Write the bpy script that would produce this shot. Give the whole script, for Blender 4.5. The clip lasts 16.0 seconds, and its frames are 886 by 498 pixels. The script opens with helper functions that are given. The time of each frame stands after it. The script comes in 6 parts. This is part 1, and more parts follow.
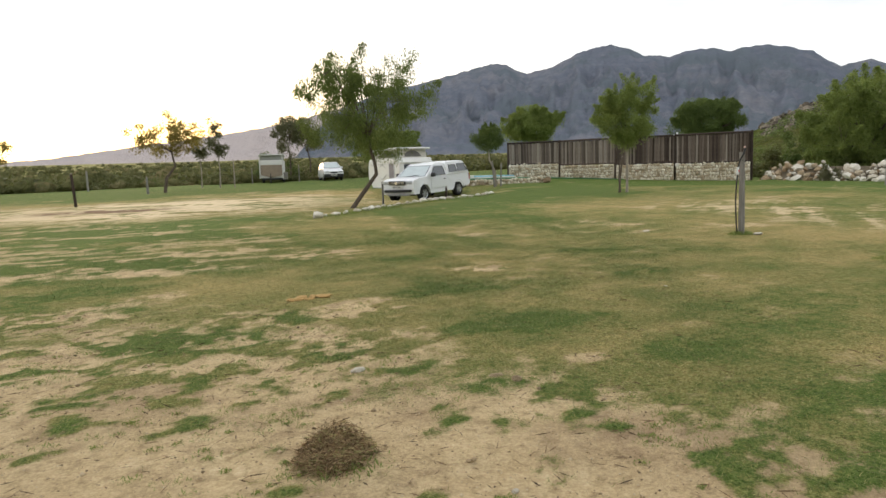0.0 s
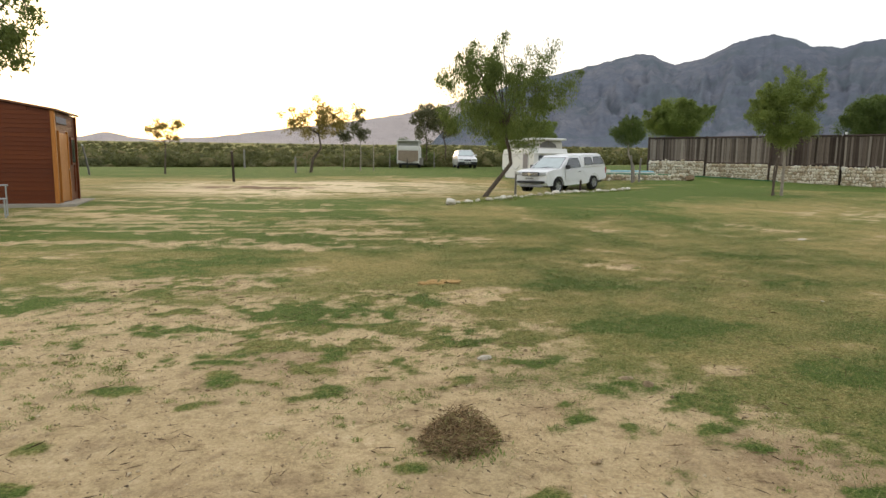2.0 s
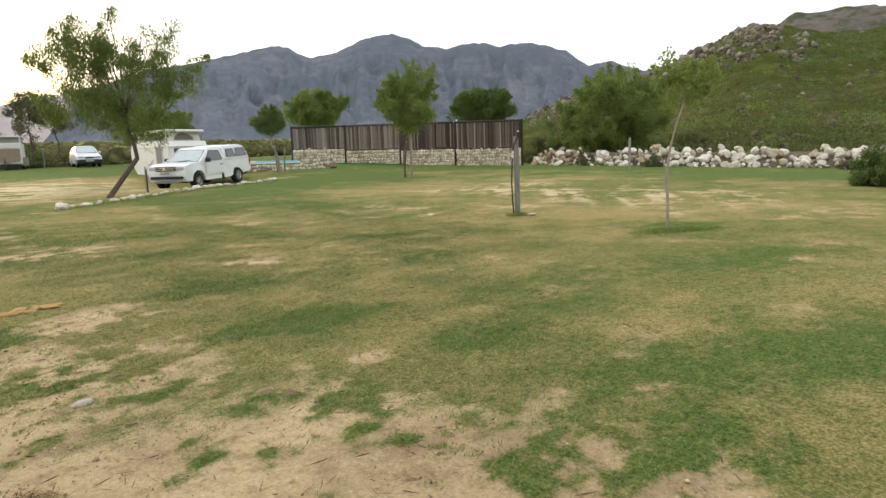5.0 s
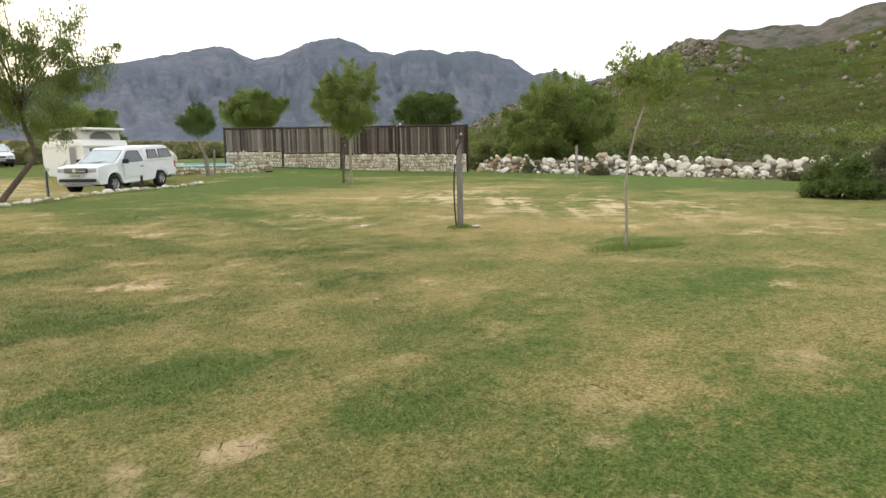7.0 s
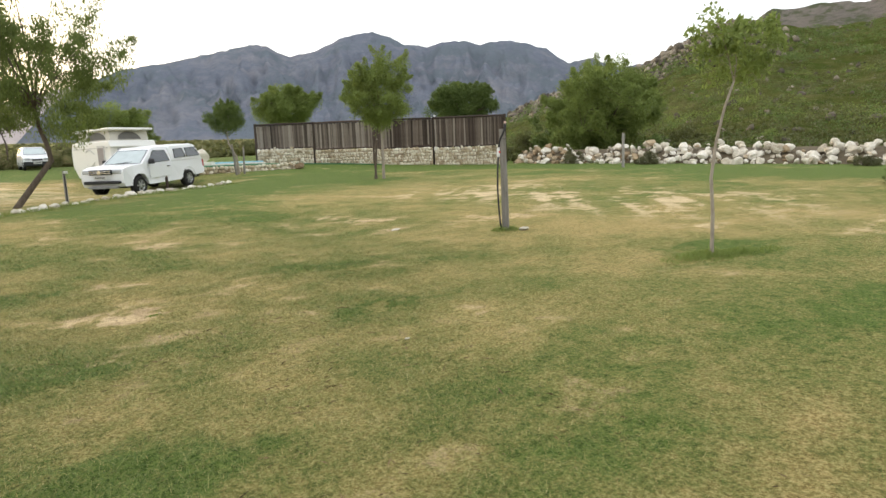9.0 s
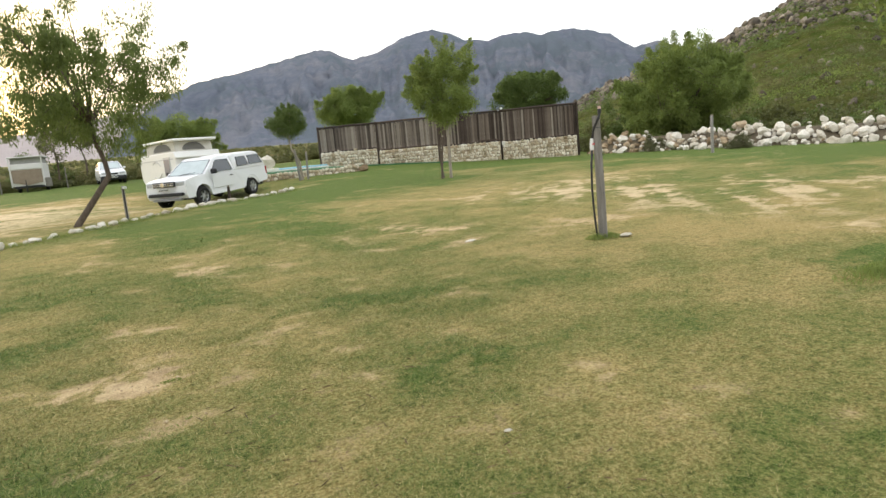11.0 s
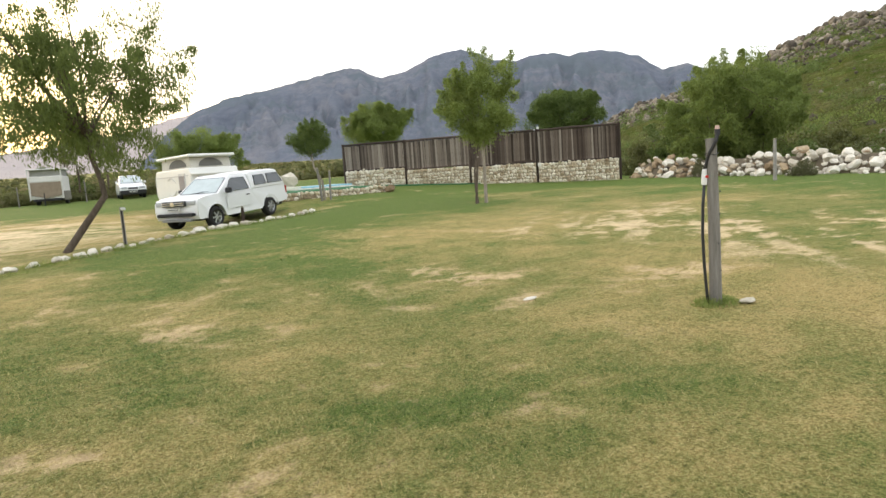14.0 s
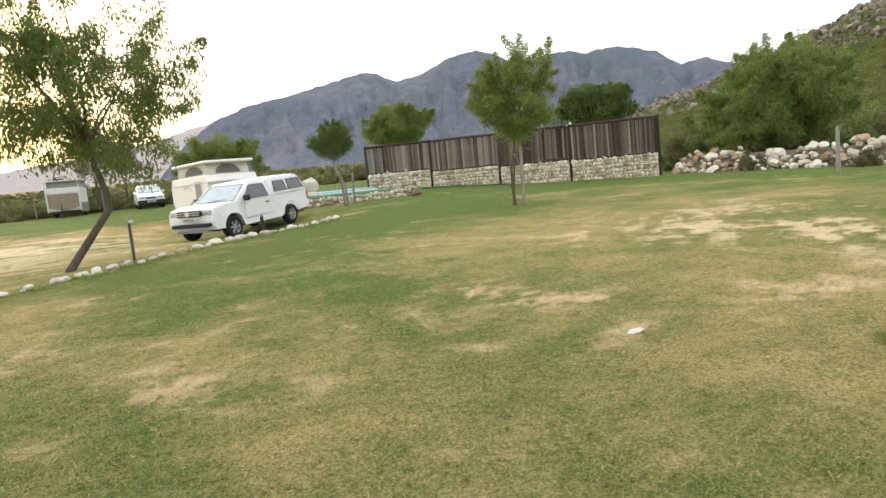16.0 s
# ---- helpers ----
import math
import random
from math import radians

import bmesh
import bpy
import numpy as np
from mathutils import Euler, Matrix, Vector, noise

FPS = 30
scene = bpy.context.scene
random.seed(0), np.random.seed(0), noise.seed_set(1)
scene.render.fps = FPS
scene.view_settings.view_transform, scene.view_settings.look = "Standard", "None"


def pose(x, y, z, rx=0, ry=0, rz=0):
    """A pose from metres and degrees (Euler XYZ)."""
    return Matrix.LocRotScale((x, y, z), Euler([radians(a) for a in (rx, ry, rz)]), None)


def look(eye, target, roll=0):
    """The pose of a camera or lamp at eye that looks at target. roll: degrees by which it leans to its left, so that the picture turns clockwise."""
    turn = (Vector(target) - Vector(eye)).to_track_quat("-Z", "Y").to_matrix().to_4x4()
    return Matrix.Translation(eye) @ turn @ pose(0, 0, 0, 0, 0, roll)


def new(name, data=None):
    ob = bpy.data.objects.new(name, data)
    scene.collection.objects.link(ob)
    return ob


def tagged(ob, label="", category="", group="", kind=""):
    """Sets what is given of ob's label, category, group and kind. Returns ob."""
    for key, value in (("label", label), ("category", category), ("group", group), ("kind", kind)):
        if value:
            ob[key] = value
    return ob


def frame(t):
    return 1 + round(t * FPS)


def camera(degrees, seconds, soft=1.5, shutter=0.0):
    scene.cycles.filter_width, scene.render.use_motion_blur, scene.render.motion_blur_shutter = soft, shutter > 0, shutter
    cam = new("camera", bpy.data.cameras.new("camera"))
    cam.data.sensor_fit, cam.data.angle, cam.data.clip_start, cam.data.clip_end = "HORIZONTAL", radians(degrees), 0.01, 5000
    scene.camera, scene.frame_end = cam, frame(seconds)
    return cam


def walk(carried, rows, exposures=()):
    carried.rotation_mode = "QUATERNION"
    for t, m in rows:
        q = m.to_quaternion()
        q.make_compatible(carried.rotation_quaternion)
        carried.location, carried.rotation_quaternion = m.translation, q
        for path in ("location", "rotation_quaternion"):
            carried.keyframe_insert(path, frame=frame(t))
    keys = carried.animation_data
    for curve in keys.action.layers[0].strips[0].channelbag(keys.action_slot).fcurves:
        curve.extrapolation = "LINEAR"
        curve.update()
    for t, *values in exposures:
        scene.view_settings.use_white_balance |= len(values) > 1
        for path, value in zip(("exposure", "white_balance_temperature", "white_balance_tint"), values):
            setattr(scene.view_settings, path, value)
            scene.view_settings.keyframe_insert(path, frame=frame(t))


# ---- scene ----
cam = camera(70.4, 16.0)
PATH = [
    (0, (-0.012, 0.033, 1.598), (0.539, 1.941, 1.362), -1.9),
    (0.5, (-0.058, 0.037, 1.599), (0.346, 1.979, 1.349), -1.6),
    (1, (-0.081, 0.064, 1.596), (0.138, 2.035, 1.339), -0.6),
    (1.5, (-0.091, 0.046, 1.599), (-0.011, 2.027, 1.34), 0.1),
    (1.8, (-0.08, 0.044, 1.602), (-0.007, 2.02, 1.346), 0.5),
    (2, (-0.072, 0.043, 1.604), (0.083, 2.02, 1.34), 0.7),
    (2.5, (-0.01, 0.039, 1.6), (0.384, 1.982, 1.334), 0.2),
    (3, (-0.005, 0.035, 1.607), (0.535, 1.944, 1.348), -0.6),
    (3.5, (0.056, 0.045, 1.607), (0.734, 1.91, 1.358), -1.2),
    (4, (0.145, 0.137, 1.568), (0.969, 1.94, 1.308), -0.3),
    (4.5, (0.221, 0.396, 1.552), (1.201, 2.118, 1.278), -0.5),
    (5, (0.372, 0.564, 1.527), (1.508, 2.183, 1.228), -1.8),
    (5.2, (0.493, 0.636, 1.525), (1.68, 2.215, 1.213), -1.6),
    (7.3, (1.476, 1.768, 1.482), (2.749, 3.284, 1.197), -0.9),
    (7.5, (1.549, 1.909, 1.473), (2.792, 3.447, 1.173), -1.1),
    (8, (1.71, 2.224, 1.507), (2.934, 3.77, 1.175), -3.6),
    (8.5, (2.024, 2.499, 1.493), (3.257, 4.042, 1.177), -4.2),
    (9, (2.249, 2.78, 1.519), (3.428, 4.366, 1.213), -2.3),
    (9.5, (2.441, 3.151, 1.522), (3.547, 4.791, 1.228), -2.6),
    (11.8, (3.31, 4.655, 1.615), (4.289, 6.373, 1.316), -5.1),
    (12, (3.38, 4.777, 1.629), (4.357, 6.498, 1.338), -4.6),
    (12.5, (3.5, 5.12, 1.649), (4.442, 6.857, 1.34), -4.3),
    (13, (3.562, 5.513, 1.681), (4.49, 7.259, 1.382), -4.1),
    (13.5, (3.728, 5.857, 1.688), (4.658, 7.607, 1.419), -4.4),
    (14, (3.877, 6.189, 1.708), (4.821, 7.935, 1.463), -4.1),
    (14.5, (3.907, 6.596, 1.699), (4.87, 8.33, 1.448), -3.4),
    (15, (4.026, 6.999, 1.692), (4.985, 8.732, 1.414), -3.8),
    (15.5, (4.154, 7.39, 1.71), (5.082, 9.144, 1.455), -5.5),
    (16, (4.241, 7.838, 1.707), (5.131, 9.614, 1.473), -5.6),
]
walk(cam, [(t, look(eye, target, roll)) for t, eye, target, roll in PATH], [(0, 0.0), (3.5, -0.05), (4, 0.0), (5, 0.27), (9, 0.44), (12, 0.5), (16, 0.57)])

# ---- sky, sun ----
SUN_AZ, SUN_EL = -14.0, 7.0          # degrees from +y towards +x, and above the horizon
world = bpy.data.worlds.new("dusk_sky")
scene.world = world
world.use_nodes = True
wn, wl = world.node_tree.nodes, world.node_tree.links
wn.clear()
sky = wn.new("ShaderNodeTexSky")
sky.sky_type, sky.sun_disc = "NISHITA", False
sky.sun_elevation, sky.sun_rotation = radians(SUN_EL), radians(SUN_AZ)
sky.air_density, sky.dust_density = 1.2, 2.5
coord = wn.new("ShaderNodeTexCoord")
stretch = wn.new("ShaderNodeMapping")
stretch.inputs["Scale"].default_value = (1.0, 1.0, 3.2)
clouds = wn.new("ShaderNodeTexNoise")
clouds.inputs["Scale"].default_value, clouds.inputs["Detail"].default_value = 2.6, 7.0
clouds.inputs["Roughness"].default_value = 0.55
tone = wn.new("ShaderNodeValToRGB")
tone.color_ramp.elements[0].position, tone.color_ramp.elements[0].color = 0.30, (0.74, 0.76, 0.80, 1)
tone.color_ramp.elements[1].position, tone.color_ramp.elements[1].color = 0.56, (1.12, 1.13, 1.16, 1)
toward = wn.new("ShaderNodeVectorMath")
toward.operation = "DOT_PRODUCT"
sun_way = Vector((math.sin(radians(SUN_AZ)) * math.cos(radians(SUN_EL)), math.cos(radians(SUN_AZ)) * math.cos(radians(SUN_EL)), math.sin(radians(SUN_EL))))
toward.inputs[1].default_value = sun_way
glow = wn.new("ShaderNodeValToRGB")
glow.color_ramp.elements[0].position, glow.color_ramp.elements[0].color = 0.90, (0, 0, 0, 1)
glow.color_ramp.elements[1].position, glow.color_ramp.elements[1].color = 1.0, (2.4, 1.5, 0.35, 1)
mid_glow = glow.color_ramp.elements.new(0.965)
mid_glow.color = (0.42, 0.28, 0.06, 1)
both = wn.new("ShaderNodeVectorMath")
both.operation = "ADD"
faint = wn.new("ShaderNodeVectorMath")
faint.operation = "SCALE"
faint.inputs["Scale"].default_value = 0.06
total = wn.new("ShaderNodeVectorMath")
total.operation = "ADD"
back = wn.new("ShaderNodeBackground")
back.inputs["Strength"].default_value = 1.0
out = wn.new("ShaderNodeOutputWorld")
wl.new(coord.outputs["Generated"], stretch.inputs["Vector"])
wl.new(stretch.outputs["Vector"], clouds.inputs["Vector"])
wl.new(clouds.outputs["Fac"], tone.inputs["Fac"])
wl.new(coord.outputs["Generated"], toward.inputs[0])
wl.new(toward.outputs["Value"], glow.inputs["Fac"])
wl.new(tone.outputs["Color"], both.inputs[0])
wl.new(glow.outputs["Color"], both.inputs[1])
wl.new(sky.outputs["Color"], faint.inputs[0])
wl.new(both.outputs["Vector"], total.inputs[0])
wl.new(faint.outputs["Vector"], total.inputs[1])
wl.new(total.outputs["Vector"], back.inputs["Color"])
wl.new(back.outputs["Background"], out.inputs["Surface"])

sun = new("sun", bpy.data.lights.new("sun", "SUN"))
sun.data.energy, sun.data.angle, sun.data.color = 0.6, radians(14), (1.0, 0.86, 0.66)
sun.rotation_euler = (-sun_way).to_track_quat("-Z", "Y").to_euler()

# ---- helpers of this scene ----
RNG = np.random.default_rng(7)


def part(name, bm, material, parent=None, label="", smooth=False):
    """Link a bmesh (or a ready mesh) as one object under a thing."""
    if isinstance(bm, bpy.types.Mesh):
        me = bm
    else:
        me = bpy.data.meshes.new(name)
        bmesh.ops.recalc_face_normals(bm, faces=bm.faces)
        bm.to_mesh(me)
        bm.free()
        if smooth:
            me.shade_smooth()
    if material and not me.materials:
        me.materials.append(material)
    ob = new(name, me)
    ob.parent = parent
    if label:
        tagged(ob, label)
    return ob


def thing(name, at, label, category, rz=0.0, group="", kind=""):
    ob = new(name)
    ob.empty_display_size = 0.2
    ob.matrix_basis = pose(*at, 0, 0, rz)
    return tagged(ob, label, category, group, kind)


def from_np(name, verts, faces, smooth=False):
    """A mesh from numpy arrays; faces all of one size."""
    me = bpy.data.meshes.new(name)
    n, k = faces.shape
    me.vertices.add(len(verts))
    me.vertices.foreach_set("co", np.ascontiguousarray(verts, dtype=np.float32).ravel())
    me.loops.add(n * k)
    me.loops.foreach_set("vertex_index", np.ascontiguousarray(faces, dtype=np.int32).ravel())
    me.polygons.add(n)
    me.polygons.foreach_set("loop_start", np.arange(0, n * k, k, dtype=np.int32))
    me.update(calc_edges=True)
    if smooth:
        me.shade_smooth()
    return me


def box(bm, x0, x1, y0, y1, z0, z1, bevel=0.0):
    got = bmesh.ops.create_cube(bm, size=1.0, matrix=Matrix.Translation(((x0 + x1) / 2, (y0 + y1) / 2, (z0 + z1) / 2)) @ Matrix.Diagonal((x1 - x0, y1 - y0, z1 - z0, 1)))
    if bevel:
        edges = list({e for v in got["verts"] for e in v.link_edges})
        bmesh.ops.bevel(bm, geom=edges, offset=bevel, segments=2, affect="EDGES", profile=0.5)
    return bm


def boxed(*a, bevel=0.0):
    return box(bmesh.new(), *a, bevel=bevel)


def tube(bm, points, radii, sides=8):
    """A tapered tube along points, closed at both ends."""
    points = [Vector(p) for p in points]
    rings = []
    for i, p in enumerate(points):
        along = (points[min(i + 1, len(points) - 1)] - points[max(i - 1, 0)]).normalized()
        side = along.cross(Vector((0.31, 0.95, 0.05))).normalized()
        up = along.cross(side)
        rings.append([bm.verts.new(p + radii[i] * (math.cos(a) * side + math.sin(a) * up)) for a in (2 * math.pi * k / sides for k in range(sides))])
    for a, b in zip(rings, rings[1:]):
        for k in range(sides):
            bm.faces.new((a[k], a[(k + 1) % sides], b[(k + 1) % sides], b[k]))
    bm.faces.new(rings[0])
    bm.faces.new(rings[-1])
    return bm


def prism(bm, outline, y0, y1):
    """A side outline in x and z, drawn out from y0 to y1."""
    near = [bm.verts.new((x, y0, z)) for x, z in outline]
    far = [bm.verts.new((x, y1, z)) for x, z in outline]
    n = len(outline)
    for k in range(n):
        bm.faces.new((near[k], near[(k + 1) % n], far[(k + 1) % n], far[k]))
    bmesh.ops.triangulate(bm, faces=[bm.faces.new(near), bm.faces.new(far)])
    return bm


def rounded(bm, offset, angle=25, segments=2):
    bmesh.ops.recalc_face_normals(bm, faces=bm.faces)
    sharp = [e for e in bm.edges if len(e.link_faces) == 2 and e.calc_face_angle(0) > radians(angle)]
    bmesh.ops.bevel(bm, geom=sharp, offset=offset, segments=segments, affect="EDGES", profile=0.5, clamp_overlap=True)
    return bm


def hashed(ix, iy, seed):
    n = (ix.astype(np.int64) * 374761393 + iy.astype(np.int64) * 668265263 + seed * 974711) & 0x7FFFFFFF
    n = ((n ^ (n >> 13)) * 1274126177) & 0x7FFFFFFF
    return ((n ^ (n >> 16)) & 0xFFFF) / 65535.0


def smooth_noise(x, y, seed=0, octaves=3):
    """Value noise, 0 to 1, over arrays of places."""
    total_v, weight, amp = 0.0, 0.0, 1.0
    for o in range(octaves):
        ix, iy = np.floor(x), np.floor(y)
        fx, fy = x - ix, y - iy
        fx, fy = fx * fx * (3 - 2 * fx), fy * fy * (3 - 2 * fy)
        s = seed + 31 * o
        v = (hashed(ix, iy, s) * (1 - fx) + hashed(ix + 1, iy, s) * fx) * (1 - fy) + (hashed(ix, iy + 1, s) * (1 - fx) + hashed(ix + 1, iy + 1, s) * fx) * fy
        total_v, weight = total_v + amp * v, weight + amp
        x, y, amp = x * 2.03 + 5.1, y * 2.03 + 1.7, amp * 0.55
    return total_v / weight


def step(a, b, v):
    v = np.clip((v - a) / (b - a), 0, 1)
    return v * v * (3 - 2 * v)


def ground_z(x, y):
    """The height of the ground: it rises gently towards the far side of the camp."""
    far = np.clip(np.asarray(y, float) - 72, 0, 700)
    x, y = np.clip(np.asarray(x, float), -32, 40), np.clip(np.asarray(y, float), -8, 62)
    z = -0.0185 + 0.0079 * x + 0.0133 * y - 7.86e-5 * x * x - 3.754e-4 * x * y + 5.457e-4 * y * y - 6.165e-6 * y ** 3 + 7.97e-6 * x * y * y + 2.6e-6 * x * x * y
    z = z + 0.2 * np.exp(-((x - 15.5) ** 2 + (y - 38) ** 2) / 40) - 0.1 * np.exp(-((x - 26) ** 2 + (y - 28.5) ** 2) / 40)
    z = z - 0.4 * np.exp(-((x - 7.5) ** 2 + (y - 29.7) ** 2) / 8.5)
    return z + 0.036 * far * far / (far + 25)


def gz(x, y):
    return float(ground_z(x, y))


# ---- materials ----
def material(name, build, rough=0.8, metal=0.0, spec=0.3):
    """A node material. build(n, l, bsdf) wires the colour and relief."""
    m = bpy.data.materials.new(name)
    m.use_nodes = True
    n, l = m.node_tree.nodes, m.node_tree.links
    b = n["Principled BSDF"]
    b.inputs["Roughness"].default_value, b.inputs["Metallic"].default_value = rough, metal
    b.inputs["Specular IOR Level"].default_value = spec
    build(n, l, b)
    return m


def ramp(n, stops):
    r = n.new("ShaderNodeValToRGB")
    e = r.color_ramp.elements
    e[0].position, e[0].color = stops[0][0], (*stops[0][1], 1)
    e[1].position, e[1].color = stops[-1][0], (*stops[-1][1], 1)
    for p, c in stops[1:-1]:
        e.new(p).color = (*c, 1)
    return r


def grain(n, l, scale, detail=6.0, stretch_by=None, rough=0.6):
    c = n.new("ShaderNodeTexCoord")
    t = n.new("ShaderNodeTexNoise")
    t.inputs["Scale"].default_value, t.inputs["Detail"].default_value, t.inputs["Roughness"].default_value = scale, detail, rough
    if stretch_by:
        mp = n.new("ShaderNodeMapping")
        mp.inputs["Scale"].default_value = stretch_by
        l.new(c.outputs["Object"], mp.inputs["Vector"])
        l.new(mp.outputs["Vector"], t.inputs["Vector"])
    else:
        l.new(c.outputs["Object"], t.inputs["Vector"])
    return t


def blend(n, l, fac, a, b, mode="MIX"):
    m = n.new("ShaderNodeMix")
    m.data_type, m.blend_type = "RGBA", mode
    for sock, v in ((m.inputs["Factor"], fac), (m.inputs["A"], a), (m.inputs["B"], b)):
        if isinstance(v, (int, float)):
            sock.default_value = v
        elif isinstance(v, tuple):
            sock.default_value = (*v, 1)
        else:
            l.new(v, sock)
    return m.outputs["Result"]


def relief(n, l, b, height, strength=0.4, distance=0.02):
    bump = n.new("ShaderNodeBump")
    bump.inputs["Strength"].default_value, bump.inputs["Distance"].default_value = strength, distance
    l.new(height, bump.inputs["Height"])
    l.new(bump.outputs["Normal"], b.inputs["Normal"])


def mottled(name, stops, scale=4.0, fine=40.0, rough=0.8, metal=0.0, bump=0.3, stretch_by=None, by_object=0.0, by_island=0.0, spec=0.3, dist=0.01):
    """Colour from two scales of noise, varied from piece to piece."""
    def build(n, l, b):
        big, small = grain(n, l, scale, 5, stretch_by), grain(n, l, fine, 4, stretch_by)
        add = n.new("ShaderNodeMath")
        add.operation = "MULTIPLY_ADD"
        add.inputs[1].default_value = 0.4
        l.new(small.outputs["Fac"], add.inputs[0])
        off = n.new("ShaderNodeMath")
        off.operation = "MULTIPLY_ADD"
        off.inputs[1].default_value, off.inputs[2].default_value = 0.8, -0.1
        l.new(big.outputs["Fac"], off.inputs[0])
        l.new(off.outputs[0], add.inputs[2])
        last = add.outputs[0]
        for amount, node, sock in ((by_object, "ShaderNodeObjectInfo", "Random"), (by_island, "ShaderNodeNewGeometry", "Random Per Island")):
            if amount:
                src = n.new(node)
                shift = n.new("ShaderNodeMath")
                shift.operation = "MULTIPLY_ADD"
                shift.inputs[1].default_value = amount
                l.new(src.outputs[sock], shift.inputs[0])
                less = n.new("ShaderNodeMath")
                less.operation = "SUBTRACT"
                less.inputs[1].default_value = amount / 2
                l.new(last, less.inputs[0])
                l.new(less.outputs[0], shift.inputs[2])
                last = shift.outputs[0]
        r = ramp(n, stops)
        l.new(last, r.inputs["Fac"])
        l.new(r.outputs["Color"], b.inputs["Base Color"])
        if bump:
            relief(n, l, b, small.outputs["Fac"], bump, dist)
    return material(name, build, rough, metal, spec)


def plain(name, colour, rough=0.5, metal=0.0, spec=0.4, vary=0.12, scale=3.0):
    lo, hi = tuple(max(0, v * (1 - vary)) for v in colour), tuple(v * (1 + vary) for v in colour)
    return mottled(name, [(0.25, lo), (0.75, hi)], scale, scale * 14, rough, metal, 0.05, spec=spec)


def leafy(name, dark, light, warm, through_amount=0.35):
    """Leaves: colour by leaf, some light passing through."""
    m = bpy.data.materials.new(name)
    m.use_nodes = True
    n, l = m.node_tree.nodes, m.node_tree.links
    b, o = n["Principled BSDF"], n["Material Output"]
    b.inputs["Roughness"].default_value, b.inputs["Specular IOR Level"].default_value = 0.55, 0.25
    g = n.new("ShaderNodeNewGeometry")
    big = grain(n, l, 1.1, 3)
    r = ramp(n, [(0.0, dark), (0.55, light), (0.93, light), (1.0, warm)])
    mixv = n.new("ShaderNodeMath")
    mixv.operation = "MULTIPLY_ADD"
    mixv.inputs[1].default_value = 0.6
    l.new(g.outputs["Random Per Island"], mixv.inputs[0])
    half = n.new("ShaderNodeMath")
    half.operation = "MULTIPLY"
    half.inputs[1].default_value = 0.55
    l.new(big.outputs["Fac"], half.inputs[0])
    l.new(half.outputs[0], mixv.inputs[2])
    l.new(mixv.outputs[0], r.inputs["Fac"])
    l.new(r.outputs["Color"], b.inputs["Base Color"])
    t = n.new("ShaderNodeBsdfTranslucent")
    l.new(r.outputs["Color"], t.inputs["Color"])
    s = n.new("ShaderNodeMixShader")
    s.inputs["Fac"].default_value = through_amount
    l.new(b.outputs["BSDF"], s.inputs[1])
    l.new(t.outputs["BSDF"], s.inputs[2])
    l.new(s.outputs["Shader"], o.inputs["Surface"])
    return m


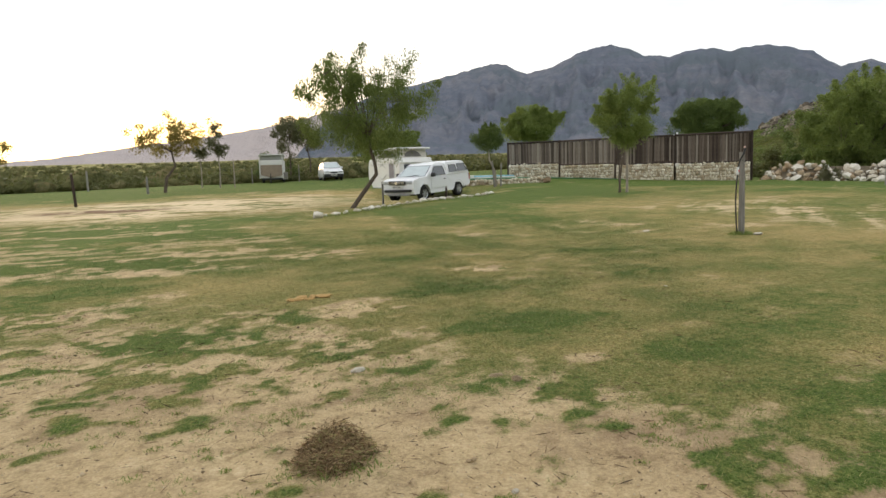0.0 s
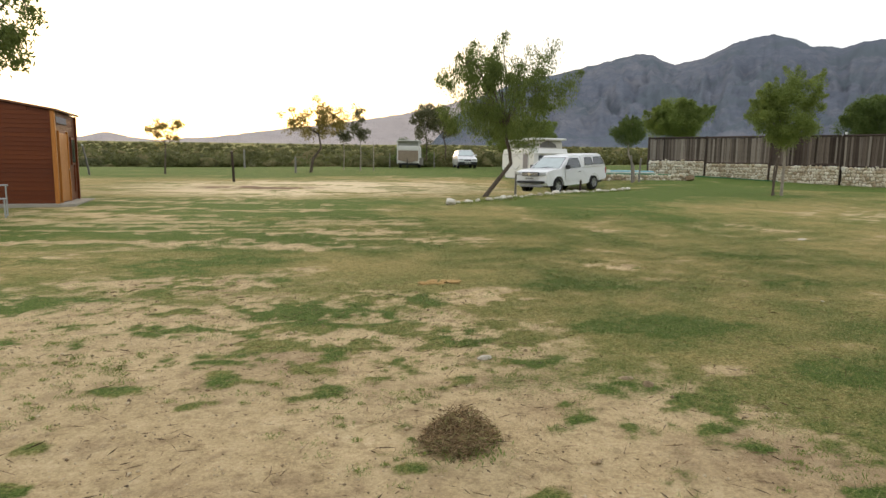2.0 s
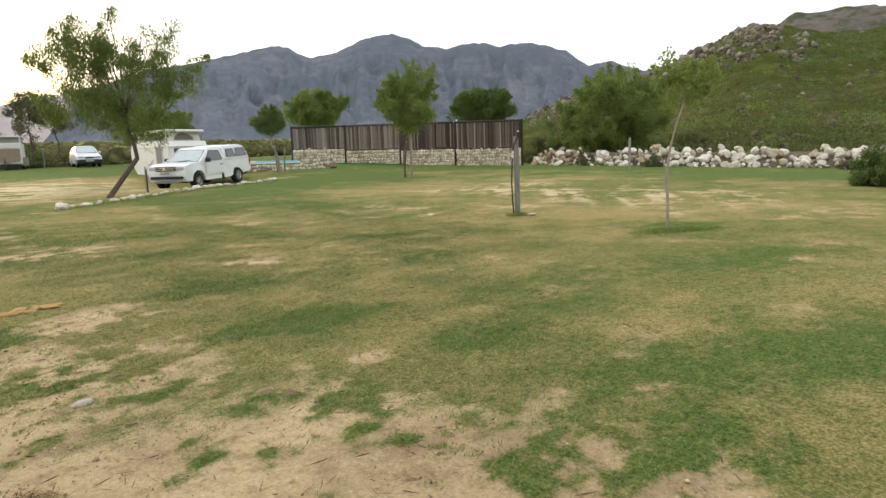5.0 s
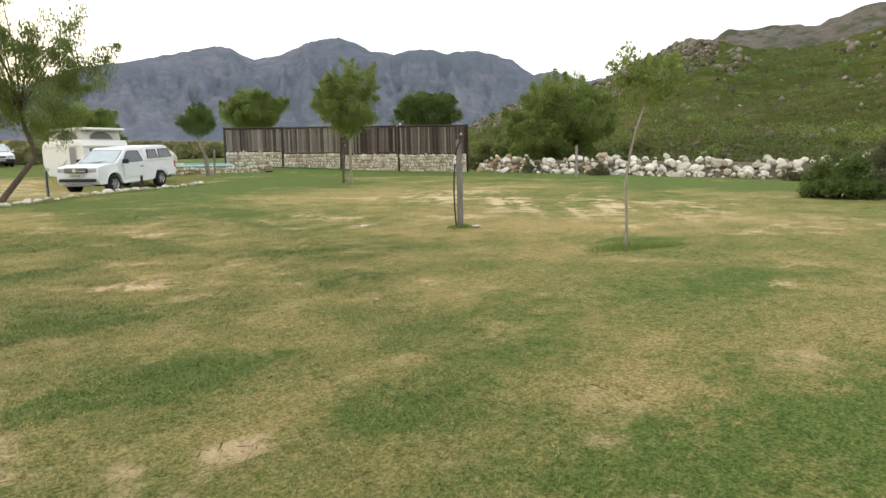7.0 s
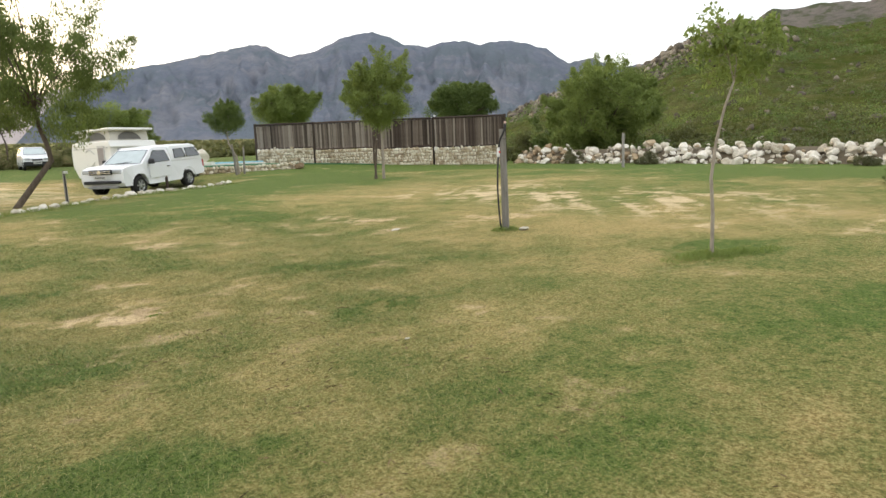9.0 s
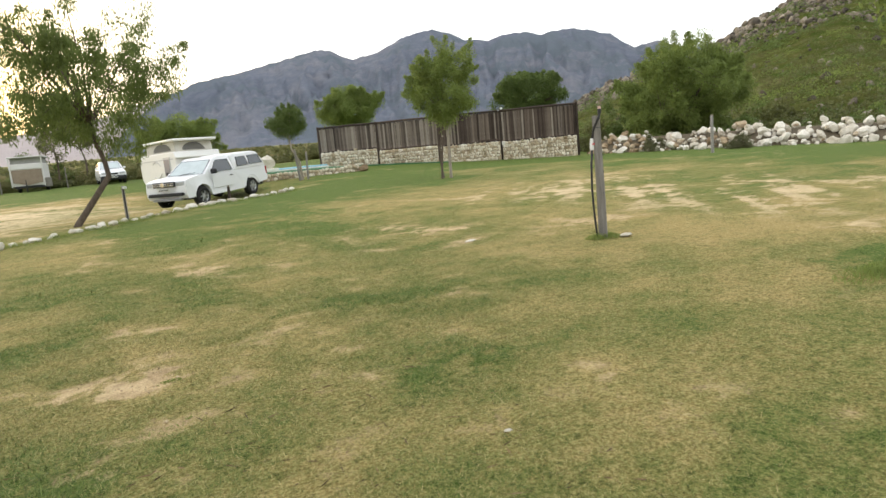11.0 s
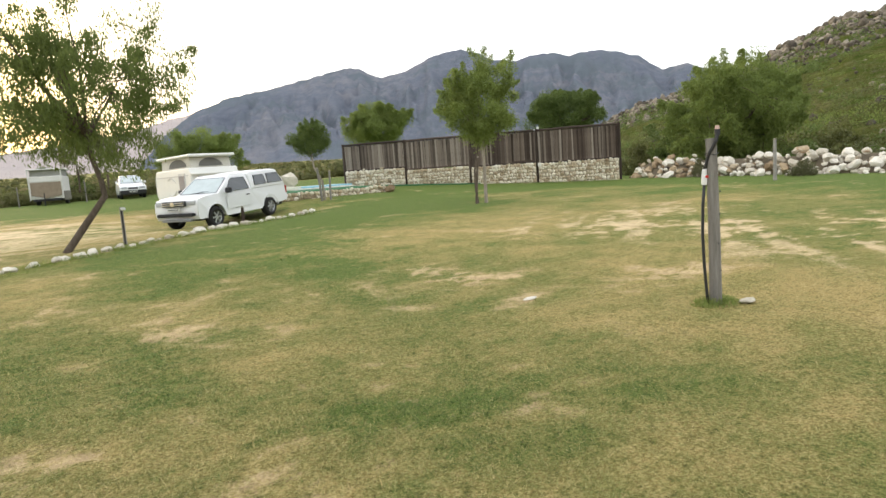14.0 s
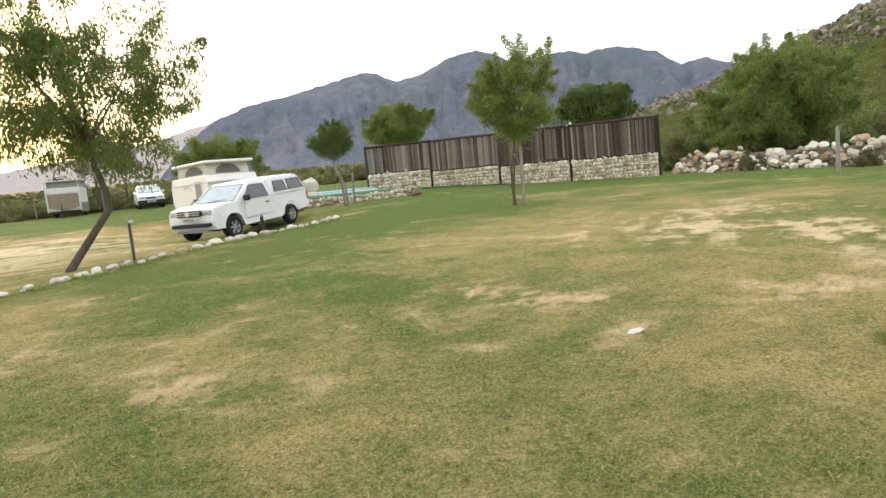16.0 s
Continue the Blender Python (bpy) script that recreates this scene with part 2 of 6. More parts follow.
def build_ground(n, l, b):
    """Thin lawn over pale sand: the share of grass, dry grass and dark soil comes from the ground's own map."""
    a = n.new("ShaderNodeVertexColor")
    a.layer_name = "cover"
    sep = n.new("ShaderNodeSeparateColor")
    l.new(a.outputs["Color"], sep.inputs["Color"])
    speck, fine, mid = grain(n, l, 48, 5, rough=0.8), grain(n, l, 13, 6, rough=0.75), grain(n, l, 3.0, 6, rough=0.65)
    sand = ramp(n, [(0.34, (0.23, 0.17, 0.092)), (0.45, (0.52, 0.39, 0.215)), (0.55, (0.62, 0.475, 0.27)), (0.68, (0.74, 0.60, 0.38))])
    l.new(blend(n, l, 0.45, fine.outputs["Color"], mid.outputs["Color"]), sand.inputs["Fac"])
    soil = blend(n, l, sep.outputs["Blue"], sand.outputs["Color"], (0.22, 0.14, 0.085))
    pale = n.new("ShaderNodeMath")
    pale.operation = "MULTIPLY"
    pale.inputs[1].default_value = 0.8
    l.new(a.outputs["Alpha"], pale.inputs[0])
    soil = blend(n, l, pale.outputs[0], soil, (0.80, 0.66, 0.43))
    soil = blend(n, l, 0.75, soil, speck.outputs["Fac"], "OVERLAY")
    # low specks turn dark in both ramps: shade between blades, in the colour
    green = ramp(n, [(0.36, (0.036, 0.062, 0.013)), (0.5, (0.092, 0.146, 0.029)), (0.64, (0.195, 0.238, 0.062))])
    l.new(speck.outputs["Fac"], green.inputs["Fac"])
    dry = ramp(n, [(0.36, (0.15, 0.108, 0.038)), (0.5, (0.366, 0.278, 0.105)), (0.64, (0.58, 0.465, 0.22))])
    l.new(speck.outputs["Fac"], dry.inputs["Fac"])
    dryness = n.new("ShaderNodeMath")
    dryness.operation = "MULTIPLY_ADD"
    dryness.inputs[1].default_value = 1.0
    l.new(sep.outputs["Green"], dryness.inputs[0])
    spread = n.new("ShaderNodeMapRange")
    spread.inputs["From Min"].default_value, spread.inputs["From Max"].default_value = 0.3, 0.7
    spread.inputs["To Min"].default_value, spread.inputs["To Max"].default_value = -0.35, 0.35
    l.new(fine.outputs["Fac"], spread.inputs["Value"])
    l.new(spread.outputs["Result"], dryness.inputs[2])
    dryness.use_clamp = True
    turf = blend(n, l, dryness.outputs[0], green.outputs["Color"], dry.outputs["Color"])
    edge = n.new("ShaderNodeMapRange")
    edge.inputs["From Min"].default_value, edge.inputs["From Max"].default_value = 0.3, 0.7
    edge.inputs["To Min"].default_value, edge.inputs["To Max"].default_value = -0.62, 0.62
    ragged = blend(n, l, 0.5, fine.outputs["Color"], speck.outputs["Color"])
    l.new(ragged, edge.inputs["Value"])
    cover = n.new("ShaderNodeMath")
    cover.operation = "ADD"
    l.new(sep.outputs["Red"], cover.inputs[0])
    l.new(edge.outputs["Result"], cover.inputs[1])
    sharp = n.new("ShaderNodeMapRange")
    sharp.inputs["From Min"].default_value, sharp.inputs["From Max"].default_value = 0.30, 0.66
    l.new(cover.outputs[0], sharp.inputs["Value"])
    # fine noise multiplies flecks of shade into the soil and turf colour
    shade = ramp(n, [(0.36, (0.72, 0.70, 0.68)), (0.47, (1.0, 1.0, 1.0)), (0.64, (1.0, 1.0, 1.0))])
    l.new(fine.outputs["Fac"], shade.inputs["Fac"])
    l.new(blend(n, l, 0.8, blend(n, l, sharp.outputs["Result"], soil, turf), shade.outputs["Color"], "MULTIPLY"), b.inputs["Base Color"])
    relief(n, l, b, blend(n, l, 0.5, speck.outputs["Color"], mid.outputs["Color"]), 1.0, 0.05)


GROUND = material("lawn_and_sand", build_ground, 0.95, 0, 0.1)
WHITE_STONE = mottled("pale_sandstone", [(0.1, (0.26, 0.21, 0.145)), (0.4, (0.54, 0.49, 0.39)), (0.78, (0.76, 0.72, 0.63))], 3, 22, 0.9, bump=0.6, by_object=0.5, dist=0.03)
WALL_STONE = mottled("wall_stone", [(0.05, (0.20, 0.145, 0.09)), (0.32, (0.44, 0.35, 0.23)), (0.55, (0.62, 0.55, 0.42)), (0.88, (0.76, 0.71, 0.60))], 3, 30, 0.9, bump=0.5, by_island=0.6, dist=0.02)
RED_STONE = mottled("iron_stained_stone", [(0.15, (0.15, 0.10, 0.055)), (0.5, (0.37, 0.275, 0.165)), (0.85, (0.56, 0.48, 0.36))], 2, 20, 0.9, bump=0.6, by_object=0.5, dist=0.03)
MORTAR = mottled("lime_mortar", [(0.2, (0.27, 0.225, 0.16)), (0.8, (0.44, 0.38, 0.285))], 6, 60, 0.95)
GREY_WOOD = mottled("weathered_boards", [(0.1, (0.06, 0.046, 0.036)), (0.4, (0.15, 0.12, 0.096)), (0.65, (0.22, 0.185, 0.15)), (0.95, (0.32, 0.275, 0.225))], 2.5, 18, 0.9, bump=0.5, stretch_by=(6, 6, 0.6), by_object=0.75)
BROWN_BOARD = mottled("brown_boards", [(0.1, (0.028, 0.019, 0.014)), (0.45, (0.085, 0.062, 0.048)), (0.75, (0.15, 0.118, 0.092)), (0.95, (0.24, 0.20, 0.16))], 2.5, 18, 0.9, bump=0.5, stretch_by=(6, 6, 0.6), by_object=0.7)
DARK_WOOD = mottled("creosoted_wood", [(0.2, (0.022, 0.016, 0.012)), (0.55, (0.06, 0.042, 0.032)), (0.85, (0.12, 0.085, 0.066))], 3, 30, 0.85, bump=0.4, stretch_by=(5, 5, 0.7), by_object=0.3)
POST_WOOD = mottled("grey_gum_pole", [(0.2, (0.13, 0.12, 0.105)), (0.5, (0.24, 0.225, 0.20)), (0.85, (0.37, 0.35, 0.32))], 4, 40, 0.9, bump=0.5, stretch_by=(6, 6, 0.5), by_object=0.3)
BARK = mottled("brown_bark", [(0.2, (0.045, 0.034, 0.025)), (0.5, (0.11, 0.085, 0.064)), (0.85, (0.21, 0.17, 0.135))], 5, 40, 0.95, bump=0.9, stretch_by=(3, 3, 0.8), dist=0.02)
PALE_BARK = mottled("pale_bark", [(0.2, (0.14, 0.12, 0.09)), (0.5, (0.29, 0.25, 0.20)), (0.85, (0.42, 0.38, 0.32))], 6, 50, 0.9, bump=0.5, stretch_by=(3, 3, 0.8))
LEAF_PEPPER = leafy("pepper_tree_leaves", (0.058, 0.084, 0.022), (0.17, 0.215, 0.06), (0.32, 0.29, 0.10), 0.5)
LEAF_WILLOW = leafy("willow_leaves", (0.085, 0.12, 0.028), (0.225, 0.282, 0.075), (0.35, 0.355, 0.11), 0.5)
LEAF_DEEP = leafy("deep_green_leaves", (0.045, 0.072, 0.020), (0.135, 0.185, 0.05), (0.21, 0.24, 0.08), 0.4)
LEAF_AUTUMN = leafy("turning_leaves", (0.15, 0.13, 0.04), (0.33, 0.26, 0.08), (0.50, 0.32, 0.09), 0.65)
LEAF_DULL = leafy("grey_green_leaves", (0.065, 0.072, 0.034), (0.155, 0.155, 0.078), (0.23, 0.19, 0.11), 0.45)
SCRUB = leafy("scrub_leaves", (0.048, 0.058, 0.018), (0.13, 0.135, 0.042), (0.21, 0.165, 0.08), 0.25)

# ---- ground ----
def axis_steps(lo, hi, fine, far_lo, far_hi, grow=1.16):
    mid = list(np.arange(lo, hi + 1e-6, fine))
    up, d = [], fine
    v = hi
    while v < far_hi:
        d *= grow if v < hi + 40 else 1.1
        v += d
        up.append(v)
    down, d, v = [], fine, lo
    while v > far_lo:
        d *= grow if v > lo - 40 else 1.1
        v -= d
        down.append(v)
    return np.array(down[::-1] + mid + up)


# patches of the lawn: x, y, half-width, half-depth
LUSH = [(-6.0, 13.5, 3.2, 1.3), (-3.5, 16.0, 3.0, 0.8), (-1.1, 2.2, 1.4, 0.28), (-2.9, 9.6, 1.5, 0.5), (-3.6, 7.0, 0.8, 0.3), (1.9, 7.6, 0.9, 0.3), (5.4, 7.6, 0.8, 0.3), (5.6, 9.6, 0.9, 0.35), (2.6, 10.5, 1.0, 0.35), (8.2, 4.6, 1.0, 0.5), (-0.45, 6.4, 1.0, 0.32), (2.3, 5.75, 0.75, 0.32), (3.35, 4.4, 0.75, 0.33), (2.85, 2.3, 0.32, 0.22), (0.03, 3.15, 0.12, 0.08), (9.6, 6.9, 1.0, 0.55), (7.6, 17.5, 1.3, 3.0), (5.0, 2.6, 1.4, 0.9), (-5.2, 7.2, 1.0, 0.5), (-6.3, 9.4, 1.5, 0.6), (-4.7, 5.7, 0.6, 0.3)]
BARE = [(-3.0, 12.8, 2.4, 0.4), (-6.0, 11.2, 1.8, 0.5), (0.98, 6.85, 0.6, 0.4), (-1.3, 11.5, 1.5, 0.4), (1.15, 11.7, 0.6, 0.3), (4.9, 12.4, 0.7, 0.5), (8.0, 11.8, 0.35, 0.2), (7.4, 13.8, 1.2, 0.8), (-2.6, 7.8, 1.6, 0.6), (8.2, 16.0, 0.5, 0.4), (3.2, 9.0, 0.5, 0.25), (7.7, 11.6, 0.5, 0.25), (7.7, 12.7, 0.5, 0.35), (8.3, 13.2, 0.6, 0.5), (4.5, 13.0, 0.55, 0.4), (10.0, 11.6, 0.9, 0.5), (9.3, 11.2, 0.5, 0.25), (8.4, 4.35, 0.35, 0.28), (6.6, 12.3, 0.4, 0.2)]
# green tussocks, and scuffed places where the sand shows: x, y, half-width, half-depth
TUSSOCKS_NEAR = [(-0.68, 6.37, 0.68, 0.5), (0.25, 6.89, 0.39, 0.35), (-2.23, 5.82, 0.54, 0.25), (-3.08, 5.92, 0.23, 0.2), (-2.85, 5.36, 0.17, 0.14), (-1.4, 4.95, 0.46, 0.22), (-1.34, 4.45, 0.13, 0.14), (-1.98, 4.34, 0.23, 0.1), (-1.41, 4.05, 0.1, 0.08), (-0.59, 4.25, 0.25, 0.15), (-1.29, 5.62, 0.22, 0.15), (-0.6, 5.01, 0.14, 0.25), (-0.2, 4.82, 0.24, 0.18), (-0.13, 3.67, 0.21, 0.1), (-2.09, 3.48, 0.15, 0.11), (-2.97, 4.4, 0.14, 0.16), (-3.51, 5.43, 0.31, 0.2), (-1.8, 8.12, 0.46, 0.6), (-4.09, 6.69, 0.57, 0.4), (-3.22, 8.83, 0.62, 0.7), (0.55, 5.57, 0.24, 0.25), (-1.94, 3.03, 0.23, 0.1), (1.03, 3.57, 0.22, 0.12)]
TUSSOCKS_AHEAD = [(1.07, 3.66, 0.18, 0.16), (1.34, 3.52, 0.1, 0.09), (1.99, 3.25, 0.21, 0.12), (2.16, 2.74, 0.12, 0.1), (1.81, 3.48, 0.14, 0.08), (1.5, 4.17, 0.25, 0.11), (2.78, 2.37, 0.2, 0.15), (3.3, 1.98, 0.4, 0.45), (1.14, 4.75, 0.27, 0.19), (0.62, 5.48, 0.29, 0.29), (2.55, 5.6, 0.81, 0.5), (3.38, 4.17, 0.39, 0.28), (2.41, 7.83, 0.75, 0.5), (4.86, 4.52, 0.68, 0.45), (7.62, 3.97, 0.89, 0.6), (5.14, 2.44, 0.6, 0.5), (2.73, 2.93, 0.22, 0.13), (2.61, 6.05, 0.58, 0.39), (5.1, 7.94, 0.56, 0.39), (7.14, 4.65, 0.47, 0.61)]
TUSSOCKS_FAR = [(4.09, 9.65, 0.39, 0.43), (5.13, 8.07, 0.42, 0.38), (2.98, 9.36, 0.34, 0.38), (4.24, 11.26, 0.54, 0.43), (2.85, 13.38, 0.85, 1.02), (5.74, 10.94, 0.49, 0.33), (4.89, 17.0, 2.39, 1.51), (5.67, 10.98, 0.34, 0.23), (7.38, 12.84, 0.36, 0.28), (7.32, 10.35, 0.39, 0.27), (4.15, 11.88, 0.46, 0.53)]
SCUFFS_NEAR = [(-5.0, 10.05, 0.35, 0.4), (-5.2, 8.09, 0.31, 0.6), (-7.06, 11.34, 0.95, 0.6), (-1.91, 10.94, 1.38, 0.45), (-1.35, 9.03, 0.38, 0.4), (-2.6, 8.18, 0.23, 0.35), (-3.18, 6.81, 0.48, 0.2), (-1.84, 6.18, 0.44, 0.22), (-2.56, 4.91, 0.7, 0.26), (0.43, 6.04, 0.26, 0.25), (-4.16, 11.37, 0.56, 0.4), (-1.79, 7.13, 0.3, 0.2), (0.89, 7.11, 0.72, 0.35), (0.45, 6.24, 0.42, 0.3), (1.34, 5.72, 0.23, 0.19), (1.04, 11.54, 1.01, 0.6), (2.46, 4.5, 0.21, 0.13), (1.8, 3.15, 0.95, 0.38), (2.46, 4.47, 0.2, 0.1), (3.26, 3.69, 0.24, 0.1), (2.95, 3.1, 0.4, 0.16), (3.4, 2.8, 0.35, 0.13), (3.9, 3.4, 0.3, 0.12), (1.41, 5.93, 0.3, 0.15), (9.77, 4.71, 0.51, 0.4)]
SCUFFS_FAR = [(4.89, 6.23, 0.17, 0.15), (4.77, 6.81, 0.18, 0.21), (6.02, 5.69, 0.21, 0.14), (3.52, 7.98, 0.5, 0.22), (4.47, 13.27, 0.49, 0.44), (7.85, 12.06, 0.54, 0.48), (3.34, 10.48, 0.54, 0.3), (4.03, 8.98, 0.19, 0.18), (6.12, 9.23, 0.28, 0.18), (3.68, 8.43, 0.25, 0.16), (5.86, 7.68, 0.13, 0.09), (5.13, 7.29, 0.13, 0.08), (4.6, 13.37, 0.47, 0.3), (8.13, 13.09, 0.57, 0.56), (5.96, 10.56, 0.21, 0.15), (9.97, 11.61, 0.46, 0.68), (5.55, 10.18, 0.27, 0.12), (6.29, 9.52, 0.18, 0.11), (3.71, 12.43, 0.28, 0.22)]
EDGE_X = [-40, -12, -6, -3, -2, -1.2, 0.0, 1.1, 2.0, 2.4, 2.8, 3.1, 3.8, 9]
EDGE_Y = [7.0, 7.0, 6.5, 7.0, 6.7, 5.9, 5.3, 4.85, 4.0, 3.2, 2.5, 1.7, 0.0, -6]


def ellipse(x, y, spots, freq=1.5, amount=2.2):
    v = np.zeros_like(x)
    wob = amount * (smooth_noise(x * freq, y * freq * 1.33, 5, 4) - 0.5)
    for cx, cy, a, b in spots:
        v = np.maximum(v, 1 - step(0.25, 1.35, np.hypot((x - cx) / a, (y - cy) / b) + wob))
    return v


def clearings(x, y):
    """Driven-over places of loose pale sand: before the camp, and by the tap."""
    mid, small = smooth_noise(x * 0.9, y * 1.1, 2, 3), smooth_noise(x * 2.8, y * 3.4, 3, 3)
    streak = smooth_noise(x * 0.35 + 3, y * 2.6, 9, 3)
    left = np.exp(-(((x + 4.0) / 8.5) ** 2 + ((y - 27.0) / 5.5) ** 4)) * step(0.36, 0.48, 0.55 * streak + 0.2 * mid + 0.25 * small)
    along, across = 0.73 * x + 0.68 * y, 0.73 * y - 0.68 * x
    tracks = smooth_noise(across * 2.3 + 0.5 * np.sin(along * 0.5), along * 0.28, 12, 3)
    right = np.exp(-(((x - 14.4) / 3.3) ** 4 + ((y - 12.9) / 6.2) ** 4)) * step(0.46, 0.58, 0.42 * tracks + 0.12 * mid + 0.22 * small + 0.24 * smooth_noise(x * 8.0, y * 9.0, 4, 2))
    return left, right


def cover(x, y):
    """Share of grass, its dryness, and dark soil at each place."""
    x, y = np.asarray(x, float), np.asarray(y, float)
    big, mid = smooth_noise(x * 0.28, y * 0.34, 1, 3), smooth_noise(x * 0.9, y * 1.1, 2, 3)
    small, fine = smooth_noise(x * 2.8, y * 3.4, 3, 3), smooth_noise(x * 8.0, y * 9.0, 4, 2)
    edge = np.interp(x, EDGE_X, EDGE_Y) - y
    reach = np.interp(x, [-6, 0, 2, 4], [3.2, 2.4, 1.2, 1.0])
    sandy = step(-1.1 * reach, 0.9, edge + 2.6 * reach * (mid - 0.5) + 2.0 * (small - 0.5))
    lumps = 0.35 * mid + 0.4 * small + 0.25 * fine
    gaps = step(0.50, 0.66, 0.45 * small + 0.3 * fine + 0.25 * mid) * step(0.35, 0.65, smooth_noise(x * 0.45 + 9, y * 0.5, 17, 2))
    grass = 0.92 - 0.45 * gaps + 0.35 * (fine - 0.5)
    clumps = step(0.52, 0.68, lumps + 0.06 * np.clip(1.2 - edge, -1, 1))
    grass = grass * (1 - sandy) + sandy * (0.0 + 0.95 * clumps)
    lush = ellipse(x, y, LUSH) * step(0.32, 0.62, 0.55 * small + 0.45 * fine + 0.06)
    grass = np.maximum(grass, 0.95 * lush)
    tussock = ellipse(x, y, TUSSOCKS_NEAR + TUSSOCKS_AHEAD + TUSSOCKS_FAR, 4.5, 1.7) * step(0.28, 0.55, 0.5 * small + 0.5 * fine)
    scuff = ellipse(x, y, SCUFFS_NEAR + SCUFFS_FAR, 3.5, 1.9) * step(0.34, 0.6, 0.4 * small + 0.6 * fine)
    grass = np.maximum(grass * (1 - (0.85 - 0.5 * step(2, 4, x)) * scuff), 0.95 * tussock)
    bare = ellipse(x, y, BARE) * step(0.36, 0.60, 0.5 * small + 0.5 * fine) * (1 - 0.45 * step(9, 11, y) - 0.25 * step(9, 11, y) * (1 - step(-1, 1, x)))
    streak = smooth_noise(x * 0.35 + 3, y * 2.6, 9, 3)
    left_sand, right_sand = clearings(x, y)
    camp_sand = np.exp(-(((x - 1.5) / 4.5) ** 2 + ((y - 33) / 4.0) ** 2)) * step(0.48, 0.62, 0.5 * streak + 0.5 * mid)
    grass = grass * (1 - np.clip(0.9 * bare + 0.82 * left_sand + 0.62 * right_sand + 0.5 * camp_sand, 0, 0.97))
    band = np.exp(-(((x + 5.8) / 2.6) ** 4 + ((y - 26.9 - 1.2 * (mid - 0.5)) / 1.0) ** 2)) * step(0.3, 0.5, small)
    grass = grass * (1 - band)
    left_green = 0.42 * step(9, 12, y) * (1 - step(19, 23, y)) * (1 - step(-0.5, 2.5, x))
    thin = left_green * step(0.5, 0.6, 0.6 * streak + 0.4 * small)
    grass = grass * (1 - 1.2 * thin)
    dry = 0.66 - left_green + 1.0 * (big - 0.5) + 0.75 * (mid - 0.5) + 0.6 * (small - 0.5) - 0.6 * lush - (0.5 - 0.2 * step(1.5, 3.0, x)) * tussock + 0.2 * scuff + 0.2 * bare - 0.45 * sandy * clumps
    far_green = step(33, 40, y - 0.1 * x) * 0.75 * (1 - step(60, 66, y))
    by_wall = np.exp(-((np.hypot(x - 29, (y - 18) * 0.35) - 3.2) / 1.8) ** 2) * step(20, 24, x) * 0.6
    by_fence = np.exp(-((y - (56.0 - 1.1 * x) + 1.8) / 3.2) ** 2) * step(9, 14, x) * 0.9
    kerb_green = np.exp(-((y - (18.2 + 0.92 * x) + 3.0) / 3.0) ** 2) * step(2, 5, x) * 0.6
    dry = dry - 0.07 * step(4, 9, y + 0.5 * x) - far_green - 0.38 * np.maximum(step(19, 24, y) * step(5, 9, x), step(18, 22, x)) * (1 - step(60, 66, y)) - by_wall - by_fence - kerb_green
    grass = np.maximum(grass, np.clip(far_green + by_fence, 0, 1) * 0.95)
    scrubland = step(60, 66, y)
    grass = np.maximum(grass, scrubland)
    dry = dry * (1 - scrubland) + (0.45 + 0.5 * (big - 0.5)) * scrubland
    dark = 0.4 * step(0.50, 0.70, smooth_noise(x * 0.9 + 7, y * 1.3, 21, 3)) * np.exp(-((edge - 0.5) / 0.9) ** 2) + 0.35 * step(0.55, 0.8, fine) + 1.3 * band
    return np.clip(grass, 0, 1), np.clip(dry - 0.14 * step(1.5, 4.5, x) * (1 - step(4.5, 6.5, y)), 0, 1), np.clip(dark, 0, 1)


gx, gy = axis_steps(-3.0, 7.5, 0.05, -4200, 4200, 1.016), axis_steps(1.8, 11.0, 0.05, -4200, 4200, 1.016)
px, py = np.meshgrid(gx, gy)
px, py = px.ravel(), py.ravel()
c_grass, c_dry, c_dark = cover(px, py)
near = np.exp(-np.hypot(px - 3, py - 8) / 30)
pz = ground_z(px, py) + near * (0.045 * (smooth_noise(px * 0.7, py * 0.7, 40, 3) - 0.5) + 0.036 * (smooth_noise(px * 4, py * 4, 41, 4) - 0.5)) + 0.018 * c_grass * near
nx, ny = len(gx), len(gy)
idx = np.arange(nx * ny).reshape(ny, nx)
quads = np.stack([idx[:-1, :-1], idx[:-1, 1:], idx[1:, 1:], idx[1:, :-1]], -1).reshape(-1, 4)
g_mesh = from_np("ground", np.stack([px, py, pz], 1), quads, True)
g_col = g_mesh.color_attributes.new("cover", "FLOAT_COLOR", "POINT")
g_col.data.foreach_set("color", np.stack([c_grass, c_dry, c_dark, np.clip(np.dot([1.0, 0.45], clearings(px, py)) * (1 - c_dark), 0, 1)], 1).astype(np.float32).ravel())
tagged(part("ground", g_mesh, GROUND), "worn green and straw lawn with bare pale sand", "ground", kind="structure")


def leaf_mesh(name, centre, along, length, width):
    """Pointed leaves: one four-cornered blade each."""
    n = len(centre)
    along = along / np.linalg.norm(along, axis=1, keepdims=True)
    side = np.cross(along, RNG.normal(size=(n, 3)))
    side /= np.linalg.norm(side, axis=1, keepdims=True) + 1e-9
    length, width = np.broadcast_to(length, n)[:, None], np.broadcast_to(width, n)[:, None]
    v = np.stack([centre - along * length / 2, centre + side * width / 2, centre + along * length / 2, centre - side * width / 2], 1).reshape(-1, 3)
    return from_np(name, v, np.arange(4 * n).reshape(n, 4))


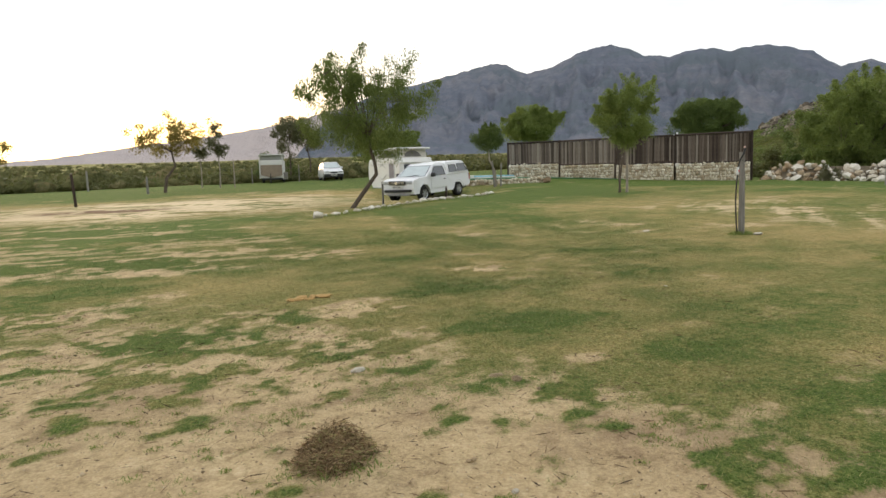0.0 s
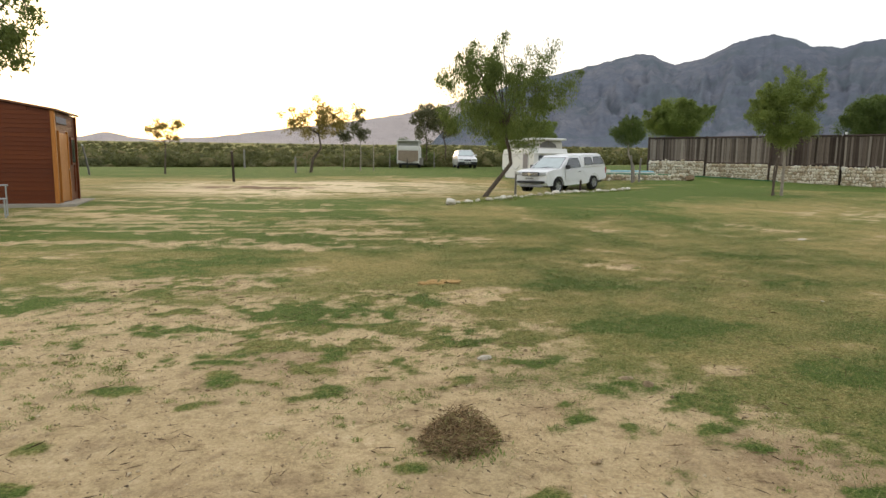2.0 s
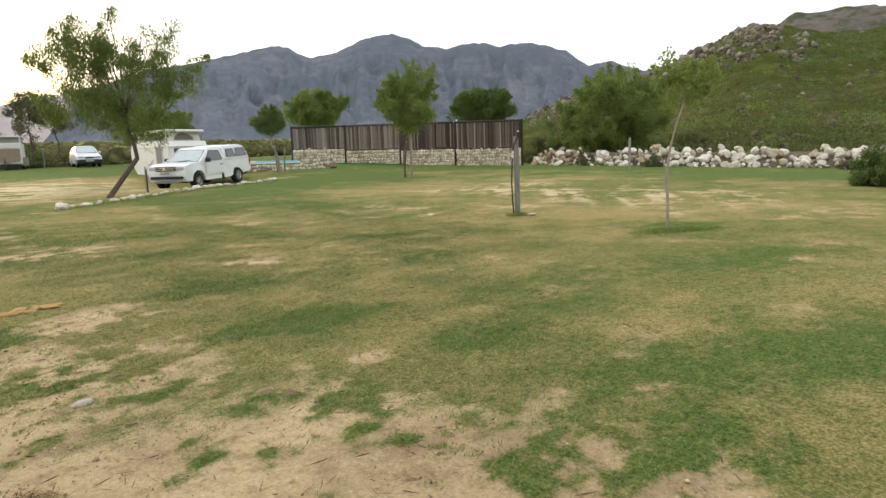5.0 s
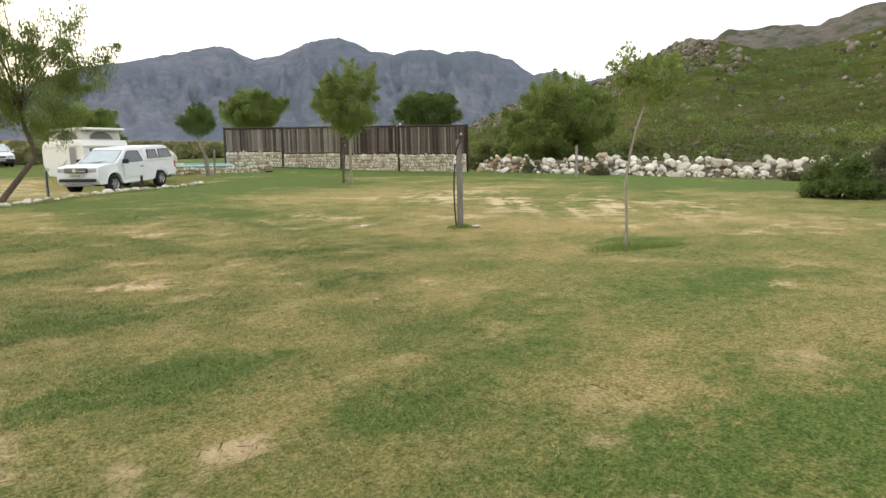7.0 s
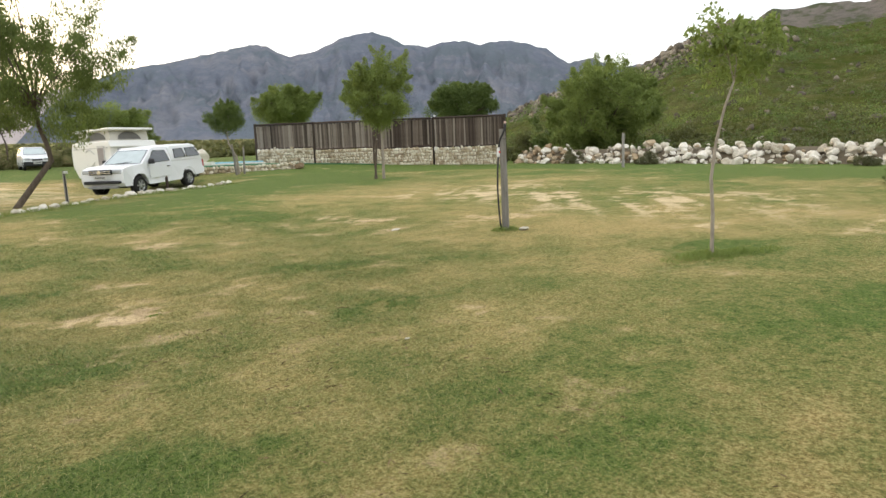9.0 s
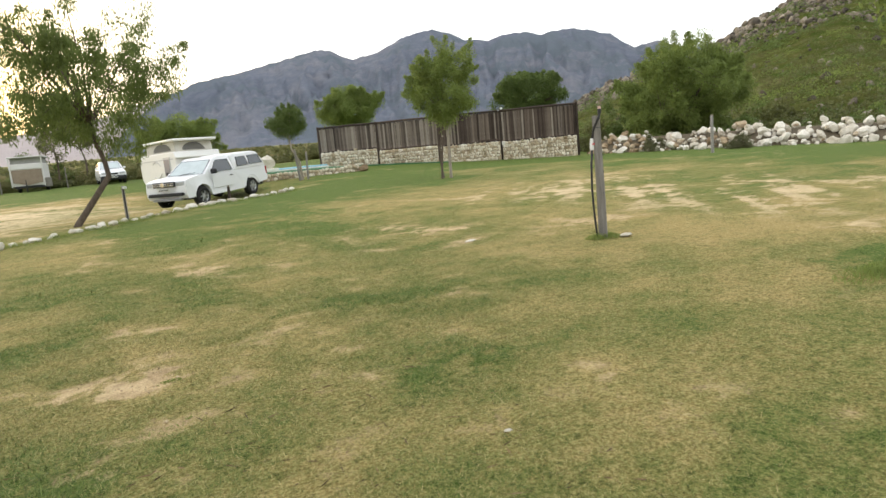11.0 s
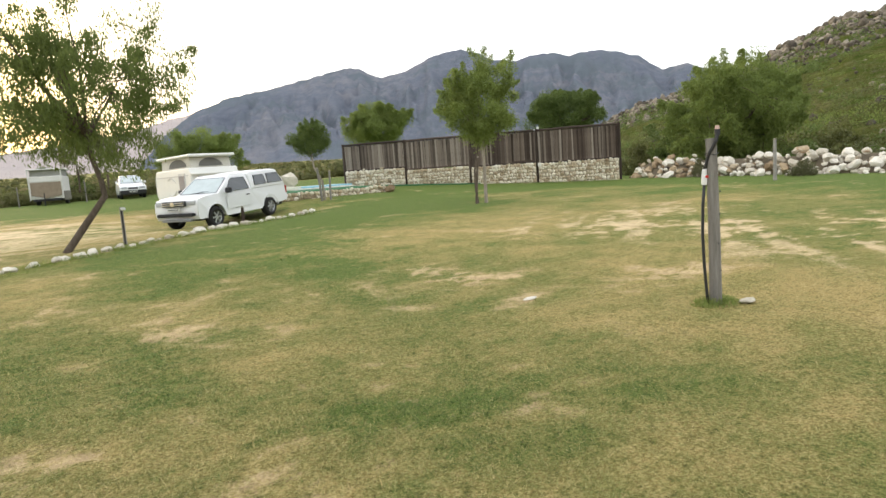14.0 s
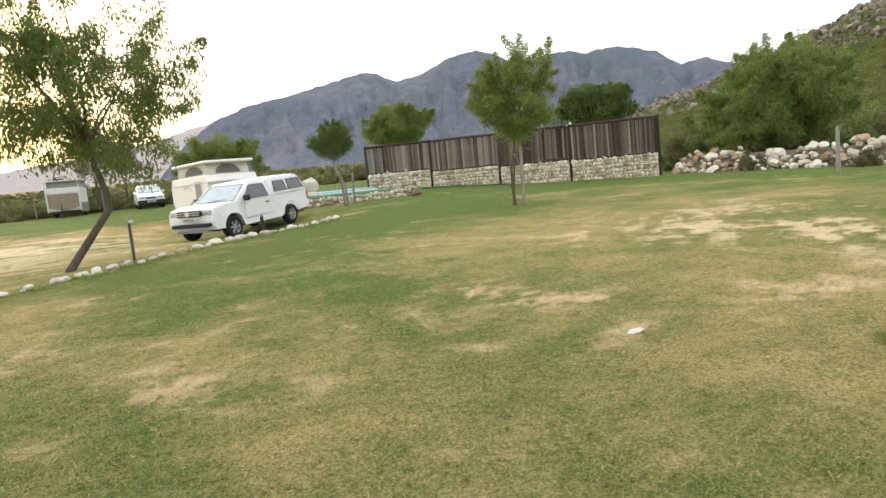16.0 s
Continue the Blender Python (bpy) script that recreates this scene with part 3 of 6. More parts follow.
# ---- mountains and hill ----
def terrain(name, az, rr, height, mat, label, category):
    """A mesh over directions az (degrees) and distances rr."""
    a, r = np.meshgrid(np.radians(az), rr)
    x, y = r * np.sin(a), r * np.cos(a)
    z = height(np.degrees(a), r, x, y)
    n, m = len(az), len(rr)
    i = np.arange(n * m).reshape(m, n)
    f = np.stack([i[:-1, :-1], i[1:, :-1], i[1:, 1:], i[:-1, 1:]], -1).reshape(-1, 4)
    me = from_np(name, np.stack([x.ravel(), y.ravel(), z.ravel()], 1), f, True)
    return tagged(part(name, me, mat), label, category, kind="structure")


def build_rock(cols, scrub, s):
    def build(n, l, b):
        big, small = grain(n, l, s, 9, (1, 1, 1.6), 0.65), grain(n, l, s * 9, 8, (1, 1, 2.2), 0.7)
        r = ramp(n, cols)
        l.new(blend(n, l, 0.5, big.outputs["Color"], small.outputs["Color"]), r.inputs["Fac"])
        patch = grain(n, l, s * 3.1, 8, None, 0.7)
        t = n.new("ShaderNodeMapRange")
        t.inputs["From Min"].default_value, t.inputs["From Max"].default_value = 0.47, 0.58
        l.new(patch.outputs["Fac"], t.inputs["Value"])
        l.new(blend(n, l, t.outputs["Result"], r.outputs["Color"], scrub), b.inputs["Base Color"])
        relief(n, l, b, small.outputs["Fac"], 0.6, 0.10 / s)
    return build


# the blue of distance haze is put into these rock and scrub colours
FAR_ROCK = material("haze_blue_mountain", build_rock([(0.36, (0.115, 0.132, 0.168)), (0.5, (0.172, 0.188, 0.225)), (0.64, (0.28, 0.27, 0.28))], (0.148, 0.172, 0.195), 0.0016), 1.0, 0, 0.0)
# pale base colour stands in for the haze over the far hills
HAZE_PALED_ROCK = material("haze_paled_range", build_rock([(0.3, (0.47, 0.41, 0.39)), (0.7, (0.58, 0.51, 0.475))], (0.50, 0.44, 0.42), 0.0011), 1.0, 0, 0.0)
HILL = material("green_hillside", build_rock([(0.38, (0.04, 0.046, 0.014)), (0.5, (0.085, 0.092, 0.026)), (0.62, (0.16, 0.14, 0.07))], (0.055, 0.075, 0.016), 0.09), 1.0, 0, 0.0)
RIDGE_ROCK = material("brown_ridge", build_rock([(0.3, (0.085, 0.075, 0.065)), (0.5, (0.16, 0.14, 0.12)), (0.72, (0.26, 0.23, 0.20))], (0.085, 0.095, 0.055), 0.02), 1.0, 0, 0.0)

# peaks of the range: direction and rise in degrees
RANGE_AZ = [-6, 3, 5.5, 8, 11, 15.0, 17.8, 20.9, 22.2, 24.0, 26.3, 28.8, 31.1, 32.8, 33.8, 35.9, 37.3, 39.4, 40.6, 41.5, 43.2, 44.7, 46.4, 47.4, 48.2, 50.0, 51.5, 52.6, 54.0, 62, 80]
RANGE_EL = [0.3, 1.6, 4.4, 6.3, 7.4, 8.15, 8.77, 9.51, 9.32, 8.51, 9.03, 10.06, 10.43, 9.94, 9.44, 9.01, 9.39, 9.46, 9.09, 9.34, 9.32, 8.9, 8.42, 7.61, 7.08, 7.49, 6.77, 6.45, 6.6, 6.0, 4.0]
LOW_AZ = [-60, -45, -30, -25.4, -23.6, -21.9, -19.6, -15.5, -9.3, -3.3, 1.2, 3.6, 6, 8.5, 14]
LOW_EL = [1.6, 1.8, 1.8, 1.9, 2.4, 2.0, 1.8, 2.2, 3.1, 3.9, 4.6, 5.05, 5.8, 6.3, 5.0]


def range_height(az_list, el_list, top, foot, rough):
    def height(a, r, x, y):
        crest = np.tan(np.radians(np.interp(a, az_list, el_list)))
        up = np.clip((r - foot) / (top - foot), 0, 1)
        ribs = smooth_noise(a * 0.9 + r / 420, r / 300 - a * 0.3, 60, 5) - 0.5
        z = crest * top * (0.25 * up + 0.75 * up ** 1.6) * (1 + 0.6 * ribs * up * (1 - up) * 4) + rough * (smooth_noise(x / 75, y / 75, 61, 4) - 0.5) * (0.10 + 4 * up * (1 - up)) + 0.35 * rough * (smooth_noise(x / 28, y / 28, 66, 4) - 0.5) * up ** 4
        return np.where(r > top, z - (r - top) * 0.3, z)
    return height


terrain("mountain_range", np.linspace(-6, 80, 520), np.concatenate([np.linspace(1200, 2600, 90), [2900]]), range_height(RANGE_AZ, RANGE_EL, 2600, 1200, 40), FAR_ROCK, "rocky mountain range behind the camp, haze in its blue-grey colour", "mountain")
terrain("distant_hills", np.linspace(-60, 16, 200), np.concatenate([np.linspace(2700, 4000, 24), [4300]]), range_height(LOW_AZ, LOW_EL, 4000, 2700, 40), HAZE_PALED_ROCK, "low hills along the horizon, haze put into their pale colour", "hills")

HILL_AZ = [38, 42, 44, 46, 48, 50, 52, 54, 56, 58, 60, 62, 63.5, 65, 67, 70, 76, 90, 120, 150]
HILL_EL = [1.5, 3.0, 4.0, 4.8, 5.2, 5.7, 6.2, 6.8, 7.8, 8.7, 9.5, 9.75, 9.4, 8.8, 8.5, 8.6, 9.8, 12, 12, 10]


def hill_foot(a):
    return np.interp(a, [40, 45, 52, 60, 68, 75, 90, 150], [46, 43, 39, 37, 36.5, 35, 34, 34])


def hill_height(a, r, x, y):
    rise = np.tan(np.radians(np.interp(a, HILL_AZ, HILL_EL)))
    d = np.clip(r - hill_foot(a), 0, None)
    full = np.interp(a, [44, 70, 150], [1.02, 1.06, 1.06])
    z = 0.6 + rise * d * full * (0.80 + 0.20 * step(30, 160, d)) + (smooth_noise(x / 9, y / 9, 70, 4) - 0.5) * np.clip(d / 25, 0, 1) * (1.6 + d / 90)
    z += step(90, 130, d) * (smooth_noise(x / 5, y / 5, 71, 3) - 0.4) * 3.0 * step(50, 55, a) * (1 - step(66, 72, a))
    return np.where(d <= 0, -0.3, z)


terrain("hillside", np.linspace(38, 150, 440), np.concatenate([np.linspace(33, 60, 30), np.geomspace(62, 330, 90), [340]]), lambda a, r, x, y: np.where(r > 335, hill_height(a, r, x, y) - 25, hill_height(a, r, x, y)), HILL, "green scrub hillside with scattered rock", "hill")
terrain("rocky_ridge", np.linspace(50, 100, 160), np.concatenate([np.linspace(340, 620, 30), [700]]), lambda a, r, x, y: np.tan(np.radians(np.interp(a, [50, 56, 62, 64, 67, 70, 76, 100], [3.8, 6.9, 8.9, 9.8, 10.0, 9.7, 11.0, 12.0]))) * r * np.clip((r - 260) / 360, 0, 1) * np.where(r > 650, 0.8, 1) + 13 * (smooth_noise(x / 25, y / 25, 72, 5) - 0.5), RIDGE_ROCK, "grey-brown rocky ridge above the hillside", "ridge")


def ang(dx, dy):
    return math.degrees(math.atan2(dy, dx))


# ---- screen fence on a stone plinth ----
FENCE_A, FENCE_B = Vector((15.65, 38.3)), Vector((26.75, 29.45))
STONES = []


def stone_mesh(seed, flat=0.78, rough=0.26, rings=2):
    """An irregular rounded stone about 1 across, resting on z = 0."""
    bm = bmesh.new()
    bmesh.ops.create_icosphere(bm, subdivisions=rings, radius=0.5)
    for v in bm.verts:
        d = v.co.normalized()
        k = 1 + rough * 2 * (noise.noise(d * 1.3 + Vector((seed * 3.7, seed, 0))) + 0.5 * noise.noise(d * 3.1 + Vector((0, seed * 2.3, seed))))
        v.co = d * 0.5 * k
        v.co.z *= flat
        for lim, ax in ((0.36, 2), (0.44, 0)):
            if abs(v.co[ax]) > lim * (flat if ax == 2 else 1):
                v.co[ax] *= 0.9
    cut = random.Random(seed * 13)
    for _ in range(9):
        way = Vector((cut.gauss(0, 1), cut.gauss(0, 1), cut.gauss(0, 1))).normalized()
        lim = cut.uniform(0.25, 0.40)
        for v in bm.verts:
            over = v.co.dot(way) - lim
            if over > 0:
                v.co -= way * over * 0.9
    low = min(v.co.z for v in bm.verts)
    for v in bm.verts:
        v.co.z -= low
    me = bpy.data.meshes.new("stone")
    bm.to_mesh(me)
    bm.free()
    return me


STONE_WHITE = [stone_mesh(i) for i in range(1, 9)]
for me in STONE_WHITE:
    me.materials.append(WHITE_STONE)
STONE_RED = [me.copy() for me in STONE_WHITE[:5]]
for me in STONE_RED:
    me.materials.clear()
    me.materials.append(RED_STONE)


def masonry(name, length, height, thick, size, seed, both=True):
    """Rubble of rough stones of mixed size bedded in a wall along x, as one mesh of many stones."""
    rng = random.Random(seed)
    blanks = []
    for k in range(6):
        bm = bmesh.new()
        bmesh.ops.create_icosphere(bm, subdivisions=2, radius=0.5)
        shape = random.Random(seed * 7 + k)
        for _ in range(8):
            way = Vector((shape.gauss(0, 1), shape.gauss(0, 0.5), shape.gauss(0, 1))).normalized()
            lim = shape.uniform(0.30, 0.42)
            for v in bm.verts:
                over = v.co.dot(way) - lim
                if over > 0:
                    v.co -= way * over
        blanks.append((np.array([v.co[:] for v in bm.verts]), np.array([[v.index for v in f.verts] for f in bm.faces])))
        bm.free()
    verts, faces, n = [], [], 0

    def lay(cx, cz, w, h):
        nonlocal n
        for sgn in ((-1, 1) if both else (-1,)):
            v, f = rng.choice(blanks)
            m = np.array(Matrix.Translation((cx, sgn * thick / 2, cz)) @ pose(0, 0, 0, rng.uniform(-8, 8), rng.uniform(-22, 22), rng.uniform(-8, 8)) @ Matrix.Diagonal((1.22 * w, rng.uniform(0.09, 0.17), 1.24 * h, 1)))
            verts.append(v @ m[:3, :3].T + m[:3, 3])
            faces.append(f + n)
            n += len(v)
    z = 0.0
    while z < height - 0.3 * size:
        h = size * rng.uniform(0.75, 1.15)
        x = -rng.uniform(0, size)
        while x < length:
            w = size * rng.choice([0.65, 0.8, 0.95, 1.1, 1.4])
            lo, hi = max(x, 0), min(x + w, length)
            if hi - lo > 0.05:
                sag = h * 0.35 * (noise.noise(Vector((x * 2.1, z * 3.0, seed))))
                if rng.random() < 0.22:
                    lay((lo + hi) / 2, z + 0.27 * h + sag, hi - lo, 0.5 * h)
                    lay((lo + hi) / 2 + rng.uniform(-0.02, 0.02), z + 0.77 * h + sag, (hi - lo) * 0.9, 0.5 * h)
                else:
                    lay((lo + hi) / 2, min(z + h / 2 + sag, height - 0.3 * h), hi - lo, h * rng.uniform(0.8, 1.15))
            x += w
        z += h
    return from_np(name, np.concatenate(verts), np.concatenate(faces))


def screen_fence():
    run = FENCE_B - FENCE_A
    total, span = run.length, run.length / 4
    along, rz = run.normalized(), ang(*run)
    z_top = 3.47
    fence = thing("screen_fence", (FENCE_A.x, FENCE_A.y, 0), "weathered vertical board fence on a low stone wall", "fence", rz)
    post_at = [0.0, 0.235 * total, 0.475 * total, 0.715 * total, total]
    base = [gz(*(FENCE_A + along * s)) for s in post_at]
    for s, z in zip(post_at, base):
        bm = tube(bmesh.new(), [(s, 0.0, z - 0.3), (s, 0, z_top + 0.02)], [0.085, 0.075], 10)
        part("post", bm, DARK_WOOD, fence, "dark creosoted round pole")
    rng = random.Random(4)
    plank_meshes = []
    for i in range(6):
        bm = boxed(-0.052, 0.052, -0.012, 0.012, 0, 1, bevel=0.004)
        for v in bm.verts:
            v.co.x += 0.012 * math.sin(v.co.z * 3 + i)
        plank_meshes.append(bpy.data.meshes.new("plank"))
        bm.to_mesh(plank_meshes[-1])
        bm.free()
        plank_meshes[-1].materials.append(GREY_WOOD)
    dark_planks = [me.copy() for me in plank_meshes]
    for me in dark_planks:
        me.materials.clear()
        me.materials.append(BROWN_BOARD)
    for k in range(4):
        s0, s1, z0, z1 = post_at[k], post_at[k + 1], base[k], base[k + 1]
        tops = z_top - 0.12
        wall_h = [0.86, 0.86, 0.92, 1.0][k]
        low = (z0 + z1) / 2
        foot = min(z0, z1) - 0.25
        wl_ = low + wall_h - foot - 0.02
        wall = part("stone_wall", boxed(s0 + 0.06, s1 - 0.06, -0.15, 0.15, foot, foot + wl_ - 0.03), MORTAR, fence, "low wall of mixed pale and brown fieldstone")
        me = masonry("stonework", s1 - s0 - 0.12, wl_, 0.30, 0.165, 30 + k)
        ob = part("stonework", me, WALL_STONE, wall)
        ob.matrix_basis = pose(s0 + 0.06, 0, foot)
        tagged(ob, kind="stuff")
        for zr in (foot + wl_ + 0.09, tops - 0.05):
            part("rail", boxed(s0, s1, 0.0, 0.07, zr - 0.055, zr + 0.055, bevel=0.01), DARK_WOOD, fence)
        # added dark sheet that gives the gaps between planks their shade
        part("backing", boxed(s0 + 0.07, s1 - 0.07, 0.074, 0.09, foot + wl_ + 0.03, tops - 0.02), DARK_WOOD, fence, "dark sheet added behind the planks as shade for the gaps")
        part("rail", boxed(s0 + 0.08, s1 - 0.08, -0.105, -0.058, foot + wl_ + 0.005, foot + wl_ + 0.085, bevel=0.008), DARK_WOOD, fence)
        part("rail", tube(bmesh.new(), [(s0 - 0.05, -0.03, tops + 0.06), ((s0 + s1) / 2, -0.03, tops + 0.075), (s1 + 0.05, -0.03, tops + 0.06)], [0.055, 0.06, 0.055], 8), DARK_WOOD, fence, "round capping pole")
        x = s0 + 0.09
        while x < s1 - 0.1:
            w = rng.uniform(0.6, 1.15)
            ob = part("plank", rng.choice(dark_planks if rng.random() < (0.05, 0.12, 0.4, 0.7)[k] else plank_meshes), None, fence)
            zb = foot + wl_ + 0.05 + rng.uniform(-0.02, 0.03)
            ob.matrix_basis = pose(x + 0.052 * w, -0.028 - rng.uniform(0, 0.016), zb, 0, rng.uniform(-0.9, 0.9), 0) @ Matrix.Diagonal((w, 1, tops + rng.uniform(-0.05, 0.03) - zb, 1))
            x += 0.104 * w + rng.choice([-0.004, 0.002, 0.005, 0.009])
        if k == 2:
            part("board_patch", boxed(s1 - 1.25, s1 - 0.1, -0.075, -0.05, foot + wl_ + 0.02, foot + wl_ + 0.17, bevel=0.004), DARK_WOOD, fence, "short dark board nailed low")
    s = post_at[3]
    lamp = part("lamp", boxed(s + 0.05, s + 0.16, -0.16, -0.05, z_top, z_top + 0.11, bevel=0.02), plain("white_plastic", (0.75, 0.75, 0.73)), fence, "small white outdoor lamp")
    part("bracket", boxed(s - 0.10, s - 0.02, -0.14, -0.07, z_top - 0.06, z_top, bevel=0.01), plain("grey_plastic", (0.4, 0.4, 0.4)), lamp)
    part("socket_box", boxed(s + 0.03, s + 0.2, -0.22, -0.09, base[3] + 0.78, base[3] + 0.98, bevel=0.015), plain("cream_plastic", (0.66, 0.64, 0.56)), fence, "pale weatherproof socket box")


screen_fence()


def fence_mat():
    """A strip of green matting laid on the ground along the fence's foot."""
    along = (FENCE_B - FENCE_A).normalized()
    side = Vector((along.y, -along.x))
    if side.y > 0:
        side = -side
    bm = bmesh.new()
    rows = []
    for i in range(30):
        base = FENCE_A + along * (0.25 * i)
        wide = 1.15 - 0.025 * i + 0.08 * math.sin(i * 1.3)
        row = []
        for o in (0.24, 0.5 * wide + 0.12, wide):
            p = base + side * o
            row.append(bm.verts.new((p.x, p.y, gz(p.x, p.y) + 0.05)))
        rows.append(row)
    for a, b in zip(rows, rows[1:]):
        for k in range(2):
            bm.faces.new((a[k], b[k], b[k + 1], a[k + 1]))
    got = bmesh.ops.extrude_face_region(bm, geom=bm.faces[:])
    bmesh.ops.translate(bm, verts=[v for v in got["geom"] if isinstance(v, bmesh.types.BMVert)], vec=(0, 0, -0.12))
    tagged(part("ground_mat", bm, mottled("green_turf_mat", [(0.2, (0.02, 0.10, 0.04)), (0.8, (0.045, 0.165, 0.07))], 3, 60, 0.95)), "strip of green matting along the fence's foot", "mat")


fence_mat()

# ---- trees and bushes ----
def crown_leaves(name, centres, sizes, per, length, width, droop, mat, parent, label=""):
    """Clumps of leaves round the centres; droop 1 hangs them down in strands."""
    n = len(centres) * per
    c = np.repeat(np.array(centres), per, 0)
    s = np.repeat(np.array(sizes), per)[:, None]
    off = RNG.normal(size=(n, 3))
    off /= np.linalg.norm(off, axis=1, keepdims=True)
    off *= RNG.uniform(0.15, 1.0, (n, 1)) ** 0.6
    off[:, 2] *= 0.8
    place = c + off * s
    strand = RNG.uniform(0, 1, n) < droop * 0.6
    place[strand, 2] -= RNG.uniform(0, 0.8, strand.sum()) * s[strand, 0]
    way = RNG.normal(size=(n, 3)) * (1 - 0.7 * droop)
    way[:, 2] -= 1.6 * droop
    return part(name, leaf_mesh(name, place, way, length * RNG.uniform(0.6, 1.3, n), width * RNG.uniform(0.6, 1.3, n)), mat, parent, label)


def tree(name, x, y, label, trunk, crown, half, clumps, per, leaf, mat, bark=BARK, droop=0.3, trunk_r=0.1, seed=1, clump=0.42, group="", category="tree", uneven=0.5, shoots=0, reach=0.6):
    """trunk: points above the foot. crown: its middle; half: its half sizes."""
    rng = random.Random(seed)
    t = thing(name, (x, y, gz(x, y)), label, category, group=group)
    centres, sizes = [], []
    while len(centres) < clumps:
        d = Vector((rng.gauss(0, 1), rng.gauss(0, 1), rng.gauss(0, 1))).normalized() * rng.uniform(0.25, 1.0) ** 0.55
        bulge = 1 + uneven * noise.noise(d * 1.7 + Vector((seed, seed * 2, 0)))
        centres.append(Vector(crown) + Vector((d.x * half[0], d.y * half[1], d.z * half[2])) * bulge)
        sizes.append(clump * rng.uniform(0.6, 1.25))
    bm = bmesh.new()
    pts = [Vector(p) for p in trunk]
    tube(bm, [pts[0] - Vector((0, 0, 0.25)), *pts], [trunk_r * 1.35, *[trunk_r * (1.15 - 0.55 * i / max(1, len(pts) - 1)) for i in range(len(pts))]], 10)
    part("trunk", bm, bark, t, smooth=True)
    fork = pts[-1]
    limbs = bmesh.new()
    hubs = []
    for i in range(max(4, clumps // 9)):
        target = centres[rng.randrange(len(centres))]
        mid = fork.lerp(target, 0.5) + Vector((rng.uniform(-0.2, 0.2), rng.uniform(-0.2, 0.2), rng.uniform(0, 0.25))) * clump
        tube(limbs, [fork, mid, target], [trunk_r * 0.5, trunk_r * 0.32, trunk_r * 0.12], 6)
        hubs.append((mid, target))
    for c in centres[::2]:
        h = min((p for pair in hubs for p in pair), key=lambda p: (p - c).length)
        tube(limbs, [h, h.lerp(c, 0.5) + Vector((0, 0, 0.1 * clump)), c], [trunk_r * 0.16, trunk_r * 0.1, trunk_r * 0.05], 4)
    part("branchwork", limbs, bark, t)
    crown = crown_leaves("crown", [tuple(c) for c in centres], sizes, per, leaf[0], leaf[1], droop, mat, t)
    if shoots:
        spots, widths = [], []
        middle = sum(centres, Vector()) / len(centres)
        outer = sorted(centres, key=lambda c: -((c - middle).length + 0.6 * (c.z - middle.z)))[:max(4, len(centres) // 2)]
        for i in range(shoots):
            c = rng.choice(outer)
            way = ((c - middle).normalized() * 0.7 + Vector((rng.gauss(0, 0.3), rng.gauss(0, 0.3), rng.uniform(0.1, 1.0)))).normalized()
            far = reach * rng.uniform(0.5, 1.2)
            for k in range(6):
                spots.append(tuple(c + way * (0.5 * clump + far * k / 5)))
                widths.append(clump * (0.62 - 0.07 * k))
        crown_leaves("leafy_spray", spots, widths, max(10, per // 9), leaf[0], leaf[1], droop * 0.3, mat, crown)
    return t


tree("pepper_tree", 3.15, 22.4, "leaning dark-barked tree with drooping feathery green leaves", [(0, 0, 0), (0.45, -0.05, 0.6), (0.90, -0.1, 1.2), (0.86, -0.05, 1.6), (0.74, 0, 2.05), (0.7, 0, 2.5)], (0.55, 0.1, 3.75), (2.35, 2.1, 1.85), 138, 255, (0.118, 0.028), LEAF_PEPPER, droop=0.7, trunk_r=0.074, seed=3, clump=0.40, uneven=0.55, shoots=26, reach=0.3)
tree("staked_tree", 14.9, 23.9, "young round-crowned green tree tied to a pole", [(0, 0, 0), (-0.06, 0, 0.5), (-0.05, 0, 1.1), (0.1, 0, 1.7), (0.2, 0, 2.3)], (0.30, 0, 3.2), (1.2, 1.2, 1.2), 84, 380, (0.095, 0.032), LEAF_WILLOW, trunk_r=0.036, seed=11, clump=0.36, droop=0.35, uneven=0.5, shoots=34, reach=0.42)
tree("small_round_tree", 12.3, 31.9, "small round green tree between wooden stakes", [(0, 0, 0), (-0.05, 0, 0.8), (-0.35, 0, 1.4), (-0.4, 0, 1.9)], (-0.38, 0, 2.6), (0.72, 0.72, 0.72), 46, 380, (0.08, 0.028), LEAF_DEEP, bark=PALE_BARK, trunk_r=0.05, seed=5, clump=0.28, uneven=0.3, shoots=14, reach=0.3)
tree("willow_tree", 24.6, 54.7, "broad feathery green tree behind the fence", [(0, 0, 0), (0.1, 0, 1.6), (0, 0, 3.0)], (0, 0, 4.2), (2.7, 2.5, 1.55), 110, 380, (0.2, 0.055), LEAF_WILLOW, trunk_r=0.16, seed=8, clump=0.66, droop=0.45, uneven=0.4, shoots=40, reach=0.35)
tree("dense_tree", 31.6, 39.4, "dense dark green tree behind the fence", [(0, 0, 0), (0, 0, 1.5), (0.1, 0, 2.4)], (0.2, 0, 3.55), (2.6, 2.4, 1.75), 120, 420, (0.16, 0.05), LEAF_DEEP, trunk_r=0.16, seed=9, clump=0.58, droop=0.2, uneven=0.4, shoots=40, reach=0.3)
tree("dense_tree", 9.9, 50.0, "rounded green tree behind the caravan", [(0, 0, 0), (0, 0, 1.0), (0.1, 0, 1.7)], (0.2, 0, 2.75), (2.7, 2.2, 1.35), 90, 360, (0.17, 0.045), LEAF_WILLOW, trunk_r=0.14, seed=19, clump=0.6, droop=0.3, uneven=0.4, shoots=30, reach=0.3)
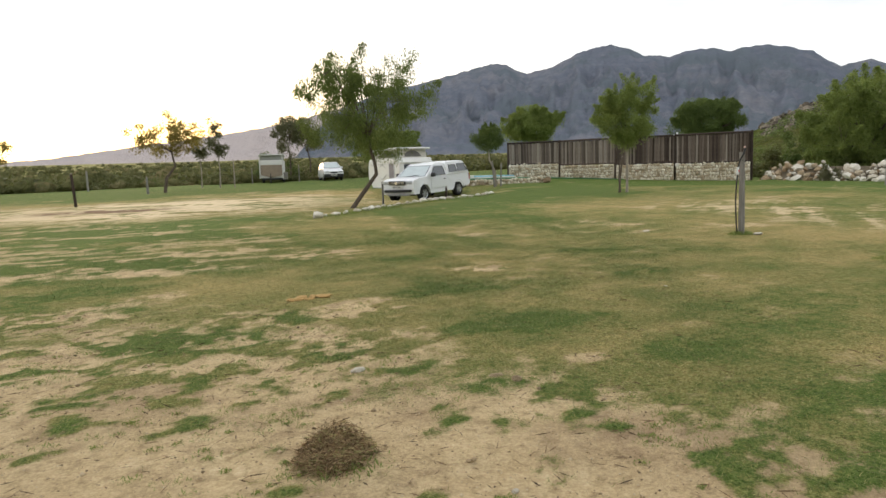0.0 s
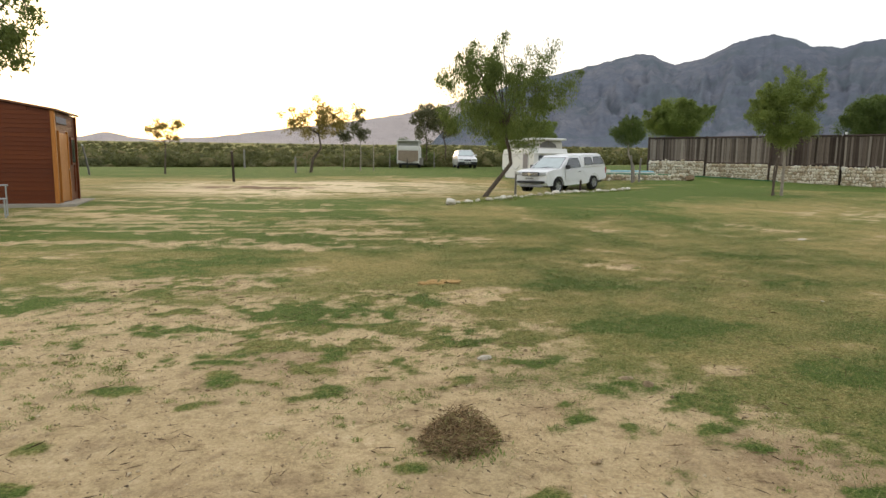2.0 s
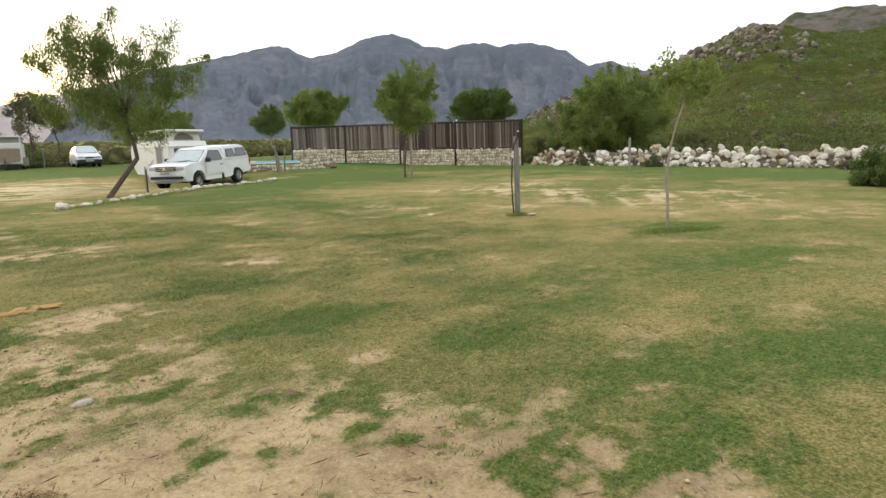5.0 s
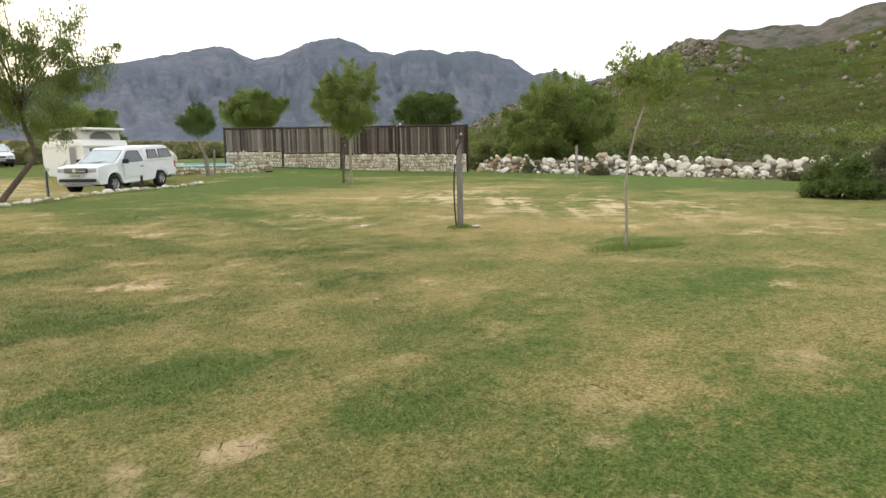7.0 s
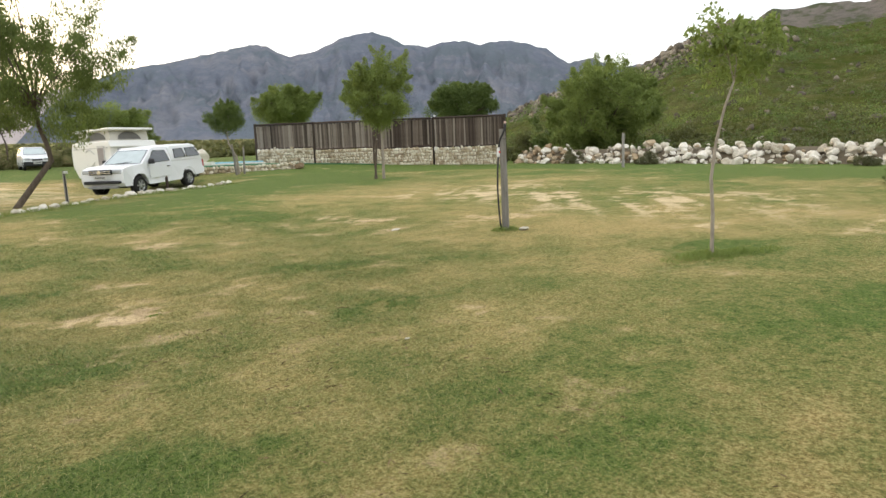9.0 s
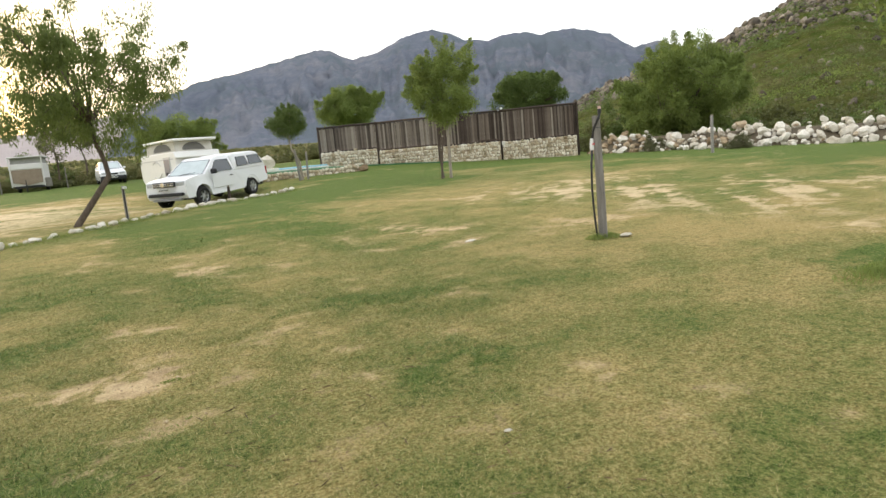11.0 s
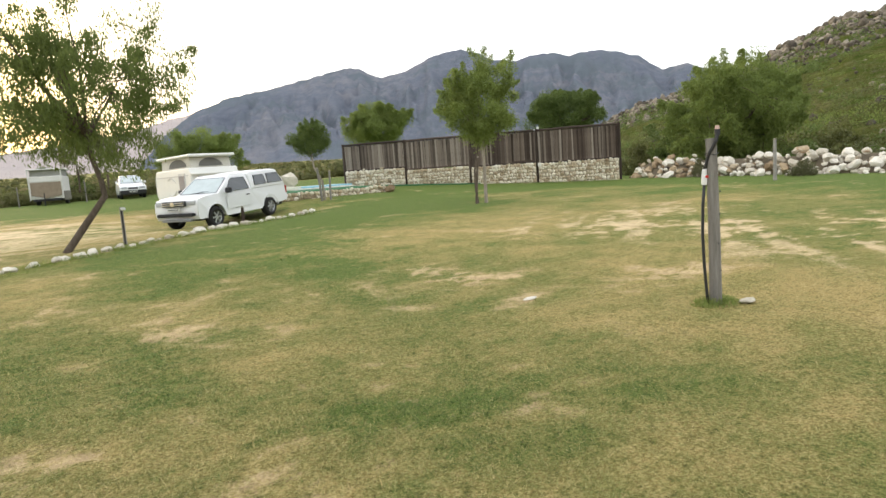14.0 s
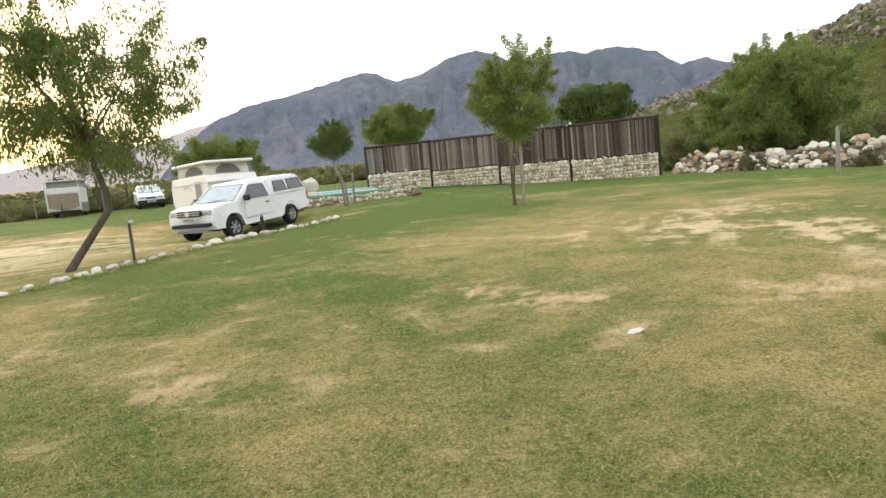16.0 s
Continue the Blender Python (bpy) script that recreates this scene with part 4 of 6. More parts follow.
tree("spreading_willow", 34.4, 28.9, "large spreading feathery green willow bush beyond the rocks", [(0, 0, 0), (0.2, 0, 0.7), (0.1, 0.1, 1.3)], (0.0, 0, 2.9), (3.7, 3.4, 2.5), 230, 400, (0.19, 0.05), LEAF_WILLOW, trunk_r=0.16, seed=12, clump=0.62, droop=0.4, uneven=0.5, shoots=80, reach=0.5)
tree("autumn_tree", -5.6, 42.6, "leaning tree with sparse leaves turning yellow", [(0, 0, 0), (0.15, 0, 0.9), (0.7, 0, 1.6), (0.55, 0, 2.5)], (0.45, 0, 3.55), (2.0, 1.6, 1.05), 48, 150, (0.15, 0.06), LEAF_AUTUMN, trunk_r=0.09, seed=15, clump=0.44, droop=0.3, uneven=0.8)
tree("young_tree", -2.6, 47.5, "thin grey-leaved young tree", [(0, 0, 0), (0.05, 0, 1.2), (0, 0, 2.4)], (0, 0, 3.3), (0.75, 0.7, 1.2), 20, 110, (0.20, 0.06), LEAF_DULL, bark=PALE_BARK, trunk_r=0.05, seed=16, clump=0.42, group="young trees at the lawn's edge")
tree("young_tree", -3.9, 48.5, "thin grey-leaved young tree", [(0, 0, 0), (0.05, 0, 1.2), (0, 0, 2.2)], (0, 0, 2.9), (0.5, 0.5, 0.8), 12, 90, (0.20, 0.06), LEAF_DULL, bark=PALE_BARK, trunk_r=0.04, seed=17, clump=0.4, group="young trees at the lawn's edge")
tree("young_tree", 2.85, 59.2, "tall thin green young tree", [(0, 0, 0), (0.1, 0, 1.8), (0, 0, 3.0)], (0, 0, 4.3), (1.2, 1.0, 1.9), 30, 130, (0.25, 0.08), LEAF_DULL, trunk_r=0.07, seed=18, clump=0.55, group="young trees at the lawn's edge")
tree("young_tree", 4.75, 60.8, "tall thin green young tree", [(0, 0, 0), (0.1, 0, 1.8), (-0.1, 0, 2.6)], (-0.1, 0, 3.9), (1.3, 1.0, 1.7), 30, 130, (0.25, 0.08), LEAF_DULL, trunk_r=0.08, seed=28, clump=0.55, group="young trees at the lawn's edge")
tree("young_tree", -13.8, 39.2, "small crooked young tree with thin leaves", [(0, 0, 0), (0.05, 0, 0.9), (0.1, 0, 1.7)], (0.2, 0, 2.5), (1.2, 0.8, 0.9), 26, 120, (0.13, 0.045), LEAF_AUTUMN, trunk_r=0.05, seed=20, clump=0.36, group="young trees at the lawn's edge")
tree("shade_tree", -16.0, 23.5, "tall dark-leaved tree behind the cabin", [(0, 0, 0), (0.2, 0, 2.4), (0.4, 0, 4)], (0.1, 0, 5.5), (3.1, 3.0, 2.7), 90, 220, (0.22, 0.085), LEAF_PEPPER, trunk_r=0.2, seed=21, clump=0.7, droop=0.4, uneven=0.7)

SAP = (9.27, 6.82)
tree("sapling", *SAP, "slender crooked sapling with a thin leafy top", [(0, 0, 0), (0.0, 0, 0.5), (-0.02, 0.02, 0.95), (0.03, 0, 1.35), (0.14, -0.03, 1.75), (0.24, -0.08, 2.05)], (0.30, -0.1, 2.50), (0.50, 0.45, 0.40), 30, 80, (0.075, 0.036), LEAF_WILLOW, bark=PALE_BARK, trunk_r=0.021, seed=22, clump=0.18, uneven=0.8)


def bush(name, x, y, label, half, clumps, per, leaf, mat, seed, category="bush", clump=0.35, z=None, group=""):
    rng = random.Random(seed)
    t = thing(name, (x, y, gz(x, y) if z is None else z), label, category, group=group)
    centres, sizes = [], []
    for i in range(clumps):
        a, r = rng.uniform(0, 2 * math.pi), rng.uniform(0, 1) ** 0.6
        top = half[2] * (1 - 0.75 * r * r) * (1 + 0.5 * noise.noise(Vector((math.cos(a) * 2, math.sin(a) * 2, seed))))
        centres.append((half[0] * r * math.cos(a), half[1] * r * math.sin(a), max(0.1, top * rng.uniform(0.15, 1))))
        sizes.append(clump * rng.uniform(0.6, 1.2))
    stems = bmesh.new()
    for c in centres[::3]:
        tube(stems, [(c[0] * 0.15, c[1] * 0.15, -0.1), (c[0] * 0.6, c[1] * 0.6, c[2] * 0.6), c], [0.02, 0.014, 0.006], 5)
    part("woody_base", stems, BARK, t)
    crown_leaves("foliage", centres, sizes, per, leaf[0], leaf[1], 0.1, mat, t)
    return t


bush("bush", 21.5, 8.0, "dense dark green bush at the lawn's edge", (0.9, 1.0, 1.5), 54, 260, (0.11, 0.045), LEAF_DEEP, 31, clump=0.3)
bush("bush", 22.6, 7.0, "grey-green bush at the lawn's edge", (1.0, 1.0, 2.1), 50, 240, (0.11, 0.04), LEAF_DULL, 32, clump=0.3)
bush("bush", 1.7, 60.8, "rounded dark green bush behind the trailer", (1.9, 1.6, 3.2), 40, 200, (0.2, 0.08), LEAF_DEEP, 33, clump=0.6)
bush("bush", 28.6, 26.0, "low brown-green bush before the rocks", (0.6, 0.5, 0.75), 20, 130, (0.10, 0.03), LEAF_DULL, 34, clump=0.22)
bush("bush", 28.7, 21.5, "low brown-green bush before the rocks", (0.55, 0.5, 0.7), 20, 130, (0.10, 0.03), LEAF_DULL, 35, clump=0.22)
bush("bush", 30.4, 10.7, "low green bush before the rocks", (0.9, 0.6, 0.6), 20, 150, (0.10, 0.035), LEAF_DEEP, 36, clump=0.22)
bush("bush", 30.2, 12.6, "low green bush before the rocks", (0.6, 0.5, 0.45), 16, 130, (0.10, 0.035), LEAF_DULL, 37, clump=0.2)
for i, (bx, by, h) in enumerate([(30.0, 31.5, 1.6), (31.6, 29.4, 2.0), (33.0, 32.5, 2.4), (36.8, 24.6, 2.0), (38.0, 20.0, 1.5), (33.2, 24.8, 1.6)]):
    bush("bush", bx, by, "scrubby green bush behind the rock bank", (1.5, 1.4, h), 30, 170, (0.16, 0.06), [SCRUB, LEAF_WILLOW, LEAF_DEEP][i % 3], 40 + i, clump=0.42)


UNDERGROWTH = mottled("olive_undergrowth", [(0.2, (0.05, 0.056, 0.022)), (0.5, (0.125, 0.125, 0.05)), (0.8, (0.21, 0.175, 0.085))], 2.5, 12, 1.0, bump=1.0, by_island=0.5, spec=0.05, dist=0.15)


def scrub_belt(name, count, place, size, per, leaf, mat, label, kind="stuff", core=None):
    """Many low bushes that nobody could count, as one mesh."""
    spots = [place() for _ in range(count)]
    centre = np.concatenate([np.tile([[x, y, z]], (per, 1)) for x, y, z in spots])
    radius = np.repeat(RNG.uniform(*size, count), per)[:, None]
    off = RNG.normal(size=(count * per, 3))
    off /= np.linalg.norm(off, axis=1, keepdims=True)
    off *= RNG.uniform(0.3, 1, (count * per, 1)) ** 0.5
    off[:, 2] = np.abs(off[:, 2]) * 0.75
    way = RNG.normal(size=(count * per, 3)) + np.array([0, 0, 0.15])
    lump = radius * leaf
    me = leaf_mesh(name, centre + off * radius, way, lump[:, 0] * RNG.uniform(0.6, 1.4, count * per), lump[:, 0] * 0.42)
    body = tagged(part(name, me, mat), label, "scrub", kind=kind)
    if core:
        v0 = np.array([v.co[:] for v in STONE_WHITE[0].vertices]) * np.array([1.7, 1.7, 1.35])
        f0 = np.array([p.vertices[:] for p in STONE_WHITE[0].polygons])
        r0 = radius[::per, 0]
        squash = np.stack([RNG.uniform(0.5, 0.95, count), RNG.uniform(0.5, 0.95, count), RNG.uniform(0.3, 0.8, count)], 1)
        v = (v0[None] * r0[:, None, None] * squash[:, None] * RNG.uniform(0.75, 1.2, (count, len(v0), 1)) + np.array(spots)[:, None]).reshape(-1, 3)
        f = (f0[None] + len(v0) * np.arange(count)[:, None, None]).reshape(-1, 3)
        part("undergrowth", from_np("undergrowth", v, f, True), core, body)
    return body


def belt_spot():
    while True:
        x, y = RNG.uniform(-66, 14), 58.5 + 9 * RNG.uniform(0, 1)
        if smooth_noise(np.array([x * 0.16]), np.array([y * 0.2]), 95, 2)[0] > 0.40:
            return x, y, gz(x, y) - 0.2


def plain_spot():
    y = 72 * (1 + RNG.uniform(0, 1) ** 1.5 * 6)
    x = y * RNG.uniform(-1.0, 0.42)
    return x, y, gz(x, y) - 0.2


def ridge_spot():
    a, d = RNG.uniform(43, 72), RNG.uniform(90, 285)
    r = float(hill_foot(a)) + d
    x, y = r * math.sin(radians(a)), r * math.cos(radians(a))
    return x, y, float(hill_height(np.array(a), np.array(r), np.array(x), np.array(y))) - 0.2


def hill_spot():
    a = RNG.uniform(41, 84)
    d = 1.5 + 190 * RNG.uniform(0, 1) ** 1.5
    r = float(hill_foot(a)) + d
    x, y = r * math.sin(radians(a)), r * math.cos(radians(a))
    return x, y, float(hill_height(np.array(a), np.array(r), np.array(x), np.array(y))) - 0.15


scrub_belt("scrub_hedge", 330, belt_spot, (0.5, 2.2), 300, 0.10, SCRUB, "belt of green and brown scrub beyond the lawn", core=UNDERGROWTH)
scrub_belt("green_scrub", 70, belt_spot, (0.9, 2.2), 300, 0.09, LEAF_DEEP, "dark green bushes in the scrub belt", core=UNDERGROWTH)
scrub_belt("dark_scrub", 80, belt_spot, (0.6, 1.6), 300, 0.10, LEAF_DULL, "purplish grey bushes in the scrub belt", core=UNDERGROWTH)
scrub_belt("plain_scrub", 2600, plain_spot, (0.9, 2.6), 50, 0.26, SCRUB, "low scrub on the plain", core=UNDERGROWTH)
scrub_belt("dark_heath", 800, hill_spot, (0.5, 1.3), 70, 0.19, LEAF_DEEP, "dark green shrubs on the hillside")
scrub_belt("dry_heath", 500, hill_spot, (0.4, 1.0), 60, 0.2, LEAF_DULL, "dry grey-brown heath on the hillside")
def heath_spot():
    while True:
        x, y, z = hill_spot()
        if smooth_noise(np.array([x / 13]), np.array([y / 13]), 97, 3)[0] > 0.52:
            return x, y, z


scrub_belt("hill_scrub", 2000, hill_spot, (0.5, 1.35), 70, 0.19, SCRUB, "olive scrub covering the hillside")
scrub_belt("ridge_scrub", 620, ridge_spot, (1.0, 2.6), 60, 0.24, LEAF_DEEP, "dark scrub among the upper rocks")
scrub_belt("hill_heath", 800, heath_spot, (0.5, 1.3), 80, 0.14, LEAF_WILLOW, "bright green heath on the hillside")


def hill_rocks():
    """Weathered broken rock and outcrops on the slope, too many to count."""
    verts, faces, n = [], [], 0
    base, tris = [], []
    for k in range(8):
        bm = bmesh.new()
        bmesh.ops.create_icosphere(bm, subdivisions=2, radius=0.5)
        shape = random.Random(50 + k)
        for _ in range(11):
            way = Vector((shape.gauss(0, 1), shape.gauss(0, 1), shape.gauss(0, 0.8))).normalized()
            lim = shape.uniform(0.20, 0.38)
            for v in bm.verts:
                over = v.co.dot(way) - lim
                if over > 0:
                    v.co -= way * over
        for v in bm.verts:
            v.co += Vector((0, 0, 0.2)) + 0.03 * noise.noise_vector(v.co * 5)
        base.append(np.array([v.co[:] for v in bm.verts]))
        bm.verts.ensure_lookup_table()
        tris.append(np.array([[v.index for v in f.verts] for f in bm.faces]))
        bm.free()
    for i in range(9200):
        if i < 8900:
            a = RNG.uniform(43, 64.5) if i % 6 else RNG.uniform(43, 76)
            d = RNG.uniform(105, 292) if a < 63 else RNG.uniform(60, 250)
            if smooth_noise(np.array([a * 0.9]), np.array([d * 0.045]), 90, 3)[0] < (0.40 + 0.3 * float(step(60, 10, d)) if a < 63 else 0.56):
                continue
            size = RNG.uniform(0.5, 1.15) * RNG.choice([0.7, 0.8, 1, 1.3, 2.0]) * d / 190
        else:
            a, d = RNG.uniform(46, 92), 3 + 90 * RNG.uniform(0, 1)
            size = RNG.uniform(0.2, 0.7)
        r = float(hill_foot(a)) + d
        x, y = r * math.sin(radians(a)), r * math.cos(radians(a))
        z = float(hill_height(np.array(a), np.array(r), np.array(x), np.array(y)))
        k = i % len(base)
        turn = RNG.uniform(0, 6.28)
        c, s = math.cos(turn), math.sin(turn)
        v = base[k] * np.array([1.3, 1.0, RNG.uniform(0.6, 1.4)]) * size * 1.3
        v = np.stack([v[:, 0] * c - v[:, 1] * s + x, v[:, 0] * s + v[:, 1] * c + y, v[:, 2] + z - 0.2 * size], 1)
        verts.append(v)
        faces.append(tris[k] + n)
        n += len(v)
    me = from_np("hill_rock", np.concatenate(verts), np.concatenate(faces))
    return tagged(part("hill_rock", me, mottled("lichen_rock", [(0.12, (0.03, 0.025, 0.018)), (0.5, (0.13, 0.108, 0.08)), (0.88, (0.32, 0.275, 0.21))], 0.6, 5, 0.95, bump=0.9, by_island=0.7, dist=0.1)), "brown and grey broken outcrops on the hillside", "rocks", kind="stuff")


hill_rocks()

# ---- stones: rock bank, kerb, loose stones ----
def along_line(points, s):
    """The place at length s along a broken line, and its direction."""
    for a, b in zip(points, points[1:]):
        d = math.hypot(b[0] - a[0], b[1] - a[1])
        if s <= d:
            return a[0] + (b[0] - a[0]) * s / d, a[1] + (b[1] - a[1]) * s / d, (b[0] - a[0]) / d, (b[1] - a[1]) / d
        s -= d
    return None


BANK = [(27.4, 29.3), (28.7, 25.0), (29.7, 19.5), (30.8, 15.5), (31.3, 12), (31.3, 7.5), (31.0, 3.0)]


def rock_bank():
    rng = random.Random(9)
    bank = thing("rock_bank", (BANK[2][0], BANK[2][1], gz(*BANK[2][:2])), "long bank of piled pale boulders below the hill", "rock wall")
    inv = bank.matrix_basis.inverted()
    s = 0.0
    while True:
        hit = along_line(BANK, s)
        if not hit:
            break
        x, y, dx, dy = hit
        white = min(0.93, s / 9 + 0.25)
        for row in range(8):
            off = rng.uniform(-0.15, 0.35) if row == 0 else rng.uniform(0.1, 1.65)
            up = max(0.0, off * 0.55 + rng.uniform(-0.10, 0.12) - 0.08)
            size = rng.choice([0.16, 0.2, 0.24, 0.28, 0.34, 0.42, 0.52])
            jx = rng.uniform(-0.2, 0.2)
            px_, py_ = x - dy * off + dx * jx, y + dx * off + dy * jx
            ob = part("stone", rng.choice(STONE_WHITE if rng.random() < white else STONE_RED), None, bank)
            ob.matrix_basis = inv @ pose(px_, py_, gz(px_, py_) + up - 0.04, rng.uniform(-45, 45), rng.uniform(-45, 45), rng.uniform(0, 360)) @ Matrix.Diagonal((size * rng.uniform(1.0, 1.45), size, size * rng.uniform(0.8, 1.15), 1))
        s += rng.uniform(0.36, 0.5)
    bm = bmesh.new()
    n = 40
    rows = []
    for i in range(n):
        x, y, dx, dy = along_line(BANK, i * 25.5 / (n - 1))
        rows.append([bm.verts.new(inv @ Vector((x - dy * o, y + dx * o, gz(x, y) + h))) for o, h in ((0.1, -0.1), (0.6, 0.16), (1.2, 0.48), (1.9, 0.72), (3.0, 0.7), (6, 0.2))])
    for a, b in zip(rows, rows[1:]):
        for k in range(5):
            bm.faces.new((a[k], b[k], b[k + 1], a[k + 1]))
    part("earth_core", bm, mottled("brown_earth", [(0.2, (0.07, 0.055, 0.035)), (0.8, (0.19, 0.155, 0.10))], 3, 30, 1.0), bank)
    return bank


rock_bank()

KERB = [(1.55, 19.35), (3.2, 21.05), (5.2, 23.05), (7.65, 25.35), (10.4, 27.75)]


def kerb_row():
    rng = random.Random(14)
    kerb = thing("stone_edging", (3.2, 21.05, gz(3.2, 21.05)), "row of whitish rounded stones edging the lawn", "edging")
    inv = kerb.matrix_basis.inverted()
    s = 0.0
    while True:
        hit = along_line(KERB, s)
        if not hit:
            break
        x, y, dx, dy = hit
        size = rng.choice([0.13, 0.17, 0.21, 0.26, 0.3, 0.38])
        ob = part("stone", rng.choice(STONE_WHITE), None, kerb)
        j = rng.uniform(-0.06, 0.06)
        ob.matrix_basis = inv @ pose(x - dy * j, y + dx * j, gz(x, y) - 0.12 * size, 0, 0, rng.uniform(0, 360)) @ Matrix.Diagonal((size * rng.uniform(1, 1.4), size, size * rng.uniform(0.7, 0.95), 1))
        s += size * rng.uniform(0.95, 1.7)


kerb_row()


def loose_stone(x, y, sx, sy, sz, label, mat_list=STONE_WHITE, k=0, rz=0):
    me = mat_list[k % len(mat_list)]
    ob = new("stone", me)
    ob.matrix_basis = pose(x, y, gz(x, y) - 0.02 * sz, 0, 0, rz) @ Matrix.Diagonal((sx, sy, sz, 1))
    return tagged(ob, label, "stone", "loose stones on the lawn")


loose_stone(0.66, 4.86, 0.14, 0.09, 0.07, "flat pale stone lying on sand", k=2, rz=10)
loose_stone(9.33, 10.1, 0.24, 0.14, 0.08, "flat pale stone beside the tap post", k=4, rz=-20)
loose_stone(7.95, 11.75, 0.2, 0.12, 0.035, "flat pale stone sunk in thin grass", k=1)
loose_stone(4.76, 6.65, 0.055, 0.045, 0.03, "small white stone in the grass", k=3)
loose_stone(1.72, 4.2, 0.12, 0.09, 0.07, "yellowish stone on sand", STONE_RED, 0)
loose_stone(1.62, 4.34, 0.15, 0.09, 0.06, "rusty brown stone on sand", STONE_RED, 2)
OCHRE = [STONE_RED[3].copy(), STONE_RED[1].copy()]
for me in OCHRE:
    me.materials.clear()
    me.materials.append(mottled("ochre_rubble", [(0.2, (0.30, 0.17, 0.055)), (0.8, (0.55, 0.37, 0.15))], 8, 50, 0.95, bump=0.5))
for i, (ox, oy, w) in enumerate([(0.30, 7.80, 0.12), (0.42, 7.86, 0.16), (0.55, 7.90, 0.13), (0.66, 7.88, 0.15), (0.5, 7.78, 0.1), (0.75, 7.95, 0.09)]):
    loose_stone(ox, oy, w * 1.5, w, w * 0.45, "ochre clod of clay in the grass", OCHRE, i, 50 * i)
loose_stone(1.1, 2.75, 0.05, 0.05, 0.04, "small grey pebble on sand", k=5)
for i, (bx, by, w) in enumerate([(11.2, 44.5, 1.0), (12.0, 45.2, 0.8), (12.8, 44.6, 1.1), (13.6, 45.3, 0.9), (14.5, 44.8, 1.0), (10.4, 45.4, 0.8)]):
    ob = new("boulder", STONE_WHITE[i])
    ob.matrix_basis = pose(bx, by, gz(bx, by) + 0.1, 0, 0, 40 * i) @ Matrix.Diagonal((w * 1.3, w, w * 1.1, 1))
    tagged(ob, "pale boulder behind the pool terrace", "boulder", "boulders behind the pool")
ob = new("boulder", STONE_RED[1])
ob.matrix_basis = pose(15.75, 32.75, gz(15.75, 32.75) - 0.03, 0, 0, 30) @ Matrix.Diagonal((0.75, 0.6, 0.55, 1))
tagged(ob, "brown boulder at the low wall's end", "boulder")

# ---- pool terrace ----
def pool_terrace():
    a, b = Vector((10.4, 33.2)), Vector((15.6, 32.9))
    t = thing("pool_terrace", (a.x, a.y, 0), "raised terrace with a stone front and green matting", "terrace", ang(*(b - a)))
    top, foot, length = 1.27, 0.55, (b - a).length
    wall = part("retaining_wall", boxed(0, length, 0, 0.3, foot, top - 0.04), MORTAR, t, "low rough wall of brown and cream stones")
    ob = part("stonework", masonry("stonework", length, top - foot, 0.1, 0.17, 77, False), WALL_STONE, wall)
    ob.matrix_basis = pose(0, 0.03, foot)
    tagged(ob, kind="stuff")
    part("matting", boxed(0.0, length - 0.3, 0.02, 9.0, foot, top, bevel=0.02), mottled("green_matting", [(0.2, (0.025, 0.115, 0.045)), (0.8, (0.05, 0.18, 0.08))], 3, 60, 0.9), t, "faded green artificial turf")
    pool = part("pool", boxed(2.2, 4.9, 4.2, 8.0, top + 0.01, top + 0.16, bevel=0.03), plain("pool_blue", (0.19, 0.42, 0.52), 0.3), t, "pale blue covered pool")
    part("rim", boxed(2.0, 2.2, 4.0, 8.2, top + 0.005, top + 0.2, bevel=0.02), plain("pool_rim", (0.7, 0.68, 0.62), 0.7), pool)
    part("rim", boxed(2.0, 4.9, 3.95, 4.2, top + 0.005, top + 0.09, bevel=0.02), plain("pool_rim", (0.7, 0.68, 0.62), 0.7), pool)


pool_terrace()

# ---- vehicles ----
PAINT = plain("white_car_paint", (0.78, 0.79, 0.80), 0.22, spec=0.5, vary=0.02)
CANOPY_WHITE = plain("white_fibreglass", (0.76, 0.77, 0.77), 0.4, vary=0.03)
BLACK_PLASTIC = plain("black_plastic", (0.018, 0.018, 0.02), 0.5)
RUBBER = plain("tyre_rubber", (0.016, 0.015, 0.015), 0.85)
ALLOY = plain("silver_alloy", (0.55, 0.56, 0.58), 0.35, 0.8)
CHROME = plain("chrome", (0.75, 0.76, 0.78), 0.12, 1.0, vary=0.02)
GLASS = plain("dark_car_glass", (0.035, 0.045, 0.05), 0.04, spec=0.9, vary=0.05)
# windscreen glass with its reflected sheen put into a pale base colour
SHEEN_PALED_GLASS = plain("sheen_paled_windscreen", (0.46, 0.53, 0.53), 0.06, spec=1.0, vary=0.12)
LAMP_GLASS = plain("headlamp_glass", (0.42, 0.44, 0.46), 0.1, spec=0.8)
PLATE = plain("number_plate_white", (0.66, 0.66, 0.62), 0.4)
INK = plain("dark_print", (0.03, 0.03, 0.035), 0.6)


def arc(cx, cz, r, a0, a1, n):
    return [(cx + r * math.cos(radians(a0 + (a1 - a0) * i / n)), cz + r * math.sin(radians(a0 + (a1 - a0) * i / n))) for i in range(n + 1)]


